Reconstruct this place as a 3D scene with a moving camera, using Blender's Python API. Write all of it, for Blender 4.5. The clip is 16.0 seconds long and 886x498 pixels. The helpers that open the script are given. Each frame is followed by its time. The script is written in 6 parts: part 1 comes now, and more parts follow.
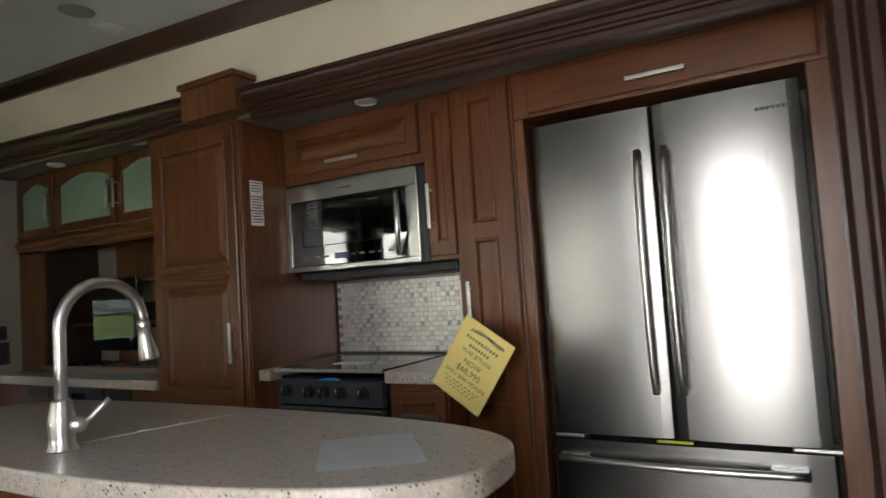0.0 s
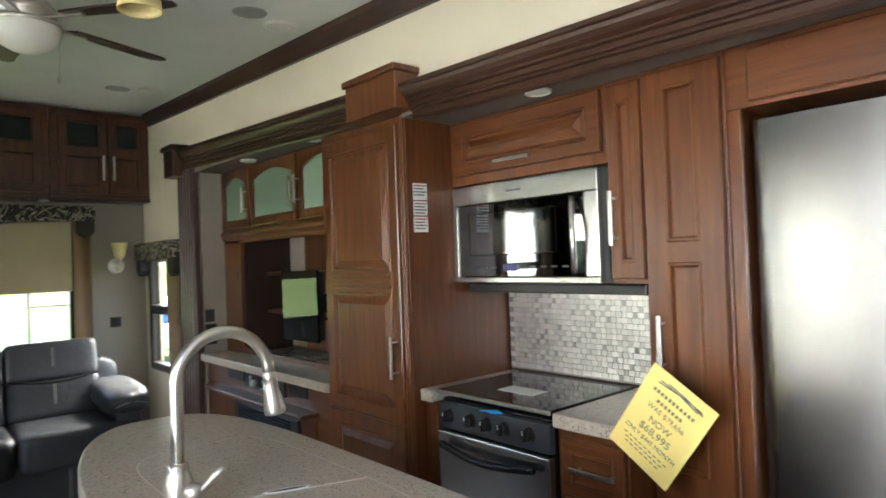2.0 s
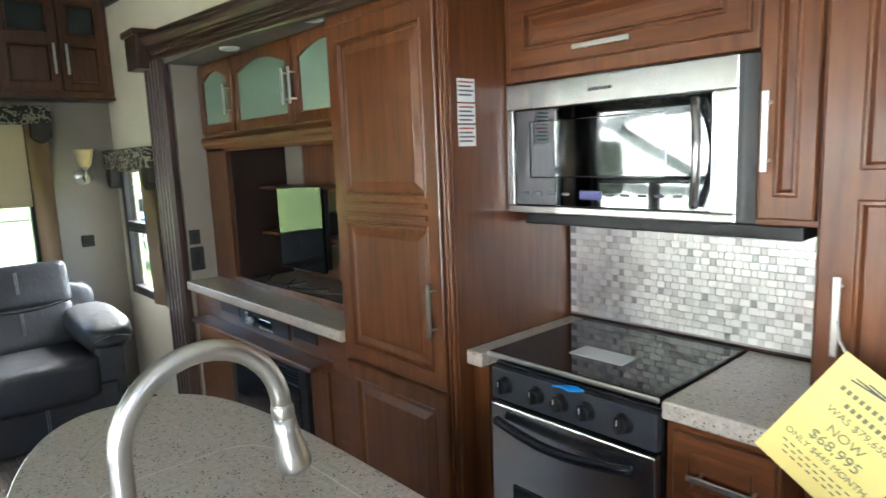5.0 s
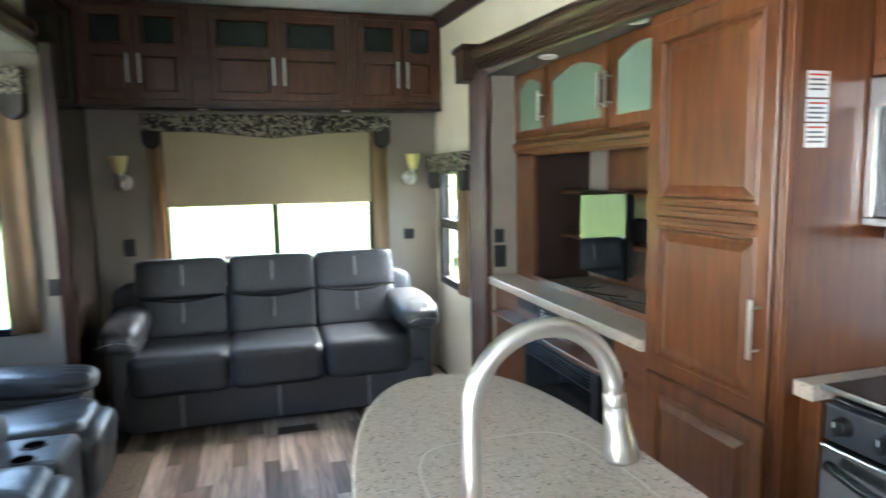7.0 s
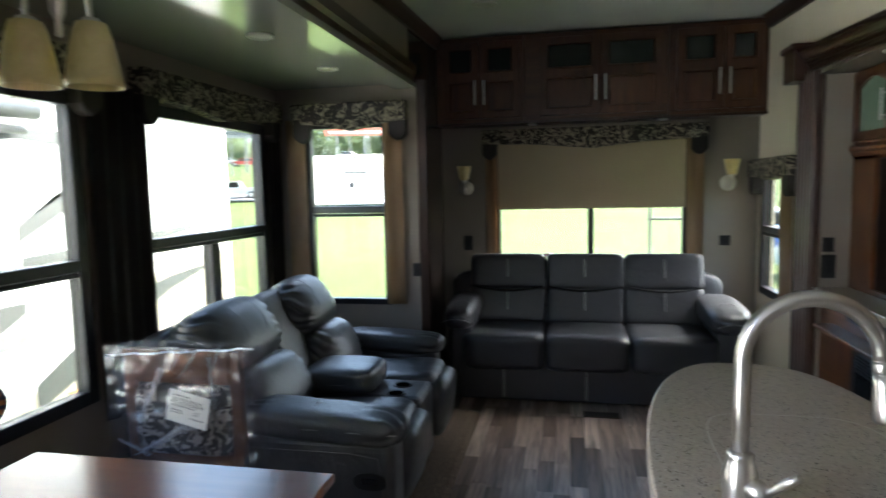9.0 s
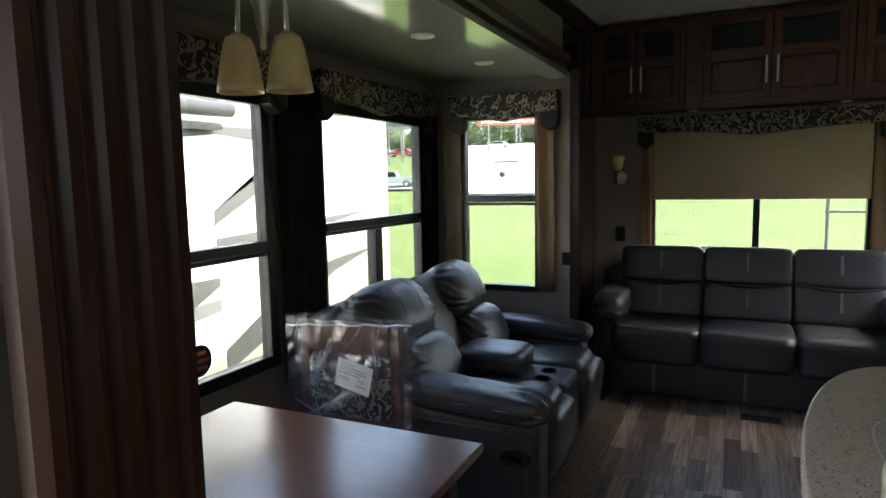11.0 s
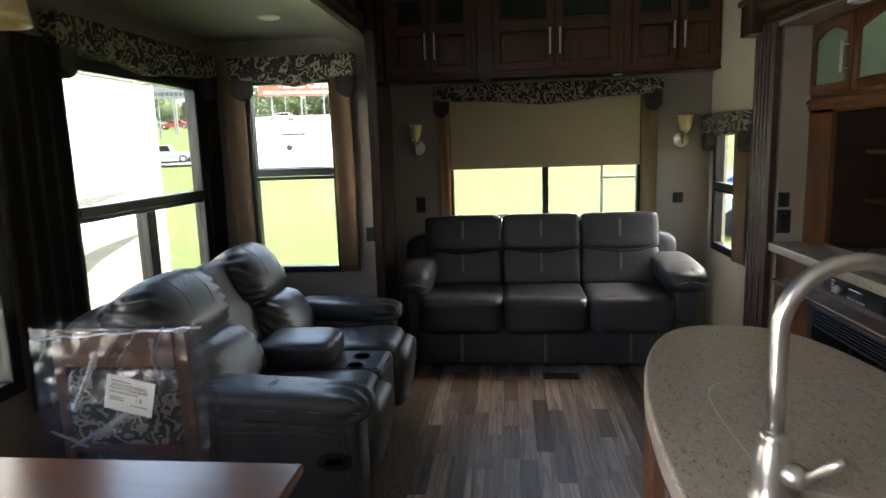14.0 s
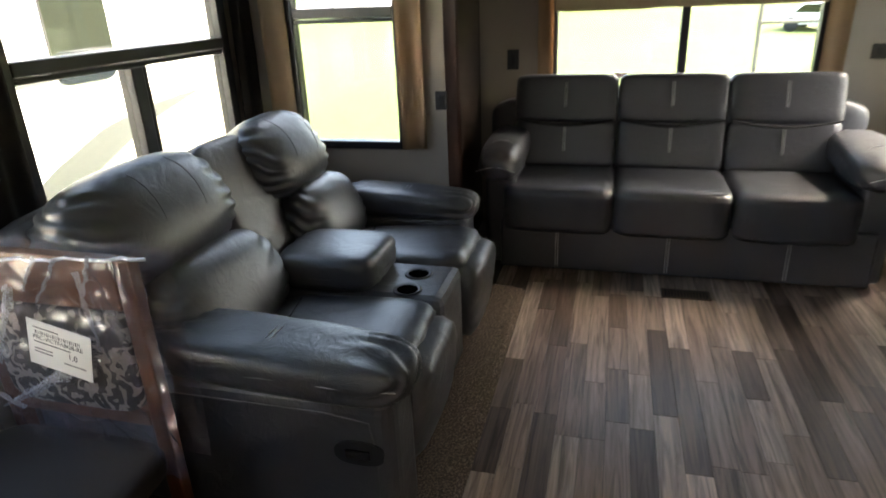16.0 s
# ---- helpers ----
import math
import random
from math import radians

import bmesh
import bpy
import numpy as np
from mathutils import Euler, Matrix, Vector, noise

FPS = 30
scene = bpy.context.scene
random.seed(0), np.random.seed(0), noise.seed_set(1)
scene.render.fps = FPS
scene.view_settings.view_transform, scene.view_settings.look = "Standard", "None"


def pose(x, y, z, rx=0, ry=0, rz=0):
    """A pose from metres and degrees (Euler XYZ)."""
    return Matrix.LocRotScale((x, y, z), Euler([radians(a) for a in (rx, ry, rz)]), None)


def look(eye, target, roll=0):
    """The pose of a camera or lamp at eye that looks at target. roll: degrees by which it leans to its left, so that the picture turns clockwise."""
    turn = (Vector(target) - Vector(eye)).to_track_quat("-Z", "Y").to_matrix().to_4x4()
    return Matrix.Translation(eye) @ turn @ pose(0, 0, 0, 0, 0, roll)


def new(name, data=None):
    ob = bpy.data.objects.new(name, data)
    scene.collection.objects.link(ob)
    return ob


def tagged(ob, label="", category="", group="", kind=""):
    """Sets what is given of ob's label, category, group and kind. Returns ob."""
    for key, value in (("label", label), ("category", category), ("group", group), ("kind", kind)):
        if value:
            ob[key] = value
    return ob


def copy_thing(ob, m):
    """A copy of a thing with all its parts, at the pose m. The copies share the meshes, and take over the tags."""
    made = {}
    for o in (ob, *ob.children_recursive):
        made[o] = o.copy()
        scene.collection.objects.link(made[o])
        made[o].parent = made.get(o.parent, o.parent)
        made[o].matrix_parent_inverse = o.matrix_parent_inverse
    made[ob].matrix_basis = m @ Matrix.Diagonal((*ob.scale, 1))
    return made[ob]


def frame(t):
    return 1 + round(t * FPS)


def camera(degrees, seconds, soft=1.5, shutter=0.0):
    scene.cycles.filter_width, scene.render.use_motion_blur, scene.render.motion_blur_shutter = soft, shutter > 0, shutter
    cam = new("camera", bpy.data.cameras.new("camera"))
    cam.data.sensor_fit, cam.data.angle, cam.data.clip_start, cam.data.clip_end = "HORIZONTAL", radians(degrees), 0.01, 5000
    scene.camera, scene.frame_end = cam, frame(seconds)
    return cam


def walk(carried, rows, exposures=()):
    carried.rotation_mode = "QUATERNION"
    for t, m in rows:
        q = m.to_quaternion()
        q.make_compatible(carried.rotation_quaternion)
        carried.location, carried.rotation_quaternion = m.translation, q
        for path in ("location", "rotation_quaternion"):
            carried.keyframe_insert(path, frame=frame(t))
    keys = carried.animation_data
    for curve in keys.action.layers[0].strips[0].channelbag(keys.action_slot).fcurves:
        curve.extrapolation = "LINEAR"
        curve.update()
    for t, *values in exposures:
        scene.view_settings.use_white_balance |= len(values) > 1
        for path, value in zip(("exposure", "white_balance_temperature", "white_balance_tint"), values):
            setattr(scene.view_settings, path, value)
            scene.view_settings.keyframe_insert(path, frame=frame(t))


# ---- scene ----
cam = camera(70.5, 16.0, shutter=0.6)
EXPOSURES = [(0.0, 3.75, 6500, 10), (1.5, 4.65, 6350, 9), (3.0, 5.4, 6200, 8), (5.5, 5.4, 5850, 6), (7.0, 6.0, 5750, 6), (7.5, 6.0, 5700, 6), (8.0, 5.6, 5700, 7), (9.0, 4.4, 6000, 9), (10.0, 3.9, 6150, 10), (12.5, 3.9, 6500, 12), (14.5, 4.4, 6700, 13), (15.5, 4.75, 7000, 13), (16.0, 5.0, 7200, 13)]
PATH = [
    (0, (0.069, 0.551, 1.233), (-0.936, 2.277, 1.349), -3.7),
    (0.5, (0.035, 0.598, 1.317), (-1.055, 2.274, 1.353), -3.7),
    (1, (0.007, 0.626, 1.35), (-1.144, 2.262, 1.351), -3.8),
    (1.5, (-0.022, 0.758, 1.38), (-1.347, 2.255, 1.403), -3.2),
    (2, (-0.05, 0.882, 1.429), (-1.545, 2.21, 1.46), -2.1),
    (2.5, (-0.098, 0.912, 1.517), (-1.643, 2.178, 1.414), -2.3),
    (3, (-0.211, 0.903, 1.485), (-1.658, 2.277, 1.348), -1.2),
    (3.2, (-0.27, 0.93, 1.517), (-1.641, 2.372, 1.324), -2.5),
    (5.3, (-0.649, 1.148, 1.512), (-2.153, 2.43, 1.205), -1.8),
    (5.5, (-0.669, 1.129, 1.51), (-2.219, 2.359, 1.221), -1.5),
    (6, (-0.695, 1.117, 1.505), (-2.381, 2.159, 1.239), -1.1),
    (6.5, (-0.698, 1.103, 1.494), (-2.491, 1.948, 1.236), -1.3),
    (7, (-0.65, 1.069, 1.485), (-2.554, 1.634, 1.247), -1.0),
    (7.5, (-0.593, 1.026, 1.482), (-2.554, 1.356, 1.27), -0.1),
    (8, (-0.451, 0.973, 1.481), (-2.431, 1.106, 1.235), 0.2),
    (8.5, (-0.349, 0.956, 1.498), (-2.331, 0.901, 1.24), -0.2),
    (9, (-0.3, 1.039, 1.474), (-2.251, 0.644, 1.279), -1.2),
    (9.5, (-0.248, 1.052, 1.473), (-2.154, 0.484, 1.259), 0.0),
    (10, (-0.212, 1.064, 1.47), (-2.049, 0.302, 1.252), -0.4),
    (10.2, (-0.203, 1.057, 1.466), (-2.002, 0.208, 1.253), -1.1),
    (12.3, (-0.204, 1.071, 1.494), (-2.042, 0.351, 1.176), -2.5),
    (12.5, (-0.231, 1.039, 1.493), (-2.098, 0.398, 1.173), -2.5),
    (13, (-0.28, 0.998, 1.478), (-2.211, 0.568, 1.185), -1.9),
    (13.5, (-0.335, 0.939, 1.469), (-2.297, 0.687, 1.175), -1.7),
    (14, (-0.446, 0.931, 1.466), (-2.409, 0.717, 1.145), -1.9),
    (14.5, (-0.702, 0.952, 1.452), (-2.659, 0.695, 1.127), -1.3),
    (15, (-0.913, 0.939, 1.424), (-2.85, 0.664, 1.008), -0.4),
    (15.5, (-1.165, 0.873, 1.419), (-3.032, 0.486, 0.815), -2.0),
    (16, (-1.364, 0.842, 1.39), (-3.152, 0.345, 0.646), -2.4),
]
walk(cam, [(t, look(eye, target, roll)) for t, eye, target, roll in PATH], EXPOSURES)

# ---- world, sun, large lights ----
world = bpy.data.worlds.new("sky")
scene.world = world
world.use_nodes = True
wn = world.node_tree
sky = wn.nodes.new("ShaderNodeTexSky")
sky.sky_type = "NISHITA"
sky.sun_disc = False
SUN_EL, SUN_ROT = radians(50), radians(338)
sky.sun_elevation, sky.sun_rotation = SUN_EL, SUN_ROT
sky.dust_density, sky.air_density = 4.0, 0.8
wn.links.new(sky.outputs[0], wn.nodes["Background"].inputs[0])
wn.nodes["Background"].inputs[1].default_value = 0.15
sun_data = bpy.data.lights.new("sun", "SUN")
sun_data.energy, sun_data.angle, sun_data.color = 1.4, radians(45), (1, 0.96, 0.9)
sun = new("sun", sun_data)
sun.matrix_world = look((0, 0, 0), (-math.sin(SUN_ROT) * math.cos(SUN_EL), -math.cos(SUN_ROT) * math.cos(SUN_EL), -math.sin(SUN_EL)))

# daylight coming in through the open entrance
door_data = bpy.data.lights.new("entrance_daylight", "AREA")
door_data.shape, door_data.size, door_data.size_y = "RECTANGLE", 0.66, 1.60
door_data.energy, door_data.color = 1.2, (1, 0.98, 0.94)
door_lamp = new("entrance_daylight", door_data)
door_lamp.matrix_world = look((-0.27, -0.10, 1.15), (-0.27, 1, 1.15))


# added fill light with no known source, from the trailer front behind the walker
fill_data = bpy.data.lights.new("added_front_fill", "AREA")
fill_data.shape, fill_data.size, fill_data.size_y = "RECTANGLE", 1.0, 0.9
fill_data.energy, fill_data.color = 0.2, (0.95, 0.98, 1.0)
fill_lamp = new("added_front_fill", fill_data)
fill_lamp.matrix_world = look((2.1, 1.1, 1.75), (-1, 1.1, 1.2))


# ---- tools for materials ----
def material(name, base, rough=0.5, metal=0.0, spec=0.5):
    m = bpy.data.materials.new(name)
    m.use_nodes = True
    b = m.node_tree.nodes["Principled BSDF"]
    b.inputs["Base Color"].default_value = (*base, 1)
    b.inputs["Roughness"].default_value = rough
    b.inputs["Metallic"].default_value = metal
    b.inputs["Specular IOR Level"].default_value = spec
    return m


def node(m, kind, **inputs):
    n = m.node_tree.nodes.new("ShaderNode" + kind)
    for key, value in inputs.items():
        n.inputs[key.replace("_", " ")].default_value = value
    return n


def link(m, a, b):
    m.node_tree.links.new(a, b)


def bsdf(m):
    return m.node_tree.nodes["Principled BSDF"]


def coords(m, scale=(1, 1, 1), rot=(0, 0, 0), kind="Object"):
    tc = node(m, "TexCoord")
    mp = node(m, "Mapping")
    mp.inputs["Scale"].default_value = scale
    mp.inputs["Rotation"].default_value = rot
    link(m, tc.outputs[kind], mp.inputs[0])
    return mp.outputs[0]


def ramp(m, fac, stops):
    r = node(m, "ValToRGB")
    els = r.color_ramp.elements
    while len(els) < len(stops):
        els.new(0.5)
    for e, (p, c) in zip(els, stops):
        e.position, e.color = p, (*c, 1)
    link(m, fac, r.inputs[0])
    return r.outputs[0]


def noise_tex(m, vec, scale, detail=4, rough=0.55, distort=0.0):
    n = node(m, "TexNoise", Scale=scale, Detail=detail, Roughness=rough, Distortion=distort)
    link(m, vec, n.inputs["Vector"])
    return n.outputs[0]


def bump(m, height, strength=0.2, distance=0.01):
    b = node(m, "Bump", Strength=strength, Distance=distance)
    link(m, height, b.inputs["Height"])
    link(m, b.outputs[0], bsdf(m).inputs["Normal"])
    return b


def mix(m, fac, a, b, kind="MIX"):
    x = node(m, "Mix")
    x.data_type, x.blend_type = "RGBA", kind
    for sock, v in ((x.inputs[0], fac), (x.inputs[6], a), (x.inputs[7], b)):
        if isinstance(v, (int, float)):
            sock.default_value = v
        elif isinstance(v, tuple):
            sock.default_value = (*v, 1)
        else:
            link(m, v, sock)
    return x.outputs[2]


def wood(name, dark, mid, light, axis="z", rough=0.35, coat=0.3):
    """Stained wood with grain along the axis, at real size."""
    m = material(name, mid, rough)
    s = {"x": (1.2, 14, 14), "y": (14, 1.2, 14), "z": (14, 14, 1.2)}[axis]
    v = coords(m, s)
    oi = node(m, "ObjectInfo")
    add = node(m, "VectorMath")
    link(m, v, add.inputs[0])
    sc = node(m, "VectorMath")
    sc.operation = "SCALE"
    link(m, oi.outputs["Random"], sc.inputs["Scale"])
    sc.inputs[0].default_value = (7, 11, 5)
    link(m, sc.outputs[0], add.inputs[1])
    grain = noise_tex(m, add.outputs[0], 3.0, 6, 0.55, 0.25)
    broad = noise_tex(m, coords(m, (1, 1, 1)), 2.3, 3)
    c = ramp(m, grain, ((0.24, dark), (0.5, mid), (0.80, light)))
    c2 = mix(m, broad, c, mix(m, 0.55, c, dark), "MIX")
    link(m, c2, bsdf(m).inputs["Base Color"])
    bsdf(m).inputs["Coat Weight"].default_value = coat
    bsdf(m).inputs["Coat Roughness"].default_value = 0.22
    bump(m, grain, 0.06, 0.002)
    return m


# ---- tools for meshes ----
def box(bm, x0, x1, y0, y1, z0, z1, bev=0.0, seg=2):
    r = bmesh.ops.create_cube(bm, size=1.0)
    vs = r["verts"]
    for v in vs:
        v.co = Vector((x0 + (v.co.x + 0.5) * (x1 - x0), y0 + (v.co.y + 0.5) * (y1 - y0), z0 + (v.co.z + 0.5) * (z1 - z0)))
    if bev > 0:
        es = list({e for v in vs for e in v.link_edges})
        bmesh.ops.bevel(bm, geom=es, offset=bev, segments=seg, profile=0.5, affect="EDGES")
    return bm


def world_of(o):
    return o.matrix_basis if o.parent is None else world_of(o.parent) @ o.matrix_parent_inverse @ o.matrix_basis


def under(ob, parent):
    """Make ob a part of parent where it stands."""
    if parent is not None:
        ob.parent = parent
        ob.matrix_parent_inverse = world_of(parent).inverted()
    return ob


def part(name, bm, mat, parent=None, label="", smooth=False, at=None):
    """Link a bmesh as one mesh object, under a thing or a part when one is given."""
    me = bpy.data.meshes.new(name)
    bm.normal_update()
    bm.to_mesh(me)
    bm.free()
    if smooth:
        for p in me.polygons:
            p.use_smooth = True
    for mm in mat if isinstance(mat, (list, tuple)) else (mat,):
        me.materials.append(mm)
    ob = new(name, me)
    if at is not None:
        ob.matrix_basis = at
    under(ob, parent)
    if label:
        tagged(ob, label)
    return ob


def boxpart(name, dims, mat, parent=None, label="", bev=0.004, smooth=False):
    bm = bmesh.new()
    box(bm, *dims, bev=bev)
    return part(name, bm, mat, parent, label, smooth)


def thing(name, label, category, group="", kind="", at=None):
    e = new(name)
    e.empty_display_size = 0.1
    if at is not None:
        e.matrix_basis = at
    return tagged(e, label, category, group, kind)


def tube(bm, pts, r, n=12, caps=True):
    """A round tube along points; r is one radius or one for each point."""
    pts = [Vector(p) for p in pts]
    rs = r if isinstance(r, (list, tuple)) else [r] * len(pts)
    rings = []
    up = None
    for i, p in enumerate(pts):
        d = (pts[min(i + 1, len(pts) - 1)] - pts[max(i - 1, 0)]).normalized()
        if up is None:
            up = d.orthogonal().normalized()
        up = (up - d * up.dot(d)).normalized()
        side = d.cross(up)
        rings.append([bm.verts.new(p + rs[i] * (math.cos(a) * up + math.sin(a) * side)) for a in (2 * math.pi * k / n for k in range(n))])
    for a, b in zip(rings, rings[1:]):
        for k in range(n):
            bm.faces.new((a[k], a[(k + 1) % n], b[(k + 1) % n], b[k]))
    if caps:
        bm.faces.new(list(reversed(rings[0])))
        bm.faces.new(rings[-1])
    return bm


def lathe(bm, profile, n=24, centre=(0, 0, 0)):
    """Turn a profile of (radius, z) round the upright axis."""
    cx, cy, cz = centre
    rings = []
    for r, z in profile:
        if r < 1e-5:
            rings.append([bm.verts.new((cx, cy, cz + z))])
        else:
            rings.append([bm.verts.new((cx + r * math.cos(2 * math.pi * k / n), cy + r * math.sin(2 * math.pi * k / n), cz + z)) for k in range(n)])
    for a, b in zip(rings, rings[1:]):
        for k in range(n):
            f = [a[k % len(a)], a[(k + 1) % len(a)], b[(k + 1) % len(b)], b[k % len(b)]]
            f = list(dict.fromkeys(f))
            if len(f) > 2:
                bm.faces.new(f)
    return bm


def prism(bm, outline, z0, z1):
    """An upright prism from an outline of (x, y)."""
    a = [bm.verts.new((x, y, z0)) for x, y in outline]
    b = [bm.verts.new((x, y, z1)) for x, y in outline]
    bm.faces.new(list(reversed(a)))
    bm.faces.new(b)
    for k in range(len(a)):
        j = (k + 1) % len(a)
        bm.faces.new((a[k], a[j], b[j], b[k]))
    return bm


def extrude_profile(bm, profile, p0, p1, u, v):
    """Sweep a closed profile of (u, v) from p0 to p1."""
    p0, p1, u, v = Vector(p0), Vector(p1), Vector(u), Vector(v)
    a = [bm.verts.new(p0 + u * s + v * t) for s, t in profile]
    b = [bm.verts.new(p1 + u * s + v * t) for s, t in profile]
    for k in range(len(a)):
        j = (k + 1) % len(a)
        bm.faces.new((a[k], a[j], b[j], b[k]))
    bm.faces.new(list(reversed(a)))
    bm.faces.new(b)
    bmesh.ops.recalc_face_normals(bm, faces=bm.faces[:])
    return bm


def holed_wall(name, axis, at, thick, a0, a1, z0, z1, holes, mat, label):
    """A wall along the other axis with openings (a0, a1, z0, z1) right through it."""
    bm = bmesh.new()
    cuts_a = sorted({a0, a1, *[h[0] for h in holes], *[h[1] for h in holes]})
    for s, e in zip(cuts_a, cuts_a[1:]):
        zs = [(z0, z1)]
        for h in holes:
            if h[0] < e - 1e-6 and h[1] > s + 1e-6:
                nz = []
                for lo, hi in zs:
                    if h[2] > lo:
                        nz.append((lo, min(hi, h[2])))
                    if h[3] < hi:
                        nz.append((max(lo, h[3]), hi))
                zs = nz
        for lo, hi in zs:
            if axis == "x":
                box(bm, min(at, at + thick), max(at, at + thick), s, e, lo, hi)
            else:
                box(bm, s, e, min(at, at + thick), max(at, at + thick), lo, hi)
    bmesh.ops.remove_doubles(bm, verts=bm.verts[:], dist=1e-5)
    return tagged(part(name, bm, mat), label, "wall", kind="structure")


# ---- materials ----
CHERRY = wood("cherry_wood_upright", (0.070, 0.0205, 0.0060), (0.138, 0.0440, 0.0122), (0.205, 0.074, 0.0205), "z")
CHERRY_X = wood("cherry_wood_level", (0.070, 0.0205, 0.0060), (0.138, 0.0440, 0.0122), (0.205, 0.074, 0.0205), "x")
CHERRY_Y = wood("cherry_wood_cross", (0.070, 0.0205, 0.0060), (0.138, 0.0440, 0.0122), (0.205, 0.074, 0.0205), "y")
DARKWOOD = wood("dark_wood_upright", (0.036, 0.0142, 0.0082), (0.048, 0.0190, 0.0108), (0.062, 0.0255, 0.0145), "z")
DARKWOOD_X = wood("dark_wood_level", (0.036, 0.0142, 0.0082), (0.048, 0.0190, 0.0108), (0.062, 0.0255, 0.0145), "x")
DARKWOOD_Y = wood("dark_wood_cross", (0.036, 0.0142, 0.0082), (0.048, 0.0190, 0.0108), (0.062, 0.0255, 0.0145), "y")

# the cherry stain darkened, to put the overhead cabinets' shade into the colour
OVERHEAD = wood("shaded_cherry_wood_cross", (0.048, 0.0145, 0.0050), (0.092, 0.0300, 0.0092), (0.135, 0.049, 0.0145), "y")


def wallpaper(name, base):
    m = material(name, base, 0.75)
    v = coords(m)
    n1 = noise_tex(m, v, 3, 3)
    n2 = noise_tex(m, v, 260, 2)
    c = mix(m, n1, tuple(0.9 * b for b in base), tuple(min(1, 1.06 * b) for b in base))
    link(m, c, bsdf(m).inputs["Base Color"])
    bump(m, n2, 0.12, 0.001)
    return m


WALL = wallpaper("taupe_wallboard", (0.27, 0.235, 0.20))
CREAM = wallpaper("cream_wallboard", (0.66, 0.60, 0.47))
CEIL = wallpaper("white_ceiling_board", (0.70, 0.72, 0.70))
BLACK = material("black_plastic", (0.012, 0.012, 0.013), 0.4)
FRAME = material("black_window_frame", (0.010, 0.010, 0.012), 0.35)


def sheen(nt, base):
    """Mirror share of a thin clear sheet, the same from both sides: base head-on, rising at a slant."""
    lw = nt.nodes.new("ShaderNodeLayerWeight")
    lw.inputs[0].default_value = 0.5
    pw = nt.nodes.new("ShaderNodeMath")
    pw.operation = "POWER"
    pw.inputs[1].default_value = 4.0
    ma = nt.nodes.new("ShaderNodeMath")
    ma.operation = "MULTIPLY_ADD"
    ma.inputs[1].default_value, ma.inputs[2].default_value = 0.5, base
    nt.links.new(lw.outputs["Facing"], pw.inputs[0])
    nt.links.new(pw.outputs[0], ma.inputs[0])
    return ma


def glass_mat(name, tint=(1, 1, 1)):
    m = bpy.data.materials.new(name)
    m.use_nodes = True
    nt = m.node_tree
    nt.nodes.clear()
    out = nt.nodes.new("ShaderNodeOutputMaterial")
    tr = nt.nodes.new("ShaderNodeBsdfTransparent")
    gl = nt.nodes.new("ShaderNodeBsdfGlossy")
    tr.inputs[0].default_value = (*tint, 1)
    gl.inputs["Roughness"].default_value = 0.02
    fr = sheen(nt, 0.03)
    mx = nt.nodes.new("ShaderNodeMixShader")
    nt.links.new(fr.outputs[0], mx.inputs[0])
    nt.links.new(tr.outputs[0], mx.inputs[1])
    nt.links.new(gl.outputs[0], mx.inputs[2])
    nt.links.new(mx.outputs[0], out.inputs[0])
    return m


GLASS = glass_mat("tinted_window_glass", (0.72, 0.73, 0.69))
STEEL = material("brushed_steel", (0.56, 0.56, 0.545), 0.28, 1.0)
_v = coords(STEEL, (400, 400, 2))
_n = noise_tex(STEEL, _v, 1.0, 3)
_r = node(STEEL, "MapRange")
link(STEEL, _n, _r.inputs[0])
_r.inputs["To Min"].default_value, _r.inputs["To Max"].default_value = 0.20, 0.30
link(STEEL, _r.outputs[0], bsdf(STEEL).inputs["Roughness"])
bump(STEEL, _n, 0.04, 0.0005)
FRIDGE_STEEL = STEEL.copy()
FRIDGE_STEEL.name = "dark_brushed_steel"
bsdf(FRIDGE_STEEL).inputs["Base Color"].default_value = (0.27, 0.27, 0.267, 1)
CHROME = material("satin_nickel", (0.62, 0.60, 0.57), 0.33, 1.0)
LEATHER = material("black_leather", (0.036, 0.038, 0.044), 0.40, spec=0.9)
_v = coords(LEATHER)
_n = node(LEATHER, "TexVoronoi", Scale=420)
link(LEATHER, _v, _n.inputs["Vector"])
_w = noise_tex(LEATHER, _v, 6, 3)
_mr = node(LEATHER, "MapRange")
link(LEATHER, _w, _mr.inputs[0])
_mr.inputs["To Min"].default_value, _mr.inputs["To Max"].default_value = 0.34, 0.47
link(LEATHER, _mr.outputs[0], bsdf(LEATHER).inputs["Roughness"])
_fold = noise_tex(LEATHER, coords(LEATHER, (1, 1, 1)), 13, 5, 0.62, 1.6)
_b1 = node(LEATHER, "Bump", Strength=0.28, Distance=0.012)
link(LEATHER, _fold, _b1.inputs["Height"])
_b2 = bump(LEATHER, _n.outputs[0], 0.10, 0.001)
link(LEATHER, _b1.outputs[0], _b2.inputs["Normal"])

# ---- the shell of the room ----
YR, YL, XB = 2.385, 0.05, -5.234               # right wall, left wall, back wall
XS, YS, ZS = -4.148, -0.83, 2.12               # end and outer wall of the window recess, its ceiling
XN = -1.0                                      # near end of the window recess
YK = 2.927                                     # back wall of the kitchen recess
XF = 2.2                                       # wall behind the camera


def ceil_z(x):
    """The ceiling falls slightly towards the front of the trailer."""
    return 2.60 + 0.045 * (XB - x)


def crown_z(x):
    """Top of the kitchen cornice, higher past the pantry."""
    return 2.072 + 0.025 * (-1.77 - x) if x > -1.95 else 2.104 + 0.042 * (-2.083 - x)


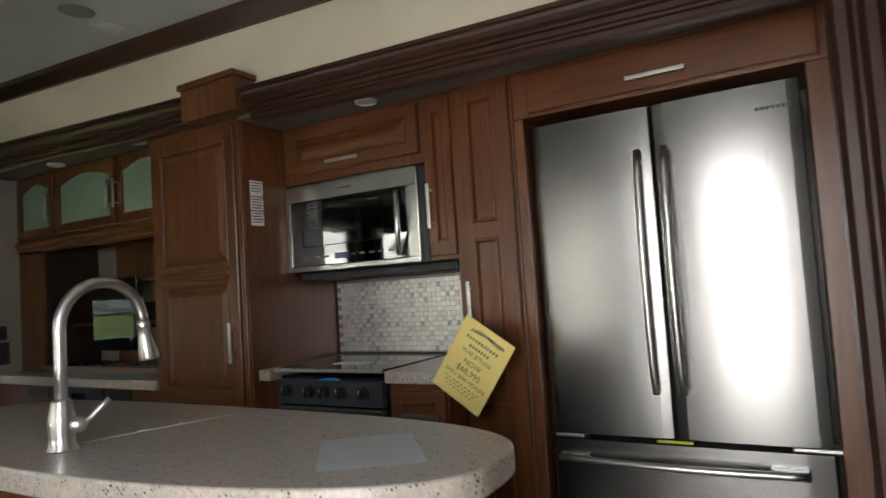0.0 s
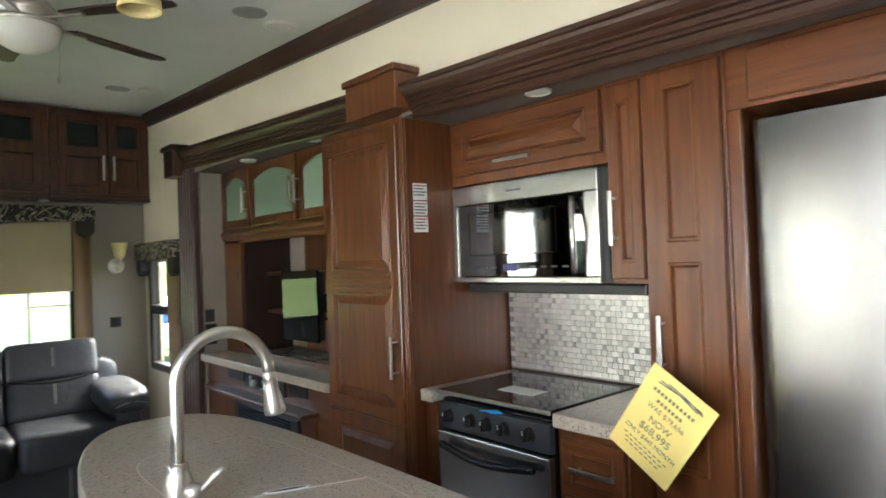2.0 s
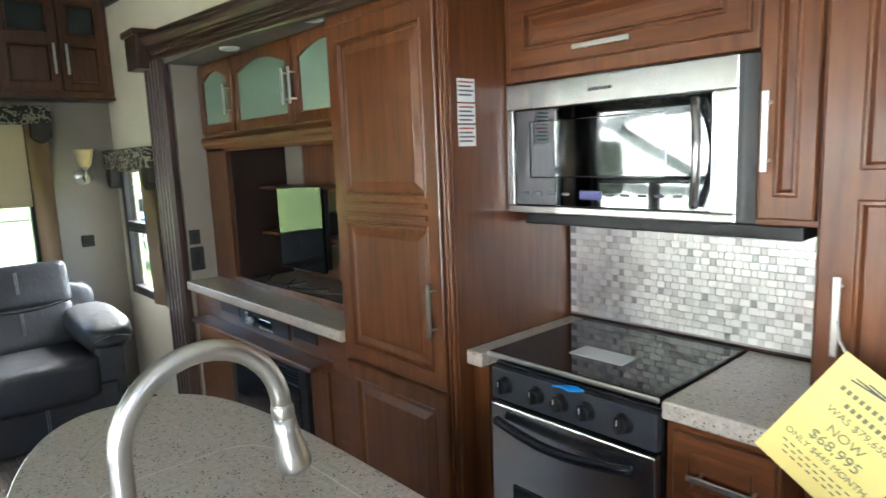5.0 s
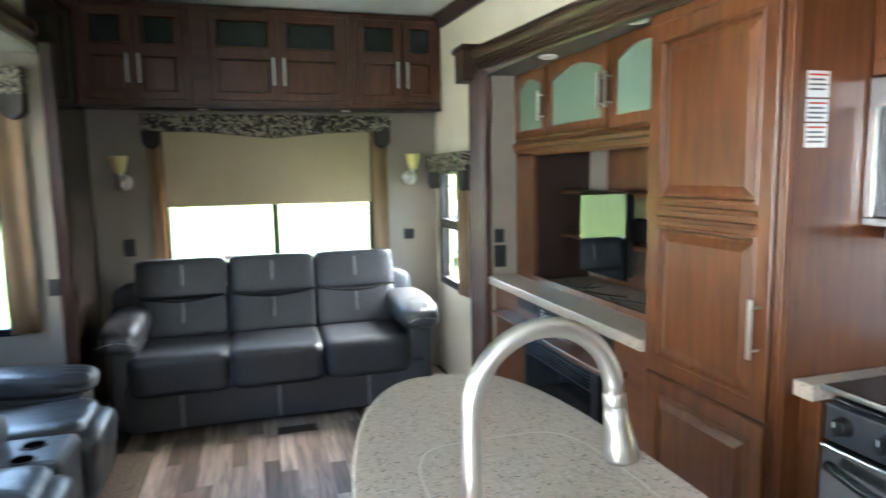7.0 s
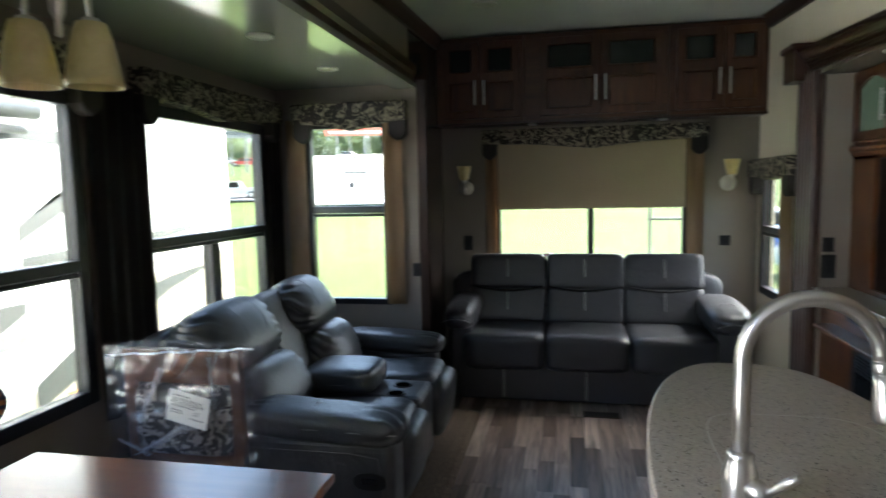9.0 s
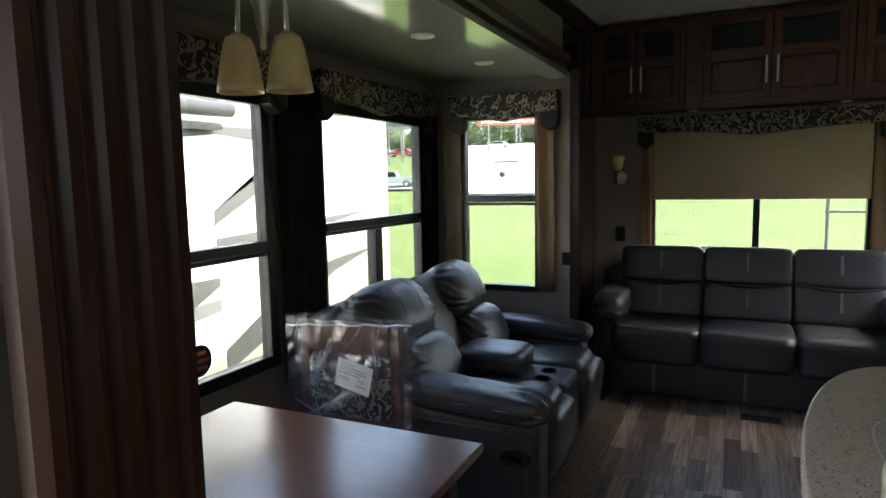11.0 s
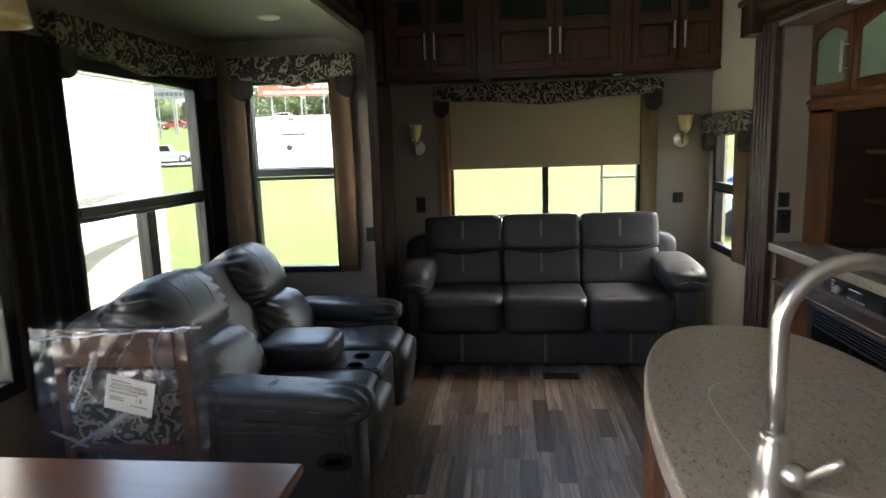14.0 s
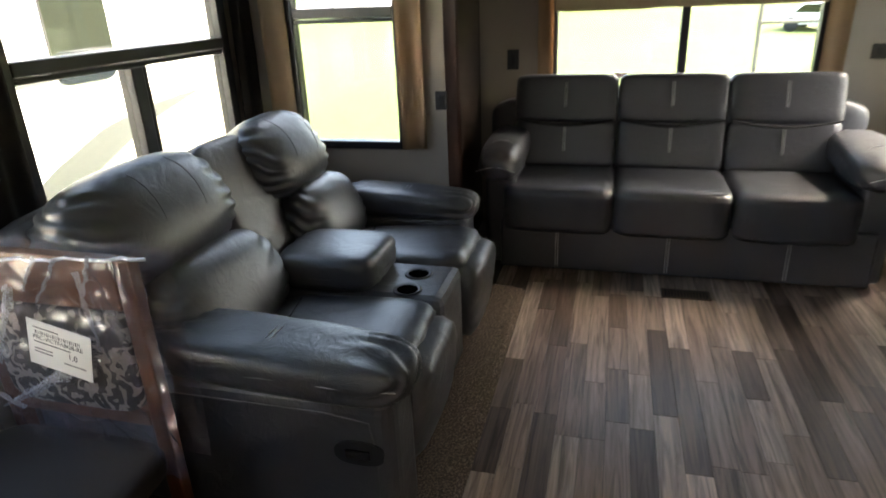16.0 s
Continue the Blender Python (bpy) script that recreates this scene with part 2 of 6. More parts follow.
FLOORBASE = material("floor_bed", (0.05, 0.045, 0.04), 0.8)
bm = bmesh.new()
box(bm, XB - 0.1, XF + 0.1, YL - 0.1, YK + 0.06, -0.08, -0.004)
floor = tagged(part("floor", bm, FLOORBASE), "grey-brown wood-look plank floor", "floor", kind="structure")

bm = bmesh.new()
box(bm, XB - 0.1, XF + 0.1, YL - 0.1, YR + 0.08, 0, 0.06)
for v in bm.verts:
    v.co.z += ceil_z(v.co.x)
tagged(part("ceiling", bm, CEIL), "white panelled ceiling with recessed speakers and lights", "ceiling", kind="structure")

ZT = 2.75
RW = (0.49, 1.887, 0.82, 1.83)
holed_wall("wall_back", "x", XB, -0.08, YL - 0.1, YR + 0.08, 0, ZT, [RW], WALL, "taupe wallboard wall behind the sofa with a wide window")
SW = (-5.10, -4.64, 0.70, 1.52)
holed_wall("wall_side", "y", YR, 0.08, XB, -4.30, 0, ZT, [SW], CREAM, "cream wallboard side wall with a narrow window")
holed_wall("wall_above_media", "y", YR, 0.08, -4.30, -1.95, 2.062, ZT, [], CREAM, "cream wall strip above the media cabinet cornice")
holed_wall("wall_above_kitchen", "y", YR, 0.08, -1.95, XF, 1.998, ZT, [], CREAM, "cream wall strip above the kitchen cornice")
holed_wall("wall_kitchen_recess_back", "y", YK, 0.06, -4.2, 0.45, 0, 2.3, [], DARKWOOD, "dark panelled back of the kitchen recess")
holed_wall("wall_kitchen_recess_end", "x", -4.06, -0.10, YR + 0.004, YK, 0, 2.3, [], WALL, "taupe end wall of the kitchen recess")
holed_wall("wall_kitchen_recess_near", "x", 0.38, 0.07, YR + 0.004, YK, 0, 2.3, [], WALL, "plain end wall of the kitchen recess")
holed_wall("wall_kitchen_side", "y", YR, 0.08, 0.45, XF, 0, 1.98, [], WALL, "taupe wallboard side wall")
holed_wall("wall_near", "x", XF, 0.08, YL - 0.1, YR + 0.08, 0, ZT, [], WALL, "taupe wallboard wall")
GLOSSWALL = material("glossy_brown_panel", (0.03, 0.022, 0.018), 0.12)
holed_wall("wall_left_back", "y", YL, -0.08, XB, XS - 0.06, 0, ZT, [], GLOSSWALL, "glossy dark brown panel beside the sofa")
DOOR = (-0.62, 0.08, 0.0, 1.95)
holed_wall("wall_entry", "y", YL, -0.08, XN + 0.06, XF, 0, ZT, [DOOR], WALL, "taupe side wall with the open entrance")
holed_wall("wall_above_recess", "y", YL, -0.08, XS - 0.06, XN + 0.06, ZS, ZT, [], WALL, "bulkhead above the window recess")
EW = (-0.615, -0.10, 0.75, 1.88)
holed_wall("wall_recess_end", "x", XS, -0.06, YS - 0.06, YL + 0.06, 0, ZS, [EW], WALL, "taupe end wall of the window recess")
DW = (-3.93, -2.80, 0.60, 1.86)
PW = (-2.42, -1.36, 0.665, 1.85)
holed_wall("wall_recess_outer", "y", YS, -0.06, XS - 0.06, XN + 0.06, 0, ZS, [DW, PW], WALL, "outer wall of the recess with two picture windows")
holed_wall("wall_recess_near", "x", XN, 0.06, YS - 0.06, YL + 0.06, 0, ZS, [], WALL, "near end wall of the window recess")
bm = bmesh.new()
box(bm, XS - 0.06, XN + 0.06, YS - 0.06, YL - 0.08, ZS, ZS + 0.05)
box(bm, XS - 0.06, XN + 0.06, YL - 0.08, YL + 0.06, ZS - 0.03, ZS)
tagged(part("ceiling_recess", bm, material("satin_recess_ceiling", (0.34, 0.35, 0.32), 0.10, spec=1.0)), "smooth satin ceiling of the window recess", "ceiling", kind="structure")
bm = bmesh.new()
box(bm, -4.2, 0.45, YR + 0.08, YK + 0.06, 2.3, 2.36)
tagged(part("ceiling_kitchen_recess", bm, CEIL), "ceiling above the kitchen recess", "ceiling", kind="structure")
CARPET = material("brown_carpet", (0.10, 0.075, 0.055), 0.95)
_v = coords(CARPET)
_n = noise_tex(CARPET, _v, 130, 3, 0.7)
link(CARPET, ramp(CARPET, _n, ((0.35, (0.035, 0.025, 0.018)), (0.5, (0.10, 0.07, 0.048)), (0.68, (0.26, 0.20, 0.14)))), bsdf(CARPET).inputs["Base Color"])
bump(CARPET, _n, 0.8, 0.006)
bm = bmesh.new()
extrude_profile(bm, [(YS - 0.06, -0.08), (0.46, -0.08), (0.475, 0.0), (0.45, 0.022), (0.40, 0.03), (YS - 0.06, 0.03)], (XS - 0.06, 0, 0), (XN + 0.06, 0, 0), (0, 1, 0), (0, 0, 1))
tagged(part("floor_recess", bm, CARPET), "brown speckled carpet on the recess floor", "floor", kind="structure")


# ---- windows ----
def window(name, axis, at, out, a0, a1, z0, z1, rail=None, mull=None, lower_mull=None, label="", fw=0.035):
    """A black framed window in its opening; out is the direction to the outside along the axis."""
    w = thing(name, label, "window", kind="structure")
    d0, d1 = sorted((at - out * 0.012, at + out * 0.05))

    def bar(nm, s, e, lo, hi, grow=0.0):
        if axis == "x":
            boxpart(nm, (d0 - grow, d1 + grow, s, e, lo, hi), FRAME, w, bev=0.005)
        else:
            boxpart(nm, (s, e, d0 - grow, d1 + grow, lo, hi), FRAME, w, bev=0.005)

    bar("window_frame", a0 - 0.02, a0 + fw, z0 - 0.02, z1 + 0.02)
    bar("window_frame", a1 - fw, a1 + 0.02, z0 - 0.02, z1 + 0.02)
    bar("window_frame", a0 + fw, a1 - fw, z0 - 0.02, z0 + fw)
    bar("window_frame", a0 + fw, a1 - fw, z1 - fw, z1 + 0.02)
    zs = [z0 + fw, z1 - fw]
    if rail:
        bar("glazing_bar", a0 + fw, a1 - fw, rail - 0.022, rail + 0.022, 0.003)
        bar("glazing_bar", a0 + fw, a1 - fw, rail - 0.045, rail - 0.026, -0.006)
    if mull:
        bar("glazing_bar", mull - 0.022, mull + 0.022, z0 + fw, z1 - fw, 0.002)
    if lower_mull:
        bar("glazing_bar", lower_mull - 0.03, lower_mull + 0.03, z0 + fw, rail - 0.045, 0.001)
        bar("sash", lower_mull - 0.055, lower_mull - 0.034, z0 + fw, rail - 0.045, -0.004)
    m = at + out * 0.02
    bm = bmesh.new()
    if axis == "x":
        box(bm, m - 0.002, m + 0.002, a0 + fw, a1 - fw, z0 + fw, z1 - fw)
    else:
        box(bm, a0 + fw, a1 - fw, m - 0.002, m + 0.002, z0 + fw, z1 - fw)
    p = part("pane", bm, GLASS, w)
    p.visible_shadow = False
    return w


window("window_1", "x", XB, -1, *RW, mull=1.20, label="wide black-framed window with a half-drawn roller shade", fw=0.02)
window("window_2", "y", YR, 1, *SW, rail=1.14, label="narrow black-framed side window with two panes")
window("window_3", "x", XS, -1, *EW, rail=1.345, label="tall black-framed window with two panes", fw=0.018)
window("window_4", "y", YS, -1, *DW, rail=1.245, lower_mull=-3.34, label="black-framed picture window with a sliding lower pane")
window("window_5", "y", YS, -1, *PW, rail=1.20, label="tall black-framed window beside the dining table")

# entrance: dark frame round the open doorway
bm = bmesh.new()
box(bm, DOOR[0] - 0.05, DOOR[0], YL - 0.085, YL + 0.012, 0, DOOR[3] + 0.05)
box(bm, DOOR[1], DOOR[1] + 0.05, YL - 0.085, YL + 0.012, 0, DOOR[3] + 0.05)
box(bm, DOOR[0], DOOR[1], YL - 0.085, YL + 0.012, DOOR[3], DOOR[3] + 0.05)
tagged(part("door_1", bm, FRAME), "dark frame round the open entrance doorway", "door frame", kind="structure")


# ---- trims ----
def trim(name, profile, p0, p1, u, v, mat, label):
    bm = bmesh.new()
    extrude_profile(bm, profile, p0, p1, u, v)
    return tagged(part(name, bm, mat), label, "trim", kind="structure")


# cornice profile: out from the wall, up
CORNICE = [(0, 0), (0.030, 0), (0.036, 0.008), (0.036, 0.024), (0.046, 0.028), (0.046, 0.036), (0.054, 0.040), (0.054, 0.056), (0.066, 0.060), (0.066, 0.068), (0.078, 0.078),
           (0.087, 0.092), (0.090, 0.104), (0.098, 0.107), (0.098, 0.122), (0, 0.122)]
for x0, x1 in ((-4.2, -2.17), (-1.845, 0.40)):
    trim("trim_cornice", CORNICE, (x0, YR, crown_z(x0) - 0.122), (x1, YR, crown_z(x1) - 0.122), (0, -1, 0), (0, 0, 1), DARKWOOD_X, "dark stained moulded cornice above the kitchen")
trim("trim_ceiling", [(0, 0), (0.02, 0), (0.03, 0.02), (0.05, 0.06), (0.055, 0.085), (0, 0.085)], (XB + 0.2, YR, ceil_z(XB + 0.2) - 0.085), (XF, YR, ceil_z(XF) - 0.085), (0, -1, 0), (0, 0, 1), DARKWOOD_X, "dark stained moulding along the ceiling")
trim("trim_bulkhead", [(0, 0), (0.03, 0), (0.035, 0.03), (0.05, 0.05), (0.05, 0.10), (0, 0.10)], (XS - 0.05, YL, ZS + 0.02), (XF, YL, ZS + 0.02), (0, 1, 0), (0, 0, 1), DARKWOOD_X, "dark moulding above the window recess")
trim("trim_ceiling", [(0, 0), (0.02, 0), (0.03, 0.02), (0.05, 0.06), (0.055, 0.085), (0, 0.085)], (XB + 0.2, YL, ceil_z(XB + 0.2) - 0.085), (XF, YL, ceil_z(XF) - 0.085), (0, 1, 0), (0, 0, 1), DARKWOOD_X, "dark stained moulding along the ceiling")


def pilaster(x0, x1, y, out, z1, label, mat=DARKWOOD):
    """A fluted upright fascia; out is +1 or -1 along y."""
    prof = [(0, 0)]
    n = 5
    w = x1 - x0
    for k in range(n):
        a, b = k / n, (k + 1) / n
        prof += [(a * w + 0.004, 0.03), (a * w + 0.004 + w / n * 0.25, 0.05), (b * w - 0.004 - w / n * 0.25, 0.05), (b * w - 0.004, 0.03)]
    prof += [(w, 0)]
    bm = bmesh.new()
    extrude_profile(bm, prof, (x0, y, 0), (x0, y, z1), (1, 0, 0), (0, out, 0))
    return tagged(part("trim_pilaster", bm, mat), label, "trim", kind="structure")


pilaster(0.15, 0.46, YR - 0.02, -1, 1.96, "dark fluted wooden upright beside the refrigerator")
pilaster(-4.32, -4.07, YR - 0.005, -1, crown_z(-4.2) - 0.13, "dark wooden upright at the end of the kitchen recess")
pilaster(XN - 0.06, XN + 0.26, YL + 0.06, 1, 2.14, "dark fluted wooden upright at the end of the window recess")
pilaster(XS - 0.08, XS - 0.005, YL + 0.06, 1, 2.14, "dark wooden upright at the corner of the window recess")
bm = bmesh.new()
box(bm, -4.38, -4.20, YR - 0.115, YR, crown_z(-4.3) - 0.17, crown_z(-4.3) + 0.02, bev=0.004)
box(bm, -4.40, -4.19, YR - 0.13, YR, crown_z(-4.3) + 0.002, crown_z(-4.3) + 0.035, bev=0.006)
tagged(part("trim_block", bm, DARKWOOD), "dark corner block at the end of the cornice", "trim", kind="structure")
bm = bmesh.new()
box(bm, -2.17, -1.845, YR - 0.115, YR, 1.985, 2.125, bev=0.004)
box(bm, -2.18, -1.835, YR - 0.128, YR, 2.122, 2.148, bev=0.005)
tagged(part("trim_block", bm, CHERRY), "cherry-stained block in the cornice above the pantry", "trim", kind="structure")
# soffit under the cornice
bm = bmesh.new()
box(bm, -4.06, -2.54, YR - 0.03, 2.56, 2.035, 2.06)
box(bm, -1.92, 0.38, YR - 0.03, YK, 1.972, 1.996)
tagged(part("ceiling_soffit", bm, wallpaper("taupe_soffit_board", (0.17, 0.142, 0.120))), "taupe soffit panel with small round lights", "ceiling", kind="structure")

# ---- kitchen ----
def facing(x, y, z, way):
    """The pose whose local x runs along a front, y goes up and z comes out of it."""
    if way == "-y":
        m = Matrix(((1, 0, 0), (0, 0, -1), (0, 1, 0)))
    elif way == "+x":
        m = Matrix(((0, 0, 1), (1, 0, 0), (0, 1, 0)))
    elif way == "+y":
        m = Matrix(((-1, 0, 0), (0, 0, 1), (0, 1, 0)))
    else:
        m = Matrix(((0, 0, -1), (-1, 0, 0), (0, 1, 0)))
    return Matrix.Translation((x, y, z)) @ m.to_4x4()


def ring(bm, outer, inner):
    """Faces between two outlines of as many points."""
    a = [bm.verts.new(p) for p in outer]
    b = [bm.verts.new(p) for p in inner]
    for k in range(len(a)):
        j = (k + 1) % len(a)
        bm.faces.new((a[k], a[j], b[j], b[k]))
    return b


def rect(x0, x1, y0, y1, z):
    return [(x0, y0, z), (x1, y0, z), (x1, y1, z), (x0, y1, z)]


def door_mesh(bm, w, h, panels, thick=0.02, stile=0.05, raised=True):
    """A framed door of size w x h with recessed, raised panels given as (v0, v1)."""
    loop = [bm.verts.new(p) for p in rect(0, w, 0, h, 0)]
    bm.faces.new(list(reversed(loop)))
    top = [bm.verts.new(p) for p in rect(0, w, 0, h, thick - 0.004)]
    for k in range(4):
        j = (k + 1) % 4
        bm.faces.new((loop[k], loop[j], top[j], top[k]))
    e = 0.004
    rim = [bm.verts.new(p) for p in rect(e, w - e, e, h - e, thick)]
    for k in range(4):
        j = (k + 1) % 4
        bm.faces.new((top[k], top[j], rim[j], rim[k]))
    cuts = [e]
    for v0, v1 in panels:
        cuts += [v0, v1]
    cuts.append(h - e)

    def flat(x0, x1, y0, y1):
        bm.faces.new([bm.verts.new(p) for p in rect(x0, x1, y0, y1, thick)])

    flat(e, stile, e, h - e)
    flat(w - stile, w - e, e, h - e)
    for k in range(0, len(cuts), 2):
        flat(stile, w - stile, cuts[k], cuts[k + 1])
    for v0, v1 in panels:
        x0, x1 = stile, w - stile
        steps = [(0, 0), (0.004, 0.003), (0.010, 0.003), (0.016, -0.008)]
        if raised:
            steps += [(0.024, -0.008), (0.048, 0.0), (0.051, 0.001)]
        prev = None
        for d, z in steps:
            if x1 - x0 - 2 * d < 0.01 or v1 - v0 - 2 * d < 0.01:
                break
            cur = [bm.verts.new(p) for p in rect(x0 + d, x1 - d, v0 + d, v1 - d, thick + z)]
            if prev:
                for k in range(4):
                    j = (k + 1) % 4
                    bm.faces.new((prev[k], prev[j], cur[j], cur[k]))
            prev = cur
        bm.faces.new(prev)
    bmesh.ops.remove_doubles(bm, verts=bm.verts[:], dist=1e-5)
    return bm


def bar_handle(parent, m, length, upright=True, out=0.032, r=0.0055, flat=True):
    """A slim nickel bar pull on two posts, centred at the pose."""
    bm = bmesh.new()
    hl = length / 2
    if upright:
        box(bm, -0.007, 0.007, -hl, hl, out - 0.004, out + 0.004, bev=0.002)
        ends = [(0, -hl * 0.72), (0, hl * 0.72)]
    else:
        box(bm, -hl, hl, -0.007, 0.007, out - 0.004, out + 0.004, bev=0.002)
        ends = [(-hl * 0.72, 0), (hl * 0.72, 0)]
    for x, y in ends:
        tube(bm, [(x, y, 0), (x, y, out)], 0.004, 8)
    return part("handle", bm, CHROME, parent, "slim satin nickel bar handle", at=m)


def add_door(parent, x0, x1, z0, z1, y, panels, way="-y", mat=None, handle=None, stile=0.05, raised=True, name="door"):
    bm = bmesh.new()
    door_mesh(bm, abs(x1 - x0), z1 - z0, panels, stile=stile, raised=raised)
    m = facing(x0, y, z0, way)
    d = part(name, bm, mat or CHERRY_Y, parent, at=m)
    if handle:
        hx, hz, ln, up = handle
        bar_handle(d, m @ Matrix.Translation((hx, hz, 0.02)), ln, up)
    return d


def carcass(parent, x0, x1, y0, y1, z0, z1, mat=None, name="body"):
    return boxpart(name, (x0, x1, y0, y1, z0, z1), mat or CHERRY, parent, bev=0.003)


# pantry
t = thing("pantry_cabinet", "tall cherry-stained pantry cabinet with raised panel doors", "cabinet", at=pose(-2.23, 2.65, 0))
carcass(t, -2.535, -1.922, 2.372, YK - 0.004, 0.0, 1.995)
add_door(t, -2.50, -1.962, 0.80, 1.955, 2.372, [(0.05, 0.505), (0.585, 1.10)], handle=(0.508, 0.255, 0.165, True), stile=0.052)
boxpart("rail_bead", (-2.452, -2.012, 2.343, 2.352, 1.318, 1.336), CHERRY_X, t, bev=0.004)
boxpart("rail_bead", (-2.452, -2.012, 2.343, 2.352, 1.354, 1.372), CHERRY_X, t, bev=0.004)
add_door(t, -2.50, -1.962, 0.09, 0.788, 2.372, [(0.05, 0.645)], stile=0.052)
for x in (-1.949, -1.932):
    bm = bmesh.new()
    tube(bm, [(x, 2.366, 0.03), (x, 2.366, 1.97)], 0.008, 8)
    part("bead", bm, CHERRY, t)

# warning label on its side
PAPER = material("white_paper", (0.75, 0.75, 0.73), 0.7)
INK = material("grey_ink", (0.10, 0.10, 0.11), 0.7)
RED = material("red_ink", (0.45, 0.06, 0.03), 0.7)
for k, (z0, z1) in enumerate(((1.66, 1.725), (1.60, 1.655), (1.535, 1.595))):
    lab = boxpart("safety_label", (-1.9215, -1.9205, 2.40, 2.47, z0, z1), PAPER, bev=0)
    tagged(lab, "small white printed safety label stuck on cabinet side", "label", "safety labels on the pantry")
    for j in range(4):
        boxpart("print_line", (-1.9206, -1.9202, 2.405, 2.465 - 0.008 * (j % 2), z1 - 0.012 - 0.012 * j, z1 - 0.007 - 0.012 * j), RED if j == 0 else INK, lab, bev=0)

# alcove: cabinet above the microwave
t = thing("wall_cabinet", "wide cherry-stained wall cabinet above the microwave", "cabinet", at=pose(-1.55, 2.76, 1.72))
carcass(t, -1.92, -1.185, 2.605, YK - 0.004, 1.715, 1.970)
add_door(t, -1.885, -1.20, 1.752, 1.952, 2.605, [(0.045, 0.155)], mat=CHERRY_X, handle=(0.33, 0.028, 0.17, False), stile=0.05)
t = thing("wall_cabinet", "narrow cherry-stained wall cabinet beside the microwave", "cabinet", at=pose(-1.11, 2.76, 1.33))
carcass(t, -1.183, -1.054, 2.605, YK - 0.004, 1.33, 1.970)
add_door(t, -1.174, -1.056, 1.345, 1.952, 2.605, [(0.05, 0.555)], handle=(0.024, 0.19, 0.17, True), stile=0.034)
# tall narrow cabinet beside the refrigerator
t = thing("tall_cabinet", "tall narrow cherry-stained cabinet with raised panels", "cabinet", at=pose(-0.93, 2.76, 0))
carcass(t, -1.052, -0.80, 2.592, YK - 0.004, 0.0, 1.970)
add_door(t, -1.044, -0.808, 0.09, 1.952, 2.592, [(0.06, 0.62), (0.70, 1.305), (1.362, 1.815)], handle=(0.048, 1.07, 0.165, True), stile=0.068)
# cabinet over the refrigerator with side panel
t = thing("wall_cabinet", "flat cherry-stained cabinet above the refrigerator", "cabinet", at=pose(-0.3, 2.76, 1.8))
carcass(t, -0.798, 0.378, 2.592, YK - 0.004, 1.80, 1.970, CHERRY_X)
add_door(t, -0.735, 0.14, 1.812, 1.95, 2.592, [], mat=CHERRY_X, handle=(0.437, 0.035, 0.18, False))
carcass(t, -0.798, -0.762, 2.592, YK - 0.004, 0.0, 1.799, CHERRY, "side_panel")
carcass(t, 0.103, 0.378, 2.592, YK - 0.004, 0.0, 1.799, CHERRY, "side_panel")

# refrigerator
# near-black rubber, also used to paint shade into folds and slots
GAP = material("dark_rubber_and_shade", (0.008, 0.008, 0.009), 0.6)


def slab_door(bm, x0, x1, z0, z1, y0, y1, bulge=0.0, bev=0.012):
    """A steel door whose front is slightly bowed across its width."""
    n = 12
    pts = [(x0 + (x1 - x0) * k / n, y0 + bulge * ((2 * k / n - 1) ** 2)) for k in range(n + 1)]
    pts[0] = (x0, pts[0][1] + bev)
    pts.insert(1, (x0 + bev * 0.3, y0 + bulge + bev * 0.3))
    pts[-1] = (x1, pts[-1][1] + bev)
    pts.insert(-1, (x1 - bev * 0.3, y0 + bulge + bev * 0.3))
    prism(bm, pts + [(x1, y1), (x0, y1)], z0, z1)


fr = thing("refrigerator", "stainless steel french door refrigerator with bottom freezer drawer", "refrigerator", at=pose(-0.32, 2.78, 0))
boxpart("body", (-0.748, 0.083, 2.70, YK - 0.004, 0.03, 1.765), GAP, fr)
boxpart("kick_plate", (-0.72, 0.09, 2.70, 2.74, 0.0, 0.09), GAP, fr)
for x0, x1 in ((-0.750, -0.343), (-0.335, 0.085)):
    bm = bmesh.new()
    slab_door(bm, x0, x1, 0.705, 1.77, 2.625, 2.70, 0.006)
    d = part("door", bm, FRIDGE_STEEL, fr, smooth=False)
    hx = -0.382 if x0 < -0.5 else -0.300
    bm = bmesh.new()
    zs = [0.85 + 0.775 * k / 14 for k in range(15)]
    tube(bm, [(hx, 2.598 - 0.035 * math.sin(math.pi * k / 14) ** 0.5 + 0.005, z) for k, z in enumerate(zs)], 0.012, 12)
    tube(bm, [(hx, 2.60, 0.865), (hx, 2.635, 0.865)], 0.010, 10)
    tube(bm, [(hx, 2.60, 1.61), (hx, 2.635, 1.61)], 0.010, 10)
    part("handle", bm, CHROME, d, "long bowed steel handle", smooth=True)
bm = bmesh.new()
slab_door(bm, -0.750, 0.085, 0.10, 0.685, 2.625, 2.70, 0.004)
d = part("freezer_drawer", bm, FRIDGE_STEEL, fr)
bm = bmesh.new()
xs_ = [-0.716 + 0.736 * k / 16 for k in range(17)]
tube(bm, [(x, 2.60 - 0.022 * math.sin(math.pi * k / 16), 0.628) for k, x in enumerate(xs_)], 0.012, 12)
part("handle", bm, CHROME, d, "long bowed steel handle", smooth=True)
for x0, x1 in ((-0.716, -0.62), (-0.08, 0.02)):
    boxpart("handle_mount", (x0, x1, 2.606, 2.63, 0.612, 0.645), CHROME, d)
for x0, x1 in ((-0.74, -0.64), (-0.02, 0.108)):
    boxpart("hinge", (x0, x1, 2.632, 2.70, 0.688, 0.701), CHROME, fr)
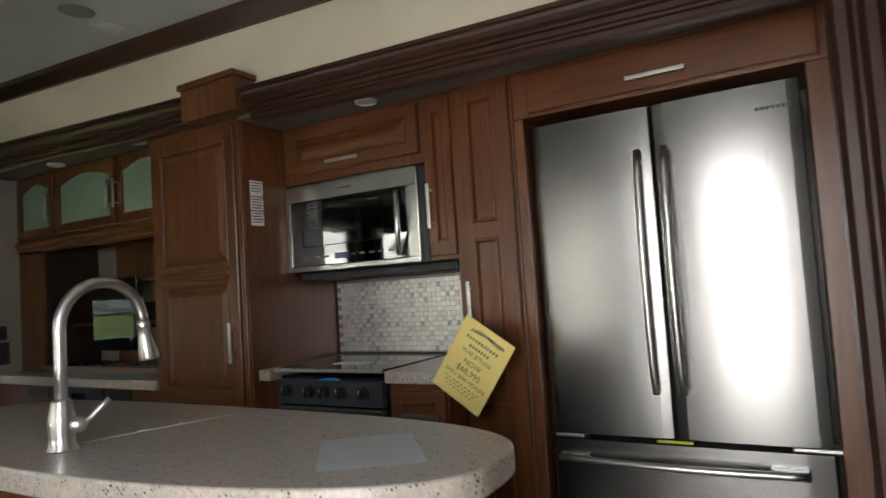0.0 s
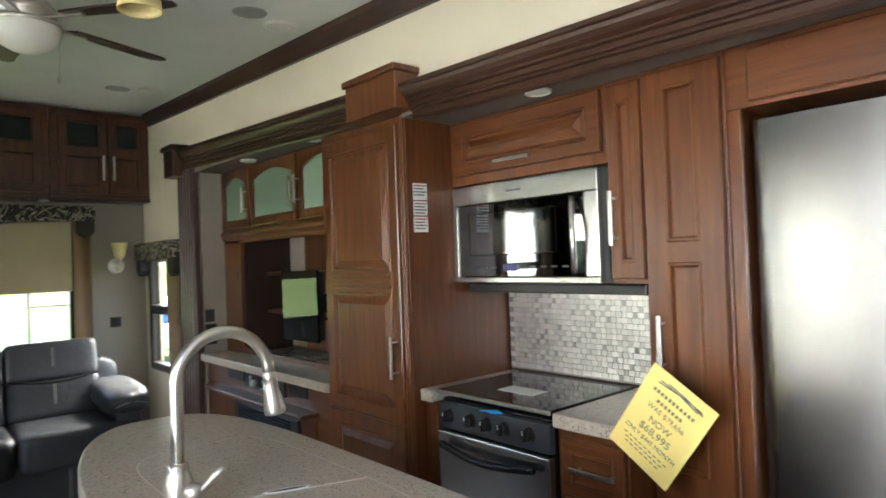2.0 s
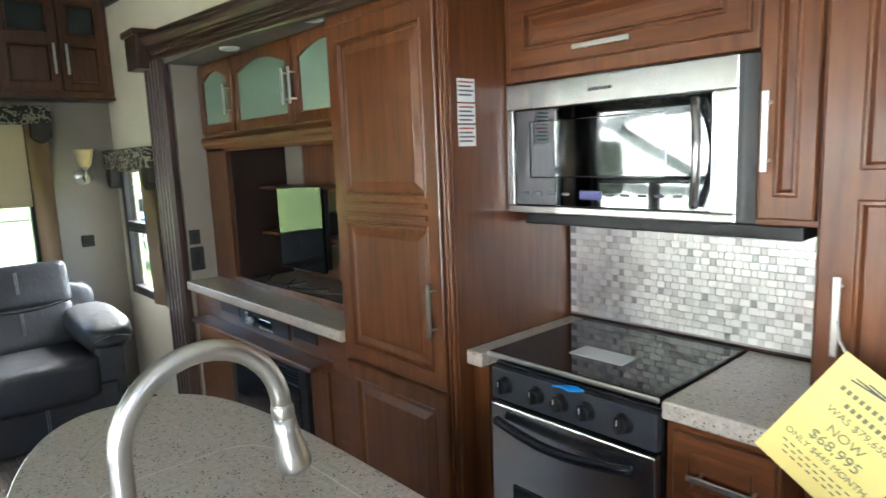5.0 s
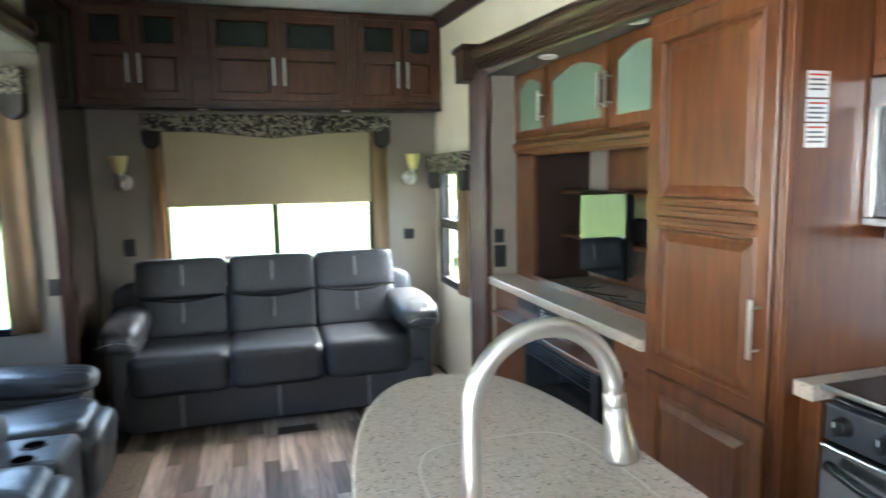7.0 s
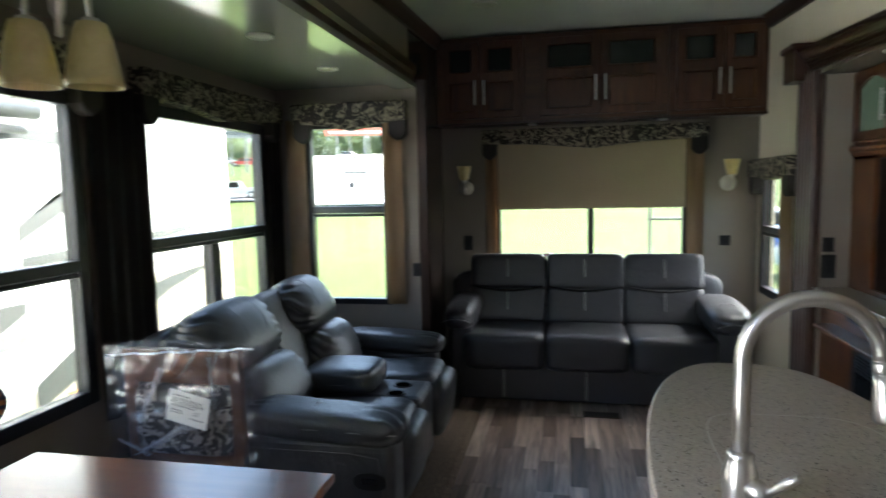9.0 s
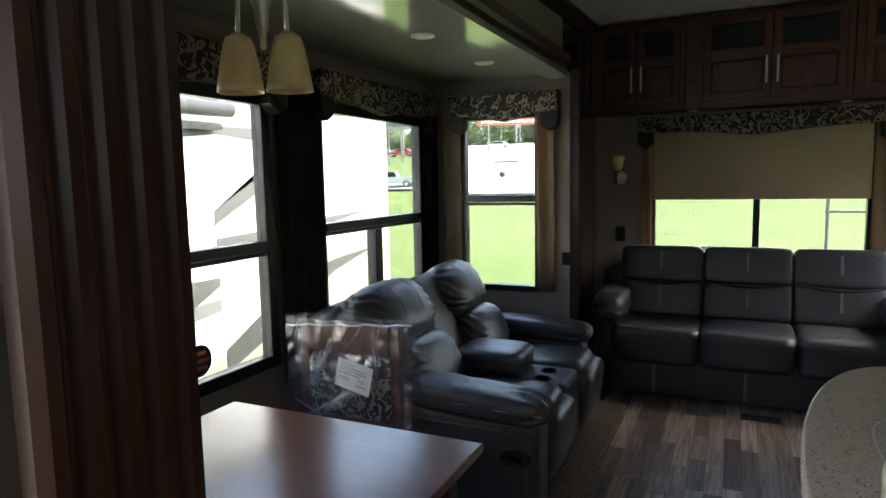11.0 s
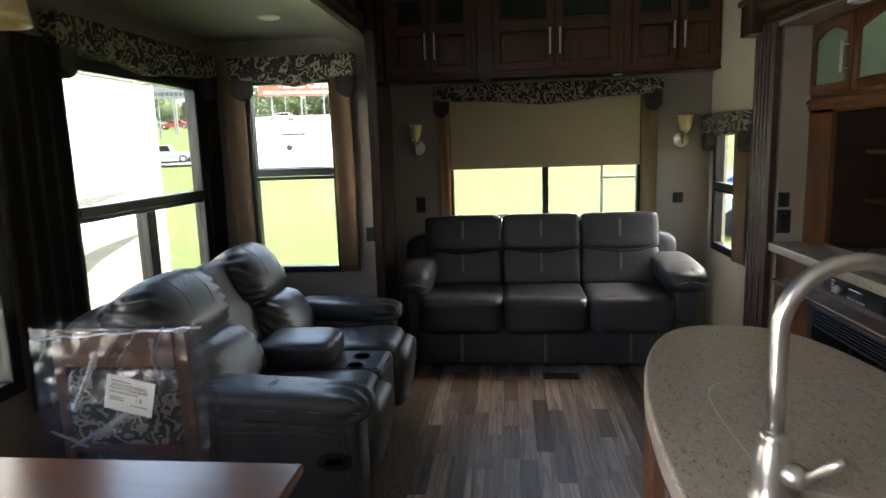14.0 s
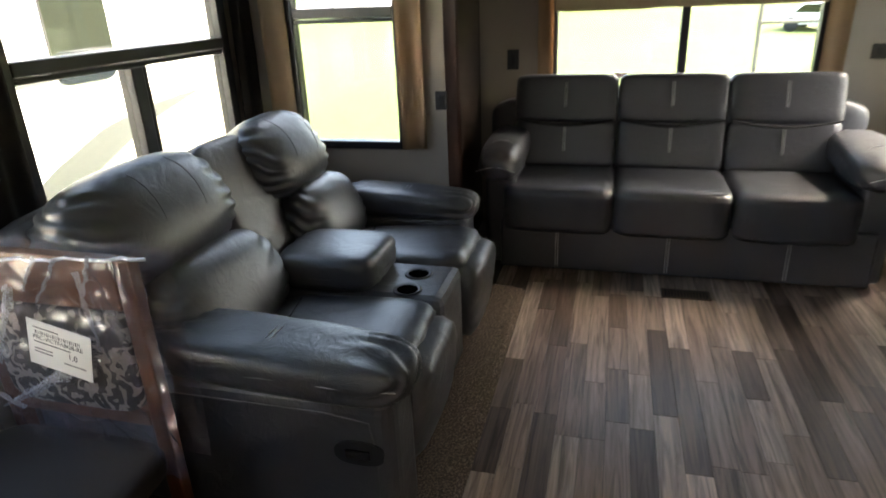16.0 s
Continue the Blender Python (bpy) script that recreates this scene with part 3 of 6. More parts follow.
boxpart("energy_sticker", (-0.40, -0.29, 2.6305, 2.634, 0.690, 0.699), material("yellow_sticker", (0.5, 0.55, 0.05), 0.6), fr)
bm = bmesh.new()
for k in range(7):
    box(bm, -0.035 + 0.014 * k, -0.025 + 0.014 * k, 2.6255, 2.630, 1.69, 1.70)
part("badge", bm, INK, fr, "small grey maker's badge")

# microwave
DARKGLASS = material("black_glass", (0.006, 0.007, 0.008), 0.03, spec=0.8)
MIRRORGLASS = material("coated_black_glass", (0.20, 0.21, 0.22), 0.03, 1.0)
mw = thing("microwave", "stainless steel over-the-range microwave with black glass door", "microwave oven", at=pose(-1.59, 2.76, 1.33))
boxpart("body", (-1.915, -1.187, 2.63, YK - 0.004, 1.325, 1.712), BLACK, mw)
bm = bmesh.new()
X0, X1, Z0, Z1 = -1.918, -1.225, 1.33, 1.71
for dims in ((X0, X1, 2.60, 2.632, 1.635, Z1), (X0, X1, 2.60, 2.632, Z0, 1.352), (X0, X0 + 0.028, 2.60, 2.632, 1.352, 1.635), (X1 - 0.055, X1, 2.60, 2.632, 1.352, 1.635)):
    box(bm, *dims, bev=0.003)
part("door_frame", bm, STEEL, mw, "brushed steel door frame")
boxpart("door_glass", (X0 + 0.028, X1 - 0.055, 2.606, 2.63, 1.352, 1.635), MIRRORGLASS, mw, "black glass door panel")
WINDOWMESH = material("oven_window_mesh", (0.24, 0.25, 0.26), 0.05, 1.0)
boxpart("window", (-1.83, -1.40, 2.604, 2.607, 1.435, 1.60), WINDOWMESH, mw)
boxpart("display", (-1.655, -1.585, 2.6035, 2.607, 1.375, 1.40), material("blue_display", (0.05, 0.05, 0.16), 0.2), mw)
for k in (0, 1, 2, 3, 6, 7, 8, 9, 10):
    boxpart("button", (-1.86 + 0.048 * k, -1.835 + 0.048 * k, 2.6045, 2.607, 1.385, 1.392), INK, mw, bev=0)
bm = bmesh.new()
zs = [1.365 + 0.255 * k / 12 for k in range(13)]
tube(bm, [(-1.315 + 0.02 * math.cos(math.pi * (k / 12 - 0.5)) - 0.005, 2.590 - 0.03 * math.sin(math.pi * k / 12), z) for k, z in enumerate(zs)], 0.011, 10)
part("handle", bm, STEEL, mw, "bowed steel handle", smooth=True)
bm = bmesh.new()
for k in range(6):
    box(bm, -1.62 + 0.012 * k, -1.612 + 0.012 * k, 2.597, 2.601, 1.667, 1.675)
part("badge", bm, INK, mw)
boxpart("vent_grille", (-1.90, -1.10, 2.66, YK - 0.01, 1.29, 1.324), BLACK, mw, "dark underside hood with vents")

# cooker
ENAMEL = material("black_enamel", (0.010, 0.010, 0.012), 0.25)
st = thing("gas_cooker", "small black and steel range with glass lid", "cooker", at=pose(-1.62, 2.65, 0))
SX0, SX1 = -1.846, -1.312
boxpart("body", (SX0, SX1, 2.45, YK - 0.012, 0.09, 0.905), ENAMEL, st)
boxpart("glass_lid", (SX0 - 0.005, SX1 + 0.002, 2.425, YK - 0.02, 0.925, 0.94), DARKGLASS, st, "black glass cooktop cover", bev=0.004)
boxpart("lid_trim", (SX0 - 0.008, SX1 + 0.004, 2.417, 2.426, 0.926, 0.941), CHROME, st)
boxpart("control_panel", (SX0 + 0.004, SX1 - 0.004, 2.425, 2.455, 0.800, 0.895), material("dark_grey_panel", (0.035, 0.037, 0.042), 0.35), st)
for x in (-1.786, -1.672, -1.592, -1.510, -1.402):
    bm = bmesh.new()
    lathe(bm, [(0, 0.026), (0.018, 0.026), (0.021, 0.022), (0.023, 0.004), (0.026, 0), (0.026, -0.002), (0, -0.002)], 18)
    box(bm, -0.004, 0.004, -0.019, 0.019, 0.02, 0.033, bev=0.001)
    k = part("knob", bm, BLACK, st, smooth=False, at=facing(x, 2.425, 0.850, "-y"))
    boxpart("knob_mark", (x - 0.0012, x + 0.0012, 2.3905, 2.394, 0.854, 0.868), PAPER, k, bev=0)
d = boxpart("oven_door", (SX0 + 0.004, SX1 - 0.004, 2.415, 2.45, 0.25, 0.792), STEEL, st, "steel oven door with dark window", bev=0.006)
boxpart("oven_window", (SX0 + 0.09, SX1 - 0.09, 2.412, 2.416, 0.32, 0.56), DARKGLASS, d)
bm = bmesh.new()
n = 14
tube(bm, [(SX0 + 0.05 + 0.435 * k / n, 2.392 - 0.016 * math.sin(math.pi * k / n), 0.752 - 0.020 * math.sin(math.pi * k / n)) for k in range(n + 1)], 0.014, 10)
part("handle", bm, ENAMEL, d, "bowed black oven handle", smooth=True)
boxpart("drawer", (SX0 + 0.004, SX1 - 0.004, 2.42, 2.45, 0.095, 0.24), STEEL, st)
bm = bmesh.new()
box(bm, -1.66, -1.49, 2.555, 2.64, 0.9405, 0.942)
tagged(part("instruction_sheet", bm, PAPER), "folded white instruction sheet on the glass cooktop", "paper")
bm = bmesh.new()
extrude_profile(bm, [(0, 0), (0.03, 0.004), (0.055, 0), (0.055, 0.005), (0.03, 0.01), (0, 0.005)], (-1.605, 2.405, 0.897), (-1.575, 2.43, 0.897), (1, 0, 0), (0, 0, 1))
tagged(part("blue_tag", bm, material("blue_plastic", (0.02, 0.25, 0.65), 0.4)), "small blue plastic tag on the cooker", "tag")

# stone worktops
STONE = material("speckled_worktop", (0.36, 0.31, 0.25), 0.28)
_v = coords(STONE)
_vo = node(STONE, "TexVoronoi", Scale=125)
link(STONE, _v, _vo.inputs["Vector"])
_n1 = noise_tex(STONE, _v, 90, 4, 0.7)
_n2 = noise_tex(STONE, _v, 4, 3)
_c = ramp(STONE, _n1, ((0.30, (0.26, 0.215, 0.175)), (0.42, (0.43, 0.375, 0.31)), (0.60, (0.50, 0.445, 0.375)), (0.74, (0.68, 0.64, 0.57))))
_dots = ramp(STONE, _vo.outputs[0], ((0.0, (0, 0, 0)), (0.27, (0, 0, 0)), (0.34, (1, 1, 1)), (1, (1, 1, 1))))
_pick = ramp(STONE, noise_tex(STONE, _v, 45, 2), ((0.0, (1, 1, 1)), (0.5, (1, 1, 1)), (0.56, (0, 0, 0)), (1, (0, 0, 0))))
_mm = mix(STONE, 1.0, _dots, _pick, "ADD")
_c2 = mix(STONE, _mm, (0.045, 0.03, 0.022), _c)
_c3 = mix(STONE, _n2, _c2, mix(STONE, 0.12, _c2, (0.2, 0.16, 0.12)))
link(STONE, _c3, bsdf(STONE).inputs["Base Color"])
bsdf(STONE).inputs["Coat Weight"].default_value = 0.25
bsdf(STONE).inputs["Coat Roughness"].default_value = 0.15
tagged(boxpart("worktop", (SX1 + 0.006, -1.054, 2.425, YK - 0.012, 0.89, 0.935), STONE, bev=0.006), "speckled beige solid worktop beside the cooker", "worktop")
tagged(boxpart("worktop", (-1.921, SX0 - 0.012, 2.40, YK - 0.012, 0.89, 0.935), STONE, bev=0.006), "narrow speckled worktop strip beside the pantry", "worktop")
t = thing("base_cabinet", "cherry-stained kitchen drawer base cabinet", "cabinet", at=pose(-1.21, 2.68, 0))
carcass(t, SX1 + 0.006, -1.054, 2.455, YK - 0.004, 0.0, 0.889)
for z0, z1 in ((0.69, 0.865), (0.40, 0.675), (0.11, 0.385)):
    add_door(t, SX1 + 0.03, -1.06, z0, z1, 2.455, [(0.035, z1 - z0 - 0.035)], mat=CHERRY_X, handle=(0.13, (z1 - z0) / 2 + 0.005, 0.16, False), stile=0.035, name="drawer")
t = thing("base_filler", "narrow cherry-stained filler panel beside the cooker", "cabinet", at=pose(-1.905, 2.65, 0))
carcass(t, -1.921, SX0 - 0.012, 2.43, YK - 0.012, 0.0, 0.889)

# sale tag hung on the tall cabinet's handle
YELLOW = material("yellow_card", (0.85, 0.66, 0.10), 0.6)
_v = coords(YELLOW)
link(YELLOW, mix(YELLOW, noise_tex(YELLOW, _v, 14, 3), (0.82, 0.64, 0.19), (0.90, 0.74, 0.26)), bsdf(YELLOW).inputs["Base Color"])
TAG = facing(-0.934, 2.42, 0.96, "-y") @ pose(0, 0, 0, 0, 0, -34)
tg = thing("sale_tag", "yellow card sale tag in a clear sleeve hanging from a handle", "tag", at=TAG)
bm = bmesh.new()
box(bm, -0.102, 0.102, -0.138, 0.138, -0.001, 0.001, bev=0.0006)
part("card", bm, YELLOW, tg, at=TAG)
bm = bmesh.new()
tube(bm, [(-0.994, 2.545, 1.155), (-0.97, 2.48, 1.13), (-0.93, 2.422, 1.10)], 0.0025, 6)
part("string", bm, PAPER, tg)


def lettering(text, size, m, mat, parent, name="lettering"):
    cu = bpy.data.curves.new(name, "FONT")
    cu.body, cu.size, cu.align_x, cu.align_y = text, size, "CENTER", "CENTER"
    cu.extrude = 0.0004
    tmp = new(name + "_curve", cu)
    me = bpy.data.meshes.new_from_object(tmp.evaluated_get(bpy.context.evaluated_depsgraph_get()))
    bpy.data.objects.remove(tmp)
    me.materials.clear()
    me.materials.append(mat)
    ob = new(name, me)
    ob.matrix_basis = m
    return under(ob, parent)


TAGINK = material("olive_grey_print", (0.20, 0.19, 0.10), 0.7)
for text, size, dy in (("WAS $79,656", 0.021, 0.030), ("NOW", 0.027, -0.002), ("$68,995", 0.031, -0.032), ("ONLY $445 MONTH", 0.0185, -0.060)):
    lettering(text, size, TAG @ Matrix.Translation((0, dy, 0.0018)), TAGINK, tg)
bm = bmesh.new()
for w, dy, h, n in ((0.135, 0.078, 0.010, 11), (0.085, 0.054, 0.010, 7), (0.15, -0.082, 0.003, 9), (0.13, -0.093, 0.003, 8), (0.12, -0.104, 0.003, 7)):
    for j in range(n):
        x0 = -w / 2 + w * j / n
        box(bm, x0, x0 + w / n * 0.6, dy - h / 2, dy + h / 2, 0.001, 0.0018)
tagged(part("print", bm, TAGINK, tg, at=TAG), kind="stuff")
bm = bmesh.new()
for y0, y1, x0, x1 in ((0.100, 0.110, -0.065, 0.070), (0.108, 0.101, -0.060, 0.060), (0.114, 0.104, -0.040, 0.075)):
    tube(bm, [(x0, y0, 0.0016), ((x0 + x1) / 2, (y0 + y1) / 2 + 0.004, 0.0016), (x1, y1, 0.0016)], 0.0018, 5)
part("crossed_out_line", bm, INK, tg, "crossed-out line of writing", at=TAG)

# ---- entertainment wall ----
et = thing("media_cabinet", "cherry-stained low cabinet with a small electric fireplace", "cabinet", at=pose(-3.3, 2.65, 0))
carcass(et, -4.055, -2.537, 2.40, YK - 0.004, 0.0, 0.838, CHERRY_X)
for x0, x1 in ((-3.72, -3.50), (-2.97, -2.78)):
    boxpart("speaker_grille", (x0, x1, 2.394, 2.402, 0.770, 0.828), BLACK, et, bev=0.003)
boxpart("side_stile", (-3.86, -3.61, 2.388, 2.402, 0.05, 0.68), CHERRY, et)
boxpart("side_stile", (-2.84, -2.70, 2.388, 2.402, 0.05, 0.68), CHERRY, et)
boxpart("mantel_shelf", (-3.88, -2.68, 2.30, 2.402, 0.700, 0.722), CHERRY_X, et, "projecting wooden mantel shelf", bev=0.006)
r = thing("car_radio", "black stereo receiver with a chrome knob in the cabinet", "stereo", at=pose(-3.24, 2.40, 0.75))
boxpart("faceplate", (-3.48, -3.0, 2.388, 2.4, 0.748, 0.832), BLACK, r, bev=0.004)
bm = bmesh.new()
lathe(bm, [(0, 0.022), (0.018, 0.022), (0.021, 0.018), (0.022, 0), (0, 0)], 18)
part("knob", bm, CHROME, r, at=facing(-3.33, 2.388, 0.784, "-y"), smooth=True)
boxpart("display", (-3.27, -3.15, 2.385, 2.389, 0.775, 0.805), DARKGLASS, r)
for k in range(4):
    boxpart("button", (-3.41, -3.385, 2.384, 2.389, 0.757 + 0.016 * k, 0.767 + 0.016 * k), CHROME, r, bev=0.001)
    boxpart("button", (-3.27 + 0.035 * k, -3.245 + 0.035 * k, 2.384, 2.389, 0.757, 0.765), CHROME, r, bev=0.001)
fp = thing("electric_fireplace", "black electric fireplace with glass front below the mantel", "fireplace", at=pose(-3.29, 2.40, 0.12))
boxpart("housing", (-3.60, -2.85, 2.375, 2.402, 0.12, 0.660), BLACK, fp, bev=0.006)
boxpart("glass", (-3.54, -2.91, 2.370, 2.376, 0.17, 0.56), DARKGLASS, fp)
bm = bmesh.new()
for k in range(5):
    box(bm, -3.53, -2.92, 2.366, 2.376, 0.578 + 0.015 * k, 0.584 + 0.015 * k)
part("grille", bm, ENAMEL, fp)
tagged(boxpart("worktop", (-4.056, -2.537, 2.355, YK - 0.012, 0.84, 0.886), STONE, bev=0.006), "speckled beige worktop on the entertainment cabinet", "worktop")

eu = thing("entertainment_hutch", "cherry-stained hutch with arched glass doors over an open niche", "cabinet", at=pose(-3.3, 2.7, 0.886))
bm = bmesh.new()
box(bm, -4.055, -3.81, 2.533, 2.553, 0.887, 1.60)
box(bm, -2.64, -2.537, 2.533, 2.553, 0.887, 1.60)
box(bm, -3.81, -2.64, 2.533, 2.553, 0.887, 0.915)
box(bm, -4.055, -2.537, 2.533, 2.553, 1.575, 2.033)
part("face_frame", bm, CHERRY, eu)
boxpart("top_box", (-4.055, -2.537, 2.555, YK - 0.004, 1.62, 2.033), CHERRY_X, eu)
bm = bmesh.new()
extrude_profile(bm, [(0, 0), (0.012, 0.0), (0.014, 0.02), (0.024, 0.03), (0.026, 0.045), (0.014, 0.06), (0, 0.06)], (-4.05, 2.533, 1.592), (-2.54, 2.533, 1.592), (0, -1, 0), (0, 0, 1))
part("moulding", bm, CHERRY_X, eu)
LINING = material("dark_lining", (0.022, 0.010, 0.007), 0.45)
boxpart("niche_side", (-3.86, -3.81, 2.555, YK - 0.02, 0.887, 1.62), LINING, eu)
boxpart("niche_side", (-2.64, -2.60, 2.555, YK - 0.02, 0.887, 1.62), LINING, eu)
boxpart("niche_back", (-3.81, -2.64, YK - 0.05, YK - 0.02, 0.887, 1.62), CHERRY, eu)
boxpart("niche_panel", (-3.80, -3.62, YK - 0.06, YK - 0.051, 0.9, 1.60), WALL, eu, "grey wallboard strip inside the niche")
for z in (1.125, 1.365):
    boxpart("shelf", (-3.808, -2.642, 2.70, YK - 0.062, z, z + 0.02), CHERRY_X, eu)
FROST = material("frosted_glass", (0.20, 0.28, 0.21), 0.22)
_v = coords(FROST)
bump(FROST, noise_tex(FROST, _v, 300, 2), 0.25, 0.001)


def glass_door(parent, x0, x1, z0, z1, y, handle_right):
    """A framed door with an arched frosted pane."""
    w, h, s = x1 - x0, z1 - z0, 0.048
    n = 12
    arch = [(x0 + s + (w - 2 * s) * k / n, z1 - 0.085 + 0.045 * math.sin(math.pi * k / n)) for k in range(n + 1)]
    bm = bmesh.new()
    for (ax, az), (bx, bz) in zip(arch, arch[1:]):
        q = [(ax, az), (bx, bz), (bx, z1), (ax, z1)]
        f = [bm.verts.new((x, y, z)) for x, z in q]
        b = [bm.verts.new((x, y + 0.02, z)) for x, z in q]
        bm.faces.new(f)
        bm.faces.new((f[1], f[0], b[0], b[1]))
        bm.faces.new((f[2], f[3], b[3], b[2]))
    box(bm, x0, x0 + s, y, y + 0.02, z0, z1, bev=0.003)
    box(bm, x1 - s, x1, y, y + 0.02, z0, z1, bev=0.003)
    box(bm, x0 + s, x1 - s, y, y + 0.02, z0, z0 + s, bev=0.003)
    bmesh.ops.recalc_face_normals(bm, faces=bm.faces[:])
    d = part("door", bm, CHERRY, parent)
    bm = bmesh.new()
    vs = [bm.verts.new((x, y + 0.012, z)) for x, z in [(x0 + s - 0.004, z0 + s - 0.004), (x1 - s + 0.004, z0 + s - 0.004)] + list(reversed(arch))]
    f = bm.faces.new(vs)
    r2 = bmesh.ops.extrude_face_region(bm, geom=[f])
    for v in r2["geom"]:
        if isinstance(v, bmesh.types.BMVert):
            v.co.y += 0.005
    bmesh.ops.recalc_face_normals(bm, faces=bm.faces[:])
    part("pane", bm, FROST, d, "frosted green-tinted glass pane")
    hx = x1 - 0.022 if handle_right else x0 + 0.022
    bar_handle(d, facing(hx, y, (z0 + z1) / 2 - 0.02, "-y"), 0.15, True)


glass_door(eu, -4.03, -3.635, 1.668, 2.02, 2.513, True)
glass_door(eu, -3.62, -3.045, 1.668, 2.02, 2.513, True)
glass_door(eu, -3.03, -2.56, 1.668, 2.02, 2.513, False)
tv = thing("television", "glossy black television mounted in the niche", "television", at=pose(-3.1, 2.66, 1.0))
boxpart("screen", (-3.49, -3.08, 2.64, 2.655, 0.99, 1.39), material("tv_screen_glass", (0.004, 0.005, 0.005), 0.03, spec=0.6), tv, "dark reflective screen", bev=0.002)
boxpart("back_shell", (-3.48, -3.09, 2.655, 2.69, 1.0, 1.38), BLACK, tv, bev=0.01)
boxpart("bracket", (-3.34, -3.22, 2.69, YK - 0.05, 1.1, 1.25), BLACK, tv)
random.seed(5)
for k in range(3):
    bm = bmesh.new()
    x = -3.7 + 0.3 * k
    pts = [(x + 0.05 * j + 0.03 * math.sin(j * 1.3 + k), 2.60 + 0.05 * math.sin(j * 0.9 + 2 * k), 0.920 + 0.018 * max(0, math.sin(j * 0.8 + k))) for j in range(10)]
    tube(bm, pts, 0.004, 6)
    tagged(part("cable", bm, BLACK), "loose black cable lying in the niche", "cable", "cables in the niche")


# ---- island ----
IZ = 0.932


def island_outline(cx, cy, a, b, e, n=72, back=None):
    """A rounded outline; back is the squareness of its far half when it differs."""
    out = []
    for k in range(n):
        t_ = 2 * math.pi * k / n
        c, s = math.cos(t_), math.sin(t_)
        q = back if back and s > 0 else e
        out.append((cx + a * math.copysign(abs(c) ** (2 / q), c), cy + b * math.copysign(abs(s) ** (2 / q), s)))
    return out


ICX, ICY = -1.345, 1.485
isl = thing("kitchen_island", "cherry-stained kitchen island with a rounded speckled top", "kitchen island", at=pose(ICX, ICY, 0))
bm = bmesh.new()
o = island_outline(ICX, ICY, 0.93, 0.30, 2.05, 96, 3.6)
prof = [(-0.004, -0.048), (0, -0.044), (0, -0.006), (-0.002, -0.002), (-0.006, 0.0)]
rings = []
for d, z in prof:
    rings.append([bm.verts.new((ICX + (x - ICX) * (1 + d / 0.93), ICY + (y - ICY) * (1 + d / 0.30), IZ + z)) for x, y in o])
for a_, b_ in zip(rings, rings[1:]):
    for k in range(len(a_)):
        j = (k + 1) % len(a_)
        bm.faces.new((a_[k], a_[j], b_[j], b_[k]))
bm.faces.new(rings[-1])
bm.faces.new(list(reversed(rings[0])))
part("worktop", bm, STONE, isl, "speckled beige solid worktop with rounded ends")
bm = bmesh.new()
prism(bm, island_outline(ICX, ICY + 0.01, 0.77, 0.225, 5.0), 0.0, IZ - 0.05)
part("body", bm, CHERRY, isl, "cherry-stained island base")
for k in range(3):
    add_door(isl, -1.935 + 0.41 * k, -1.545 + 0.41 * k, 0.12, 0.87, 1.270, [(0.06, 0.69)], handle=(0.36, 0.62, 0.15, True), stile=0.06)
# sink covers, flush pieces of the same stone with a pale seam
PALE = material("pale_seam", (0.62, 0.60, 0.55), 0.4)
bm = bmesh.new()
o2 = island_outline(-1.415, 1.515, 0.415, 0.186, 5.0, 64)
o3 = island_outline(-1.415, 1.515, 0.418, 0.189, 5.0, 64)
lo = [bm.verts.new((x, y, IZ + 0.0008)) for x, y in o3]
hi = [bm.verts.new((x, y, IZ + 0.0008)) for x, y in o2]
for k in range(64):
    j = (k + 1) % 64
    bm.faces.new((lo[k], lo[j], hi[j], hi[k]))
extrude_profile(bm, [(-0.0012, -0.002), (0.0012, -0.002), (0.0012, 0.0008), (-0.0012, 0.0008)], (-1.390, 1.330, IZ), (-1.265, 1.700, IZ), (1, 0, 0), (0, 0, 1))
part("sink_cover_seam", bm, PALE, isl, "pale seam round the flush sink covers")
SLOT = pose(-1.333, 1.535, 0, 0, 0, 71)
bm = bmesh.new()
prism(bm, island_outline(0, 0, 0.052, 0.011, 1.7, 28), IZ - 0.002, IZ + 0.0014)
slot_rim = part("finger_slot", bm, PAPER, isl, at=SLOT)
# nothing is cut out: a black piece on top paints the slot's dark inside
bm = bmesh.new()
prism(bm, island_outline(0, -0.003, 0.042, 0.005, 1.7, 24), IZ - 0.002, IZ + 0.0022)
part("slot_shade", bm, GAP, slot_rim, at=SLOT)

# paper on the island
bm = bmesh.new()
c = [(-0.82, 1.535), (-0.675, 1.357), (-0.523, 1.470), (-0.668, 1.640)]
nx = 8
g = [[None] * (nx + 1) for _ in range(nx + 1)]
for i in range(nx + 1):
    for j in range(nx + 1):
        u, v = i / nx, j / nx
        x = (1 - u) * ((1 - v) * c[0][0] + v * c[3][0]) + u * ((1 - v) * c[1][0] + v * c[2][0])
        y = (1 - u) * ((1 - v) * c[0][1] + v * c[3][1]) + u * ((1 - v) * c[1][1] + v * c[2][1])
        g[i][j] = bm.verts.new((x, y, IZ + 0.002 + 0.004 * abs(noise.noise((7 * x, 9 * y, 0)))))
for i in range(nx):
    for j in range(nx):
        bm.faces.new((g[i][j], g[i + 1][j], g[i + 1][j + 1], g[i][j + 1]))
bmesh.ops.solidify(bm, geom=bm.faces[:], thickness=0.0008)
tagged(part("paper_sheet", bm, PAPER), "sheet of white paper lying on the island", "paper")

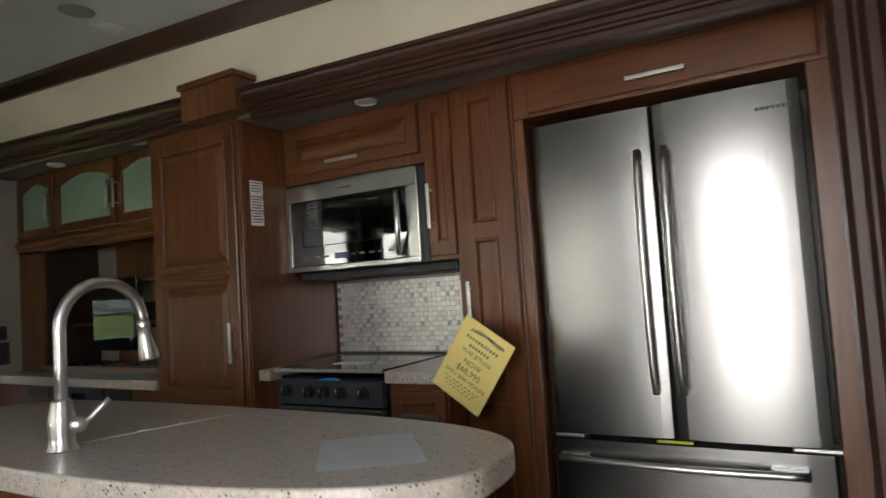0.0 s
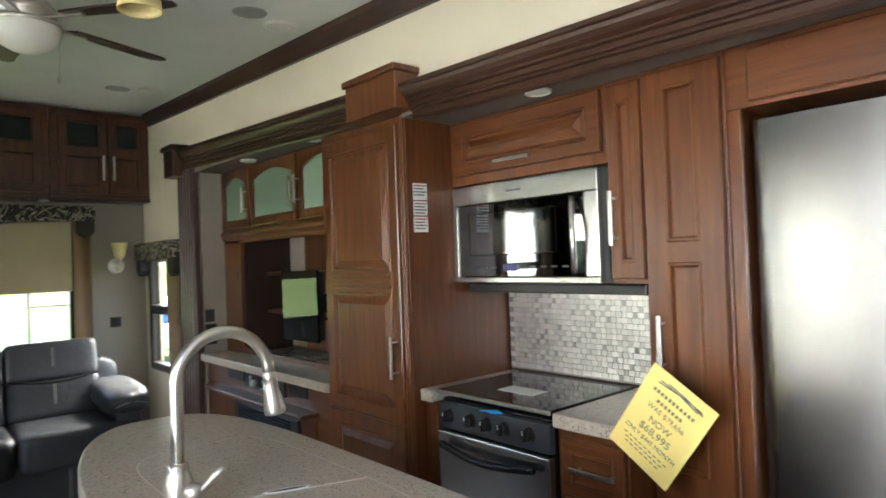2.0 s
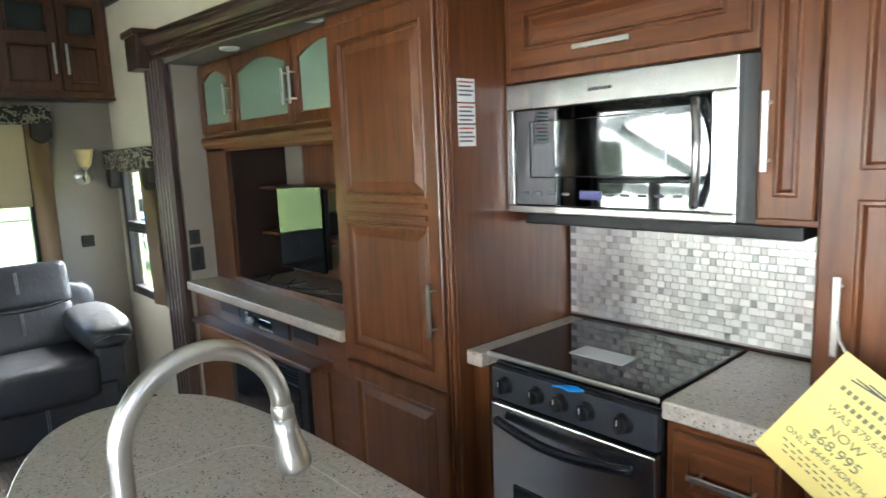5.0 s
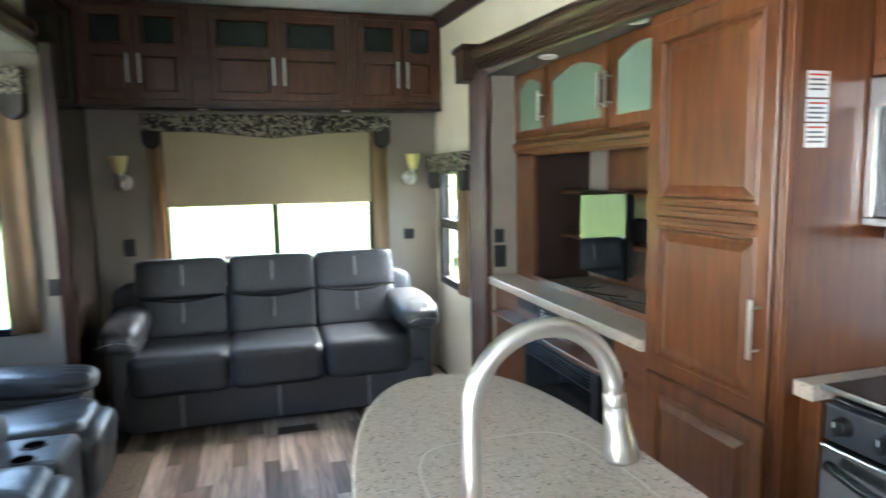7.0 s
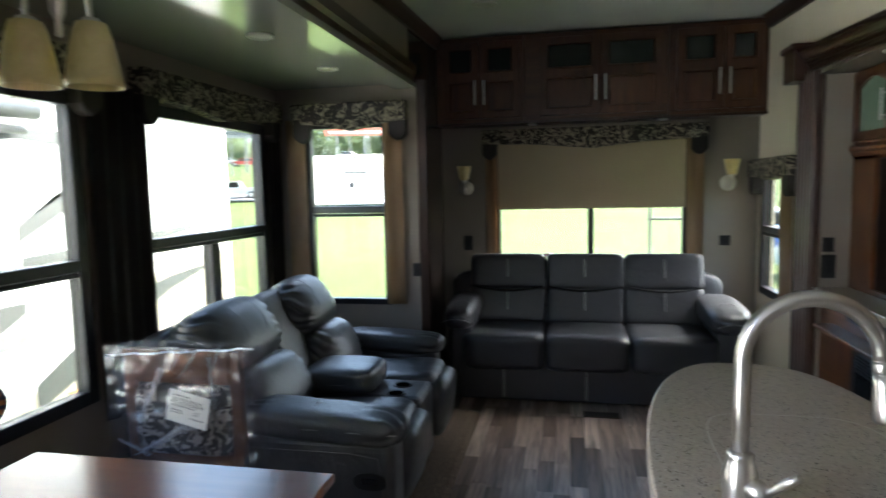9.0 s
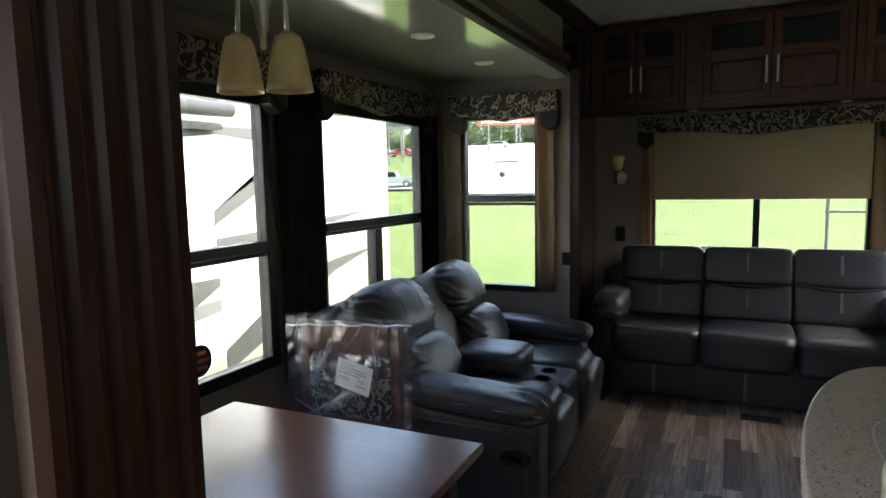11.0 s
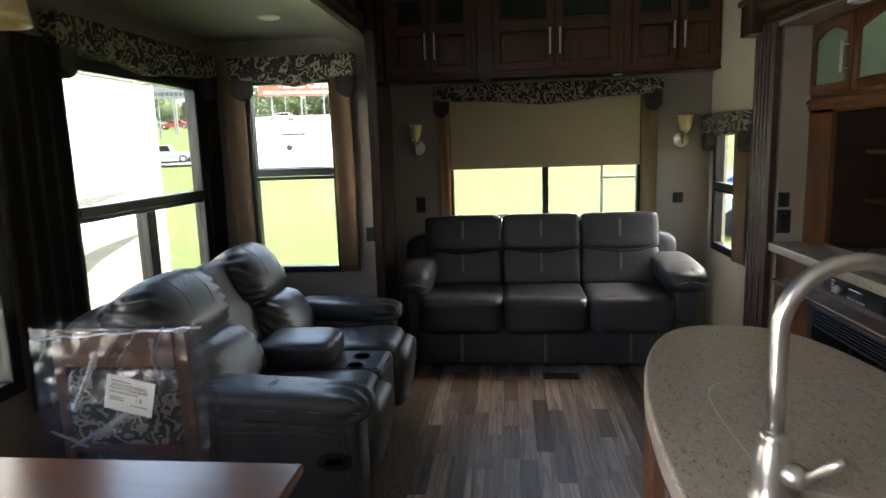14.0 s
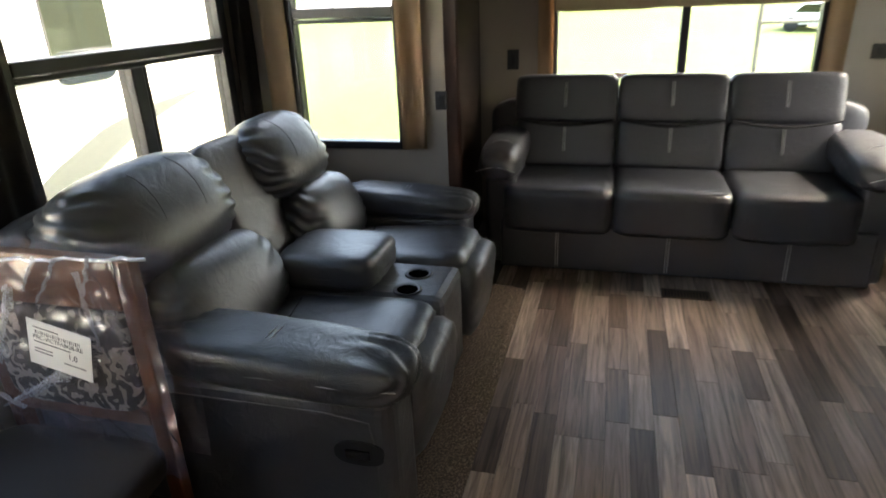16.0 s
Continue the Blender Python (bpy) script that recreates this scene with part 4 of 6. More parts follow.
# faucet
fx, fy = -1.352, 1.310
fa = thing("faucet", "brushed nickel gooseneck kitchen faucet with pull-down spray", "faucet", at=pose(fx, fy, IZ))
bm = bmesh.new()
lathe(bm, [(0, 0), (0.031, 0), (0.031, 0.005), (0.027, 0.010), (0.0255, 0.03), (0.028, 0.048), (0.0275, 0.072), (0.022, 0.090), (0.0205, 0.098), (0.022, 0.103), (0.0155, 0.110), (0, 0.110)], 28, (fx, fy, IZ))
part("base", bm, CHROME, fa, smooth=True)
dirn = Vector((-0.004, 0.205, 0)).normalized()
bm = bmesh.new()
R = 0.101
arch_z = IZ + 0.258
pts = [(fx, fy, IZ + 0.10), (fx, fy, IZ + 0.18), (fx, fy, arch_z)]
for k in range(1, 19):
    a_ = math.pi * k / 18
    p = Vector((fx, fy, arch_z)) + dirn * (R - R * math.cos(a_)) + Vector((0, 0, R * math.sin(a_)))
    pts.append(tuple(p))
tip = Vector(pts[-1])
part("spout", tube(bm, pts, 0.0132, 18), CHROME, fa, smooth=True)
bm = bmesh.new()
tube(bm, [tip + Vector((0, 0, 0.004)), tip, tip + Vector((0, 0.001, -0.010)), tip + Vector((0, 0.0015, -0.014))], [0.0138, 0.0152, 0.0152, 0.0145], 18)
part("collar", bm, CHROME, fa, smooth=True)
bm = bmesh.new()
tube(bm, [tip + Vector((0, 0.0015, -0.013)), tip + Vector((0, 0.004, -0.035)), tip + Vector((0, 0.009, -0.066)), tip + Vector((0, 0.012, -0.084)), tip + Vector((0, 0.013, -0.090))], [0.0145, 0.0165, 0.0215, 0.0240, 0.0225], 18)
part("spray_head", bm, CHROME, fa, smooth=True)
bm = bmesh.new()
lx, ly = 0.75, 0.66
tube(bm, [(fx, fy, IZ + 0.055), (fx + 0.034 * lx, fy + 0.034 * ly, IZ + 0.052), (fx + 0.046 * lx, fy + 0.046 * ly, IZ + 0.051), (fx + 0.050 * lx, fy + 0.050 * ly, IZ + 0.050)], [0.019, 0.0185, 0.015, 0.008], 16)
tube(bm, [(fx + 0.045 * lx, fy + 0.045 * ly, IZ + 0.052), (fx + 0.060 * lx, fy + 0.060 * ly, IZ + 0.066), (fx + 0.080 * lx, fy + 0.080 * ly, IZ + 0.086), (fx + 0.096 * lx, fy + 0.096 * ly, IZ + 0.100)], [0.0065, 0.006, 0.008, 0.0065], 12)
part("lever", bm, CHROME, fa, smooth=True)

# ---- living area ----
def pillow(bm, c, h, n=4.0, rot=None, cuts=9, wrinkle=0.0, seed=0, ends="x"):
    """A stuffed cushion: a rounded box of half sizes h round c, puckered towards two ends."""
    r = bmesh.ops.create_cube(bm, size=2.0)
    es = list({e for v in r["verts"] for e in v.link_edges})
    bmesh.ops.subdivide_edges(bm, edges=es, cuts=cuts, use_grid_fill=True)
    vs = bm.verts[:]
    m = (rot or Matrix.Identity(3))
    ax = "xyz".index(ends)
    for v in vs:
        p = v.co.copy()
        k = (abs(p.x) ** n + abs(p.y) ** n + abs(p.z) ** n) ** (1 / n)
        p = p / k
        q = Vector((p.x * h[0], p.y * h[1], p.z * h[2]))
        if wrinkle:
            e = min(1.0, max(0.0, (abs(p[ax]) - 0.5) / 0.3))
            w1 = math.sin(120 * (q.x + q.y + q.z) - 120 * q[ax] + 5 * noise.noise(q * 8 + Vector((seed, 0, 0))))
            q += p.normalized() * wrinkle * (e * w1 + 0.35 * noise.noise(q * 11 + Vector((0, seed, 0))))
        v.co = m @ q + Vector(c)
    return bm


def seam(parent, pts, r=0.0022, mat=None, name="stitching"):
    bm = bmesh.new()
    tube(bm, pts, r, 6)
    return part(name, bm, mat or STITCH, parent)


STITCH = material("grey_stitching", (0.35, 0.35, 0.36), 0.6)
STITCH_D = material("dark_stitching", (0.09, 0.09, 0.095), 0.6)

# sofa
SY0, SY1 = 0.305, 1.98
so = thing("sofa", "black leather three-seat sofa with grey contrast stitching", "sofa", at=pose(-4.85, 1.15, 0))
boxpart("base", (-5.12, -4.47, 0.30, 2.07, 0.02, 0.30), LEATHER, so, bev=0.015)
for y in (0.60, 1.15, 1.70):
    for d in (-0.006, 0.006):
        seam(so, [(-4.4685, y + d, 0.04), (-4.4685, y + d, 0.235)], 0.0026)
cuts_y = [SY0, 0.87, 1.43, SY1]
for k in range(3):
    a, b = cuts_y[k], cuts_y[k + 1]
    mid, half = (a + b) / 2, (b - a) / 2 - 0.002
    bm = bmesh.new()
    pillow(bm, (-4.71, mid + (0.01 if k == 0 else 0), 0.355), (0.285, half + 0.005, 0.125), 9, None, 9, 0.003, k, "y")
    part("seat_cushion", bm, LEATHER, so, smooth=True)
    rot = Matrix.Rotation(radians(-13), 3, "Y")
    for lo, hi, dx in ((0.46, 0.715, 0.0), (0.705, 0.95, -0.045)):
        bm = bmesh.new()
        pillow(bm, (-4.99 + dx, mid, (lo + hi) / 2), (0.085, half, (hi - lo) / 2 + 0.010), 10.0, rot, 9, 0.002, 3 + k, "y")
        bk = part("back_cushion", bm, LEATHER, so, smooth=True)
        for d in (-0.005, 0.005):
            x0 = -4.905 + dx
            seam(bk, [(x0 + 0.012, mid + d, lo + 0.02), (x0 + 0.004, mid + d, (lo + hi) / 2), (x0 - 0.022, mid + d, hi - 0.02)], 0.0026)
    # black tube that paints the shade in the back cushion's curved fold
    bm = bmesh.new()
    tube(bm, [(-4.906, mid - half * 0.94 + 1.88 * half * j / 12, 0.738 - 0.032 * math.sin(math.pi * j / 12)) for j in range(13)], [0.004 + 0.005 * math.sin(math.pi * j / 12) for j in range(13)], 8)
    part("crease_shade", bm, GAP, so)
bm = bmesh.new()
pillow(bm, (-5.08, 1.135, 0.62), (0.10, 0.98, 0.22), 7, None, 11)
part("back_frame", bm, LEATHER, so, smooth=True)
for y0, y1, s in ((0.175, 0.405, -1), (1.90, 2.185, 1)):
    mid = (y0 + y1) / 2
    bm = bmesh.new()
    box(bm, -5.1, -4.50, mid - 0.075, mid + 0.085, 0.03, 0.56, bev=0.03, seg=3)
    arm = part("arm", bm, LEATHER, so)
    bm = bmesh.new()
    pillow(bm, (-4.72, mid, 0.595), (0.34, (y1 - y0) / 2, 0.085), 3.2, Matrix.Rotation(radians(4), 3, "Y"), 10, 0.005, 9 + s, "x")
    part("arm_pad", bm, LEATHER, arm, smooth=True)
    seam(arm, [(-4.60, mid - 0.10 + 0.2 * j / 8, 0.60 + 0.085 * math.sin(math.pi * (0.12 + 0.76 * j / 8))) for j in range(9)], 0.002)
    seam(arm, [(-4.385 + 0.012 * abs(j - 4) / 4, mid - 0.1 + 0.025 * j, 0.57 + 0.02 * math.sin(math.pi * j / 8)) for j in range(9)], 0.002)

# matte black for flat discs that paint the dark inside of the cup holders
WELL_SHADE = material("cup_holder_shade", (0.002, 0.002, 0.002), 1.0, spec=0.0)

# loveseat with console, backing on to the windows
lv = thing("reclining_loveseat", "black leather reclining loveseat with a cup holder console", "loveseat", at=pose(-3.25, -0.2, 0.03))
bm = bmesh.new()
box(bm, -4.04, -2.53, -0.74, 0.27, 0.05, 0.36, bev=0.03, seg=3)
part("base", bm, LEATHER, lv)
lean = Matrix.Rotation(radians(20), 3, "X")
bm = bmesh.new()
pillow(bm, (-3.24, -0.56, 0.60), (0.78, 0.10, 0.32), 7, lean, 11)
part("back_frame", bm, LEATHER, lv, smooth=True)
for k, (a, b, pa, pc) in enumerate(((-3.13, -2.70, -3.15, -2.50), (-3.83, -3.42, -3.86, -3.34))):
    mid, half = (a + b) / 2, (b - a) / 2
    pm, ph = (pa + pc) / 2, (pc - pa) / 2
    bm = bmesh.new()
    pillow(bm, (mid, 0.06, 0.405), (half, 0.29, 0.085), 5, Matrix.Rotation(radians(3), 3, "X"), 10, 0.004, 20 + k, "y")
    part("seat_cushion", bm, LEATHER, lv, smooth=True)
    bm = bmesh.new()
    pillow(bm, (mid, 0.315, 0.30), (half * 0.98, 0.085, 0.165), 4, Matrix.Rotation(radians(-8), 3, "X"), 9, 0.004, 25 + k, "x")
    part("leg_rest", bm, LEATHER, lv, smooth=True)
    bm = bmesh.new()
    pillow(bm, (pm - 0.02, -0.30, 0.565), (ph - 0.02, 0.125, 0.165), 2.9, Matrix.Rotation(radians(28), 3, "X"), 36, 0.0055, 30 + k, "x")
    part("lumbar_pillow", bm, LEATHER, lv, smooth=True)
    bm = bmesh.new()
    pillow(bm, (pm, -0.475, 0.808), (ph, 0.15, 0.175), 2.9, Matrix.Rotation(radians(34), 3, "X"), 36, 0.0055, 40 + k, "x")
    hp = part("head_pillow", bm, LEATHER, lv, smooth=True)
    for d in (-0.10, 0.08):
        seam(hp, [(pm + d, -0.475 + 0.156 * math.cos(q), 0.808 + 0.178 * math.sin(q)) for q in [radians(-10 + 15 * j) for j in range(10)]], 0.0014, STITCH_D)
    # black line painting the shade in the fold at the seat's back
    seam(lv, [(mid - half * 0.6, -0.12 + 0.0, 0.482), (mid, -0.09, 0.492), (mid + half * 0.6, -0.12, 0.482)], 0.003, GAP, "crease_shade")
bm = bmesh.new()
pillow(bm, (-3.275, -0.43, 0.70), (0.165, 0.06, 0.27), 6, Matrix.Rotation(radians(24), 3, "X"), 10, 0.002, 60, "x")
part("centre_back", bm, LEATHER, lv, smooth=True)
seam(lv, [(-3.42, -0.41, 0.735), (-3.275, -0.385, 0.735), (-3.13, -0.41, 0.735)], 0.002, STITCH_D)
con = boxpart("console", (-3.425, -3.125, -0.25, 0.34, 0.10, 0.475), LEATHER, lv, "console with two cup holders", bev=0.03)
bm = bmesh.new()
pillow(bm, (-3.275, -0.08, 0.535), (0.165, 0.185, 0.065), 5, None, 9, 0.002, 3, "y")
part("armrest_lid", bm, LEATHER, con, smooth=True)
seam(con, [(-3.275 + 0.168 * math.cos(q), -0.08 + 0.19 * math.sin(q), 0.525) for q in [2 * math.pi * j / 40 for j in range(41)]], 0.0016, STITCH_D)
for x in (-3.185, -3.318):
    bm = bmesh.new()
    lathe(bm, [(0.036, 0.476), (0.047, 0.481), (0.050, 0.478), (0.050, 0.474), (0.038, 0.474)], 24, (x, 0.205, 0))
    c_ = part("cup_holder", bm, BLACK, con, smooth=True)
    bm = bmesh.new()
    lathe(bm, [(0, 0.4765), (0.037, 0.4765), (0.037, 0.474), (0, 0.474)], 24, (x, 0.205, 0))
    part("well_shade", bm, WELL_SHADE, c_)
for x0, x1, s in ((-2.735, -2.495, 1), (-4.05, -3.83, -1)):
    mid = (x0 + x1) / 2
    bm = bmesh.new()
    box(bm, mid - 0.095, mid + 0.095, -0.66, 0.375 if s > 0 else 0.26, 0.05, 0.505, bev=0.045, seg=4)
    arm = part("arm", bm, LEATHER, lv)
    yc, yh = (0.035, 0.375) if s > 0 else (-0.02, 0.31)
    bm = bmesh.new()
    pillow(bm, (mid, yc, 0.548), ((x1 - x0) / 2 + 0.005, yh, 0.062), 3.6, Matrix.Rotation(radians(-3), 3, "X"), 24, 0.007, 50 + s, "y")
    part("arm_pad", bm, LEATHER, arm, smooth=True)
    if s > 0:
        seam(arm, [(x1 + 0.003 - 0.03 * (abs(j - 6) / 6) ** 4, -0.26 + 0.65 * j / 12, 0.535 + 0.018 * math.sin(math.pi * j / 12)) for j in range(13)], 0.002)
        seam(arm, [(mid + 0.0965, -0.5, 0.455), (mid + 0.0965, 0.2, 0.455), (mid + 0.0965, 0.315, 0.44)], 0.002, STITCH_D)
        seam(arm, [(mid + 0.0965, 0.315, 0.44), (mid + 0.0965, 0.33, 0.35), (mid + 0.0965, 0.33, 0.10)], 0.002, STITCH_D)
    for d in (-0.008, 0.008):
        seam(arm, [(mid + ((x1 - x0) / 2) * math.cos(q), yc + d, 0.550 + 0.062 * math.sin(q)) for q in [radians(20 + 14 * j) for j in range(11)]], 0.0016)
bm = bmesh.new()
prism(bm, island_outline(0, 0, 0.066, 0.034, 2.6, 28), 0, 0.009)
rc = part("recliner_latch", bm, BLACK, lv, "black plastic recliner latch", at=facing(-2.5195, 0.285, 0.350, "+x"))
bm = bmesh.new()
box(bm, -0.035, 0.03, -0.012, 0.014, 0.009, 0.016, bev=0.004)
part("lever", bm, ENAMEL, rc, at=facing(-2.5195, 0.285, 0.350, "+x"))

# ---- cloth ----
DAMASK = material("damask_cloth", (0.3, 0.25, 0.18), 0.8)


def damask(m, scale, c0, c1):
    v = coords(m, (scale, scale, scale))
    d = node(m, "TexNoise", Scale=1.4, Detail=2.0)
    link(m, v, d.inputs["Vector"])
    add = node(m, "VectorMath")
    add.operation = "MULTIPLY_ADD"
    link(m, d.outputs["Color"], add.inputs[0])
    add.inputs[1].default_value = (1.5, 1.5, 1.5)
    link(m, v, add.inputs[2])
    vo = node(m, "TexVoronoi", Scale=1.0)
    link(m, add.outputs[0], vo.inputs["Vector"])
    mu = node(m, "Math")
    mu.operation = "SINE"
    sc = node(m, "Math")
    sc.operation = "MULTIPLY"
    link(m, vo.outputs[0], sc.inputs[0])
    sc.inputs[1].default_value = 16.0
    link(m, sc.outputs[0], mu.inputs[0])
    c = ramp(m, mu.outputs[0], ((0.30, c0), (0.42, c1)))
    link(m, c, bsdf(m).inputs["Base Color"])
    bump(m, noise_tex(m, coords(m), 500, 2), 0.2, 0.001)


damask(DAMASK, 14, (0.025, 0.02, 0.018), (0.30, 0.26, 0.195))
TANCLOTH = wallpaper("tan_curtain_cloth", (0.36, 0.24, 0.14))
DARKCLOTH = wallpaper("dark_brown_cloth", (0.030, 0.024, 0.022))
SHADE = wallpaper("beige_roller_cloth", (0.44, 0.36, 0.24))


def valance(axis, at, out, a0, a1, z0, z1, dip, label, drops=(1, 1)):
    """A padded pelmet with a dipped lower edge, on its own dark side drops."""
    t_ = thing("valance", label, "valance", "damask valances", at=pose(*((at, (a0 + a1) / 2, z0) if axis == "x" else ((a0 + a1) / 2, at, z0))))
    n = 24
    low = [(a0 + (a1 - a0) * k / n, z0 - dip * (1 - abs(2 * k / n - 1)) + 0.012 * math.sin(2 * math.pi * k / n) ** 2) for k in range(n + 1)]
    poly = low + [(a1, z1), (a0, z1)]
    d0, d1 = sorted((at, at + out * 0.085))

    def solid(name, pts, e0, e1, mat, label_=""):
        bm = bmesh.new()
        if axis == "x":
            a = [bm.verts.new((e0, p, q)) for p, q in pts]
            b = [bm.verts.new((e1, p, q)) for p, q in pts]
        else:
            a = [bm.verts.new((p, e0, q)) for p, q in pts]
            b = [bm.verts.new((p, e1, q)) for p, q in pts]
        bm.faces.new(a)
        bm.faces.new(list(reversed(b)))
        for k in range(len(a)):
            j = (k + 1) % len(a)
            bm.faces.new((a[j], a[k], b[k], b[j]))
        bmesh.ops.recalc_face_normals(bm, faces=bm.faces[:])
        bmesh.ops.bevel(bm, geom=[e for e in bm.edges if e.calc_face_angle(0) > 1.0], offset=0.006, segments=2, affect="EDGES")
        return part(name, bm, mat, t_, label_)

    solid("pelmet", poly, d0, d1, DAMASK, "black and cream damask pelmet")
    m0, m1 = sorted((at + out * 0.002, at + out * 0.075))
    for w, s, e in ((drops[0], a0 + 0.004, a0 + 0.115), (drops[1], a1 - 0.115, a1 - 0.004)):
        if w:
            solid("side_drop", [(s, z0 - 0.08), (s + 0.02, z0 - 0.105), ((s + e) / 2, z0 - 0.125), (e - 0.02, z0 - 0.105), (e, z0 - 0.08), (e, z0 + 0.03), (s, z0 + 0.03)], m0, m1, DARKCLOTH, "dark cloth side drop")
    return t_


def drape(axis, at, out, a0, a1, z0, z1, mat, label, folds=3):
    """A hanging strip of cloth with soft folds."""
    bm = bmesh.new()
    n, rows = 8 * folds, 6
    g = []
    for i in range(rows + 1):
        z = z0 + (z1 - z0) * i / rows
        line = []
        for k in range(n + 1):
            s = a0 + (a1 - a0) * k / n
            o = at + out * (0.025 + 0.010 * math.sin(2 * math.pi * folds * k / n + 0.3 * i))
            line.append(bm.verts.new((o, s, z) if axis == "x" else (s, o, z)))
        g.append(line)
    for a, b in zip(g, g[1:]):
        for k in range(n):
            bm.faces.new((a[k], a[k + 1], b[k + 1], b[k]))
    bmesh.ops.solidify(bm, geom=bm.faces[:], thickness=0.004)
    panel = tagged(part("curtain_panel", bm, mat, smooth=True), label, "curtain")
    for nm, z, h in (("hem", z0, 0.022), ("heading", z1 - 0.03, 0.03)):
        bm = bmesh.new()
        front = [at + out * (0.0275 + 0.010 * math.sin(2 * math.pi * folds * k / n + (0 if nm == "hem" else 0.3 * rows))) for k in range(n + 1)]
        lo_, hi_ = [], []
        for k, o in enumerate(front):
            s = a0 + (a1 - a0) * k / n
            lo_.append(bm.verts.new((o, s, z) if axis == "x" else (s, o, z)))
            hi_.append(bm.verts.new((o, s, z + h) if axis == "x" else (s, o, z + h)))
        for k in range(n):
            bm.faces.new((lo_[k], lo_[k + 1], hi_[k + 1], hi_[k]))
        bmesh.ops.solidify(bm, geom=bm.faces[:], thickness=0.009)
        part(nm, bm, mat, panel, smooth=True)
    return panel


valance("x", XB, 1, 0.375, 2.03, 1.80, 1.905, 0.052, "black and cream damask valance above the wide window")
valance("y", YR, -1, -5.20, -4.37, 1.50, 1.625, 0.02, "black and cream damask valance above the narrow window")
valance("x", XS, 1, -0.69, 0.058, 1.893, 2.015, 0.052, "black and cream damask valance above the tall window")
valance("y", YS, 1, -4.06, -2.74, 1.90, 2.02, 0.05, "black and cream damask valance above the picture window")
valance("y", YS, 1, -2.50, -1.25, 1.90, 2.02, 0.05, "black and cream damask valance beside the dining table")
drape("x", XB, 1, 1.887, 2.005, 0.60, 1.82, TANCLOTH, "tan curtain strip beside the wide window", 1)
drape("x", XB, 1, 0.40, 0.49, 0.60, 1.82, TANCLOTH, "tan curtain strip beside the wide window", 1)
drape("y", YR, -1, -4.64, -4.41, 0.68, 1.52, TANCLOTH, "tan curtain strip beside the narrow window", 1)
drape("x", XS, 1, -0.10, 0.02, 0.74, 1.92, TANCLOTH, "tan curtain strip beside the tall window", 1)
drape("x", XS, 1, -0.75, -0.62, 0.70, 1.92, TANCLOTH, "brown curtain strip beside the tall window", 1)
drape("y", YS, 1, -4.12, -3.95, 0.60, 1.92, DARKCLOTH, "dark brown curtain strip beside the picture window", 2)
drape("y", YS, 1, -2.79, -2.45, 0.55, 1.92, DARKCLOTH, "dark brown curtain between the two picture windows", 4)
drape("y", YS, 1, -1.35, -1.15, 0.55, 1.92, DARKCLOTH, "dark brown curtain beside the dining window", 3)

# roller shade
rs = thing("roller_shade", "beige roller shade drawn half way down", "window shade", at=pose(XB + 0.03, 1.2, 1.3))
bm = bmesh.new()
box(bm, XB + 0.022, XB + 0.026, 0.495, 1.882, 1.30, 1.84)
part("cloth", bm, SHADE, rs)
bm = bmesh.new()
tube(bm, [(XB + 0.025, 0.495, 1.30), (XB + 0.025, 1.882, 1.30)], 0.007, 8)
part("bottom_bar", bm, SHADE, rs)
t = thing("exit_label", "small white exit sticker on the window", "label", at=pose(XB + 0.02, 0.9, 0.93))
boxpart("sticker", (XB - 0.010, XB - 0.006, 0.835, 0.915, 0.915, 0.945), PAPER, t, bev=0)
lettering("EXIT", 0.028, facing(XB - 0.0055, 0.875, 0.930, "+x"), RED, t)

# overhead cabinets behind the sofa
CX = -5.04
GREYGLASS = material("smoked_cabinet_glass", (0.02, 0.026, 0.024), 0.12)
for k, (y0, y1, pair) in enumerate(((YL + 0.002, 0.712, (0.384,)), (0.714, 1.731, (1.26,)), (1.733, YR - 0.002, (2.095,)))):
    t = thing("overhead_cabinet", "cherry-stained overhead cabinet with glass-topped doors, shade put into its colour", "cabinet", "overhead cabinets", at=pose(-5.14, (y0 + y1) / 2, 1.955))
    boxpart("body", (XB + 0.001, CX - 0.022, y0, y1, 1.955, ceil_z(CX) - 0.008), OVERHEAD, t)
    mid = pair[0]
    for a, b, hx in ((max(y0 + 0.05, mid - 0.43), mid - 0.004, -1), (mid + 0.004, min(y1 - 0.03, mid + 0.43), 1)):
        w = b - a
        d = add_door(t, a, b, 1.985, 2.545, CX - 0.022, [(0.045, 0.27), (0.33, 0.515)], way="+x", mat=OVERHEAD, stile=0.045, raised=False)
        d.matrix_basis = facing(CX - 0.022, a, 1.985, "+x")
        bar_handle(d, facing(CX - 0.002, b - 0.03 if hx < 0 else a + 0.03, 2.17, "+x"), 0.18, True)
        bm = bmesh.new()
        box(bm, CX - 0.010, CX - 0.0075, a + 0.062, b - 0.062, 2.332, 2.484)
        part("pane", bm, GREYGLASS, d, "smoked glass inset")
bm = bmesh.new()
box(bm, XB + 0.001, CX - 0.004, YL + 0.002, YR - 0.002, 1.935, 1.954, bev=0.003)
tagged(part("trim_light_rail", bm, DARKWOOD_Y), "dark light rail under the overhead cabinets", "trim", kind="structure")

LAMPWHITE = material("white_lamp_plastic", (0.75, 0.75, 0.72), 0.4)


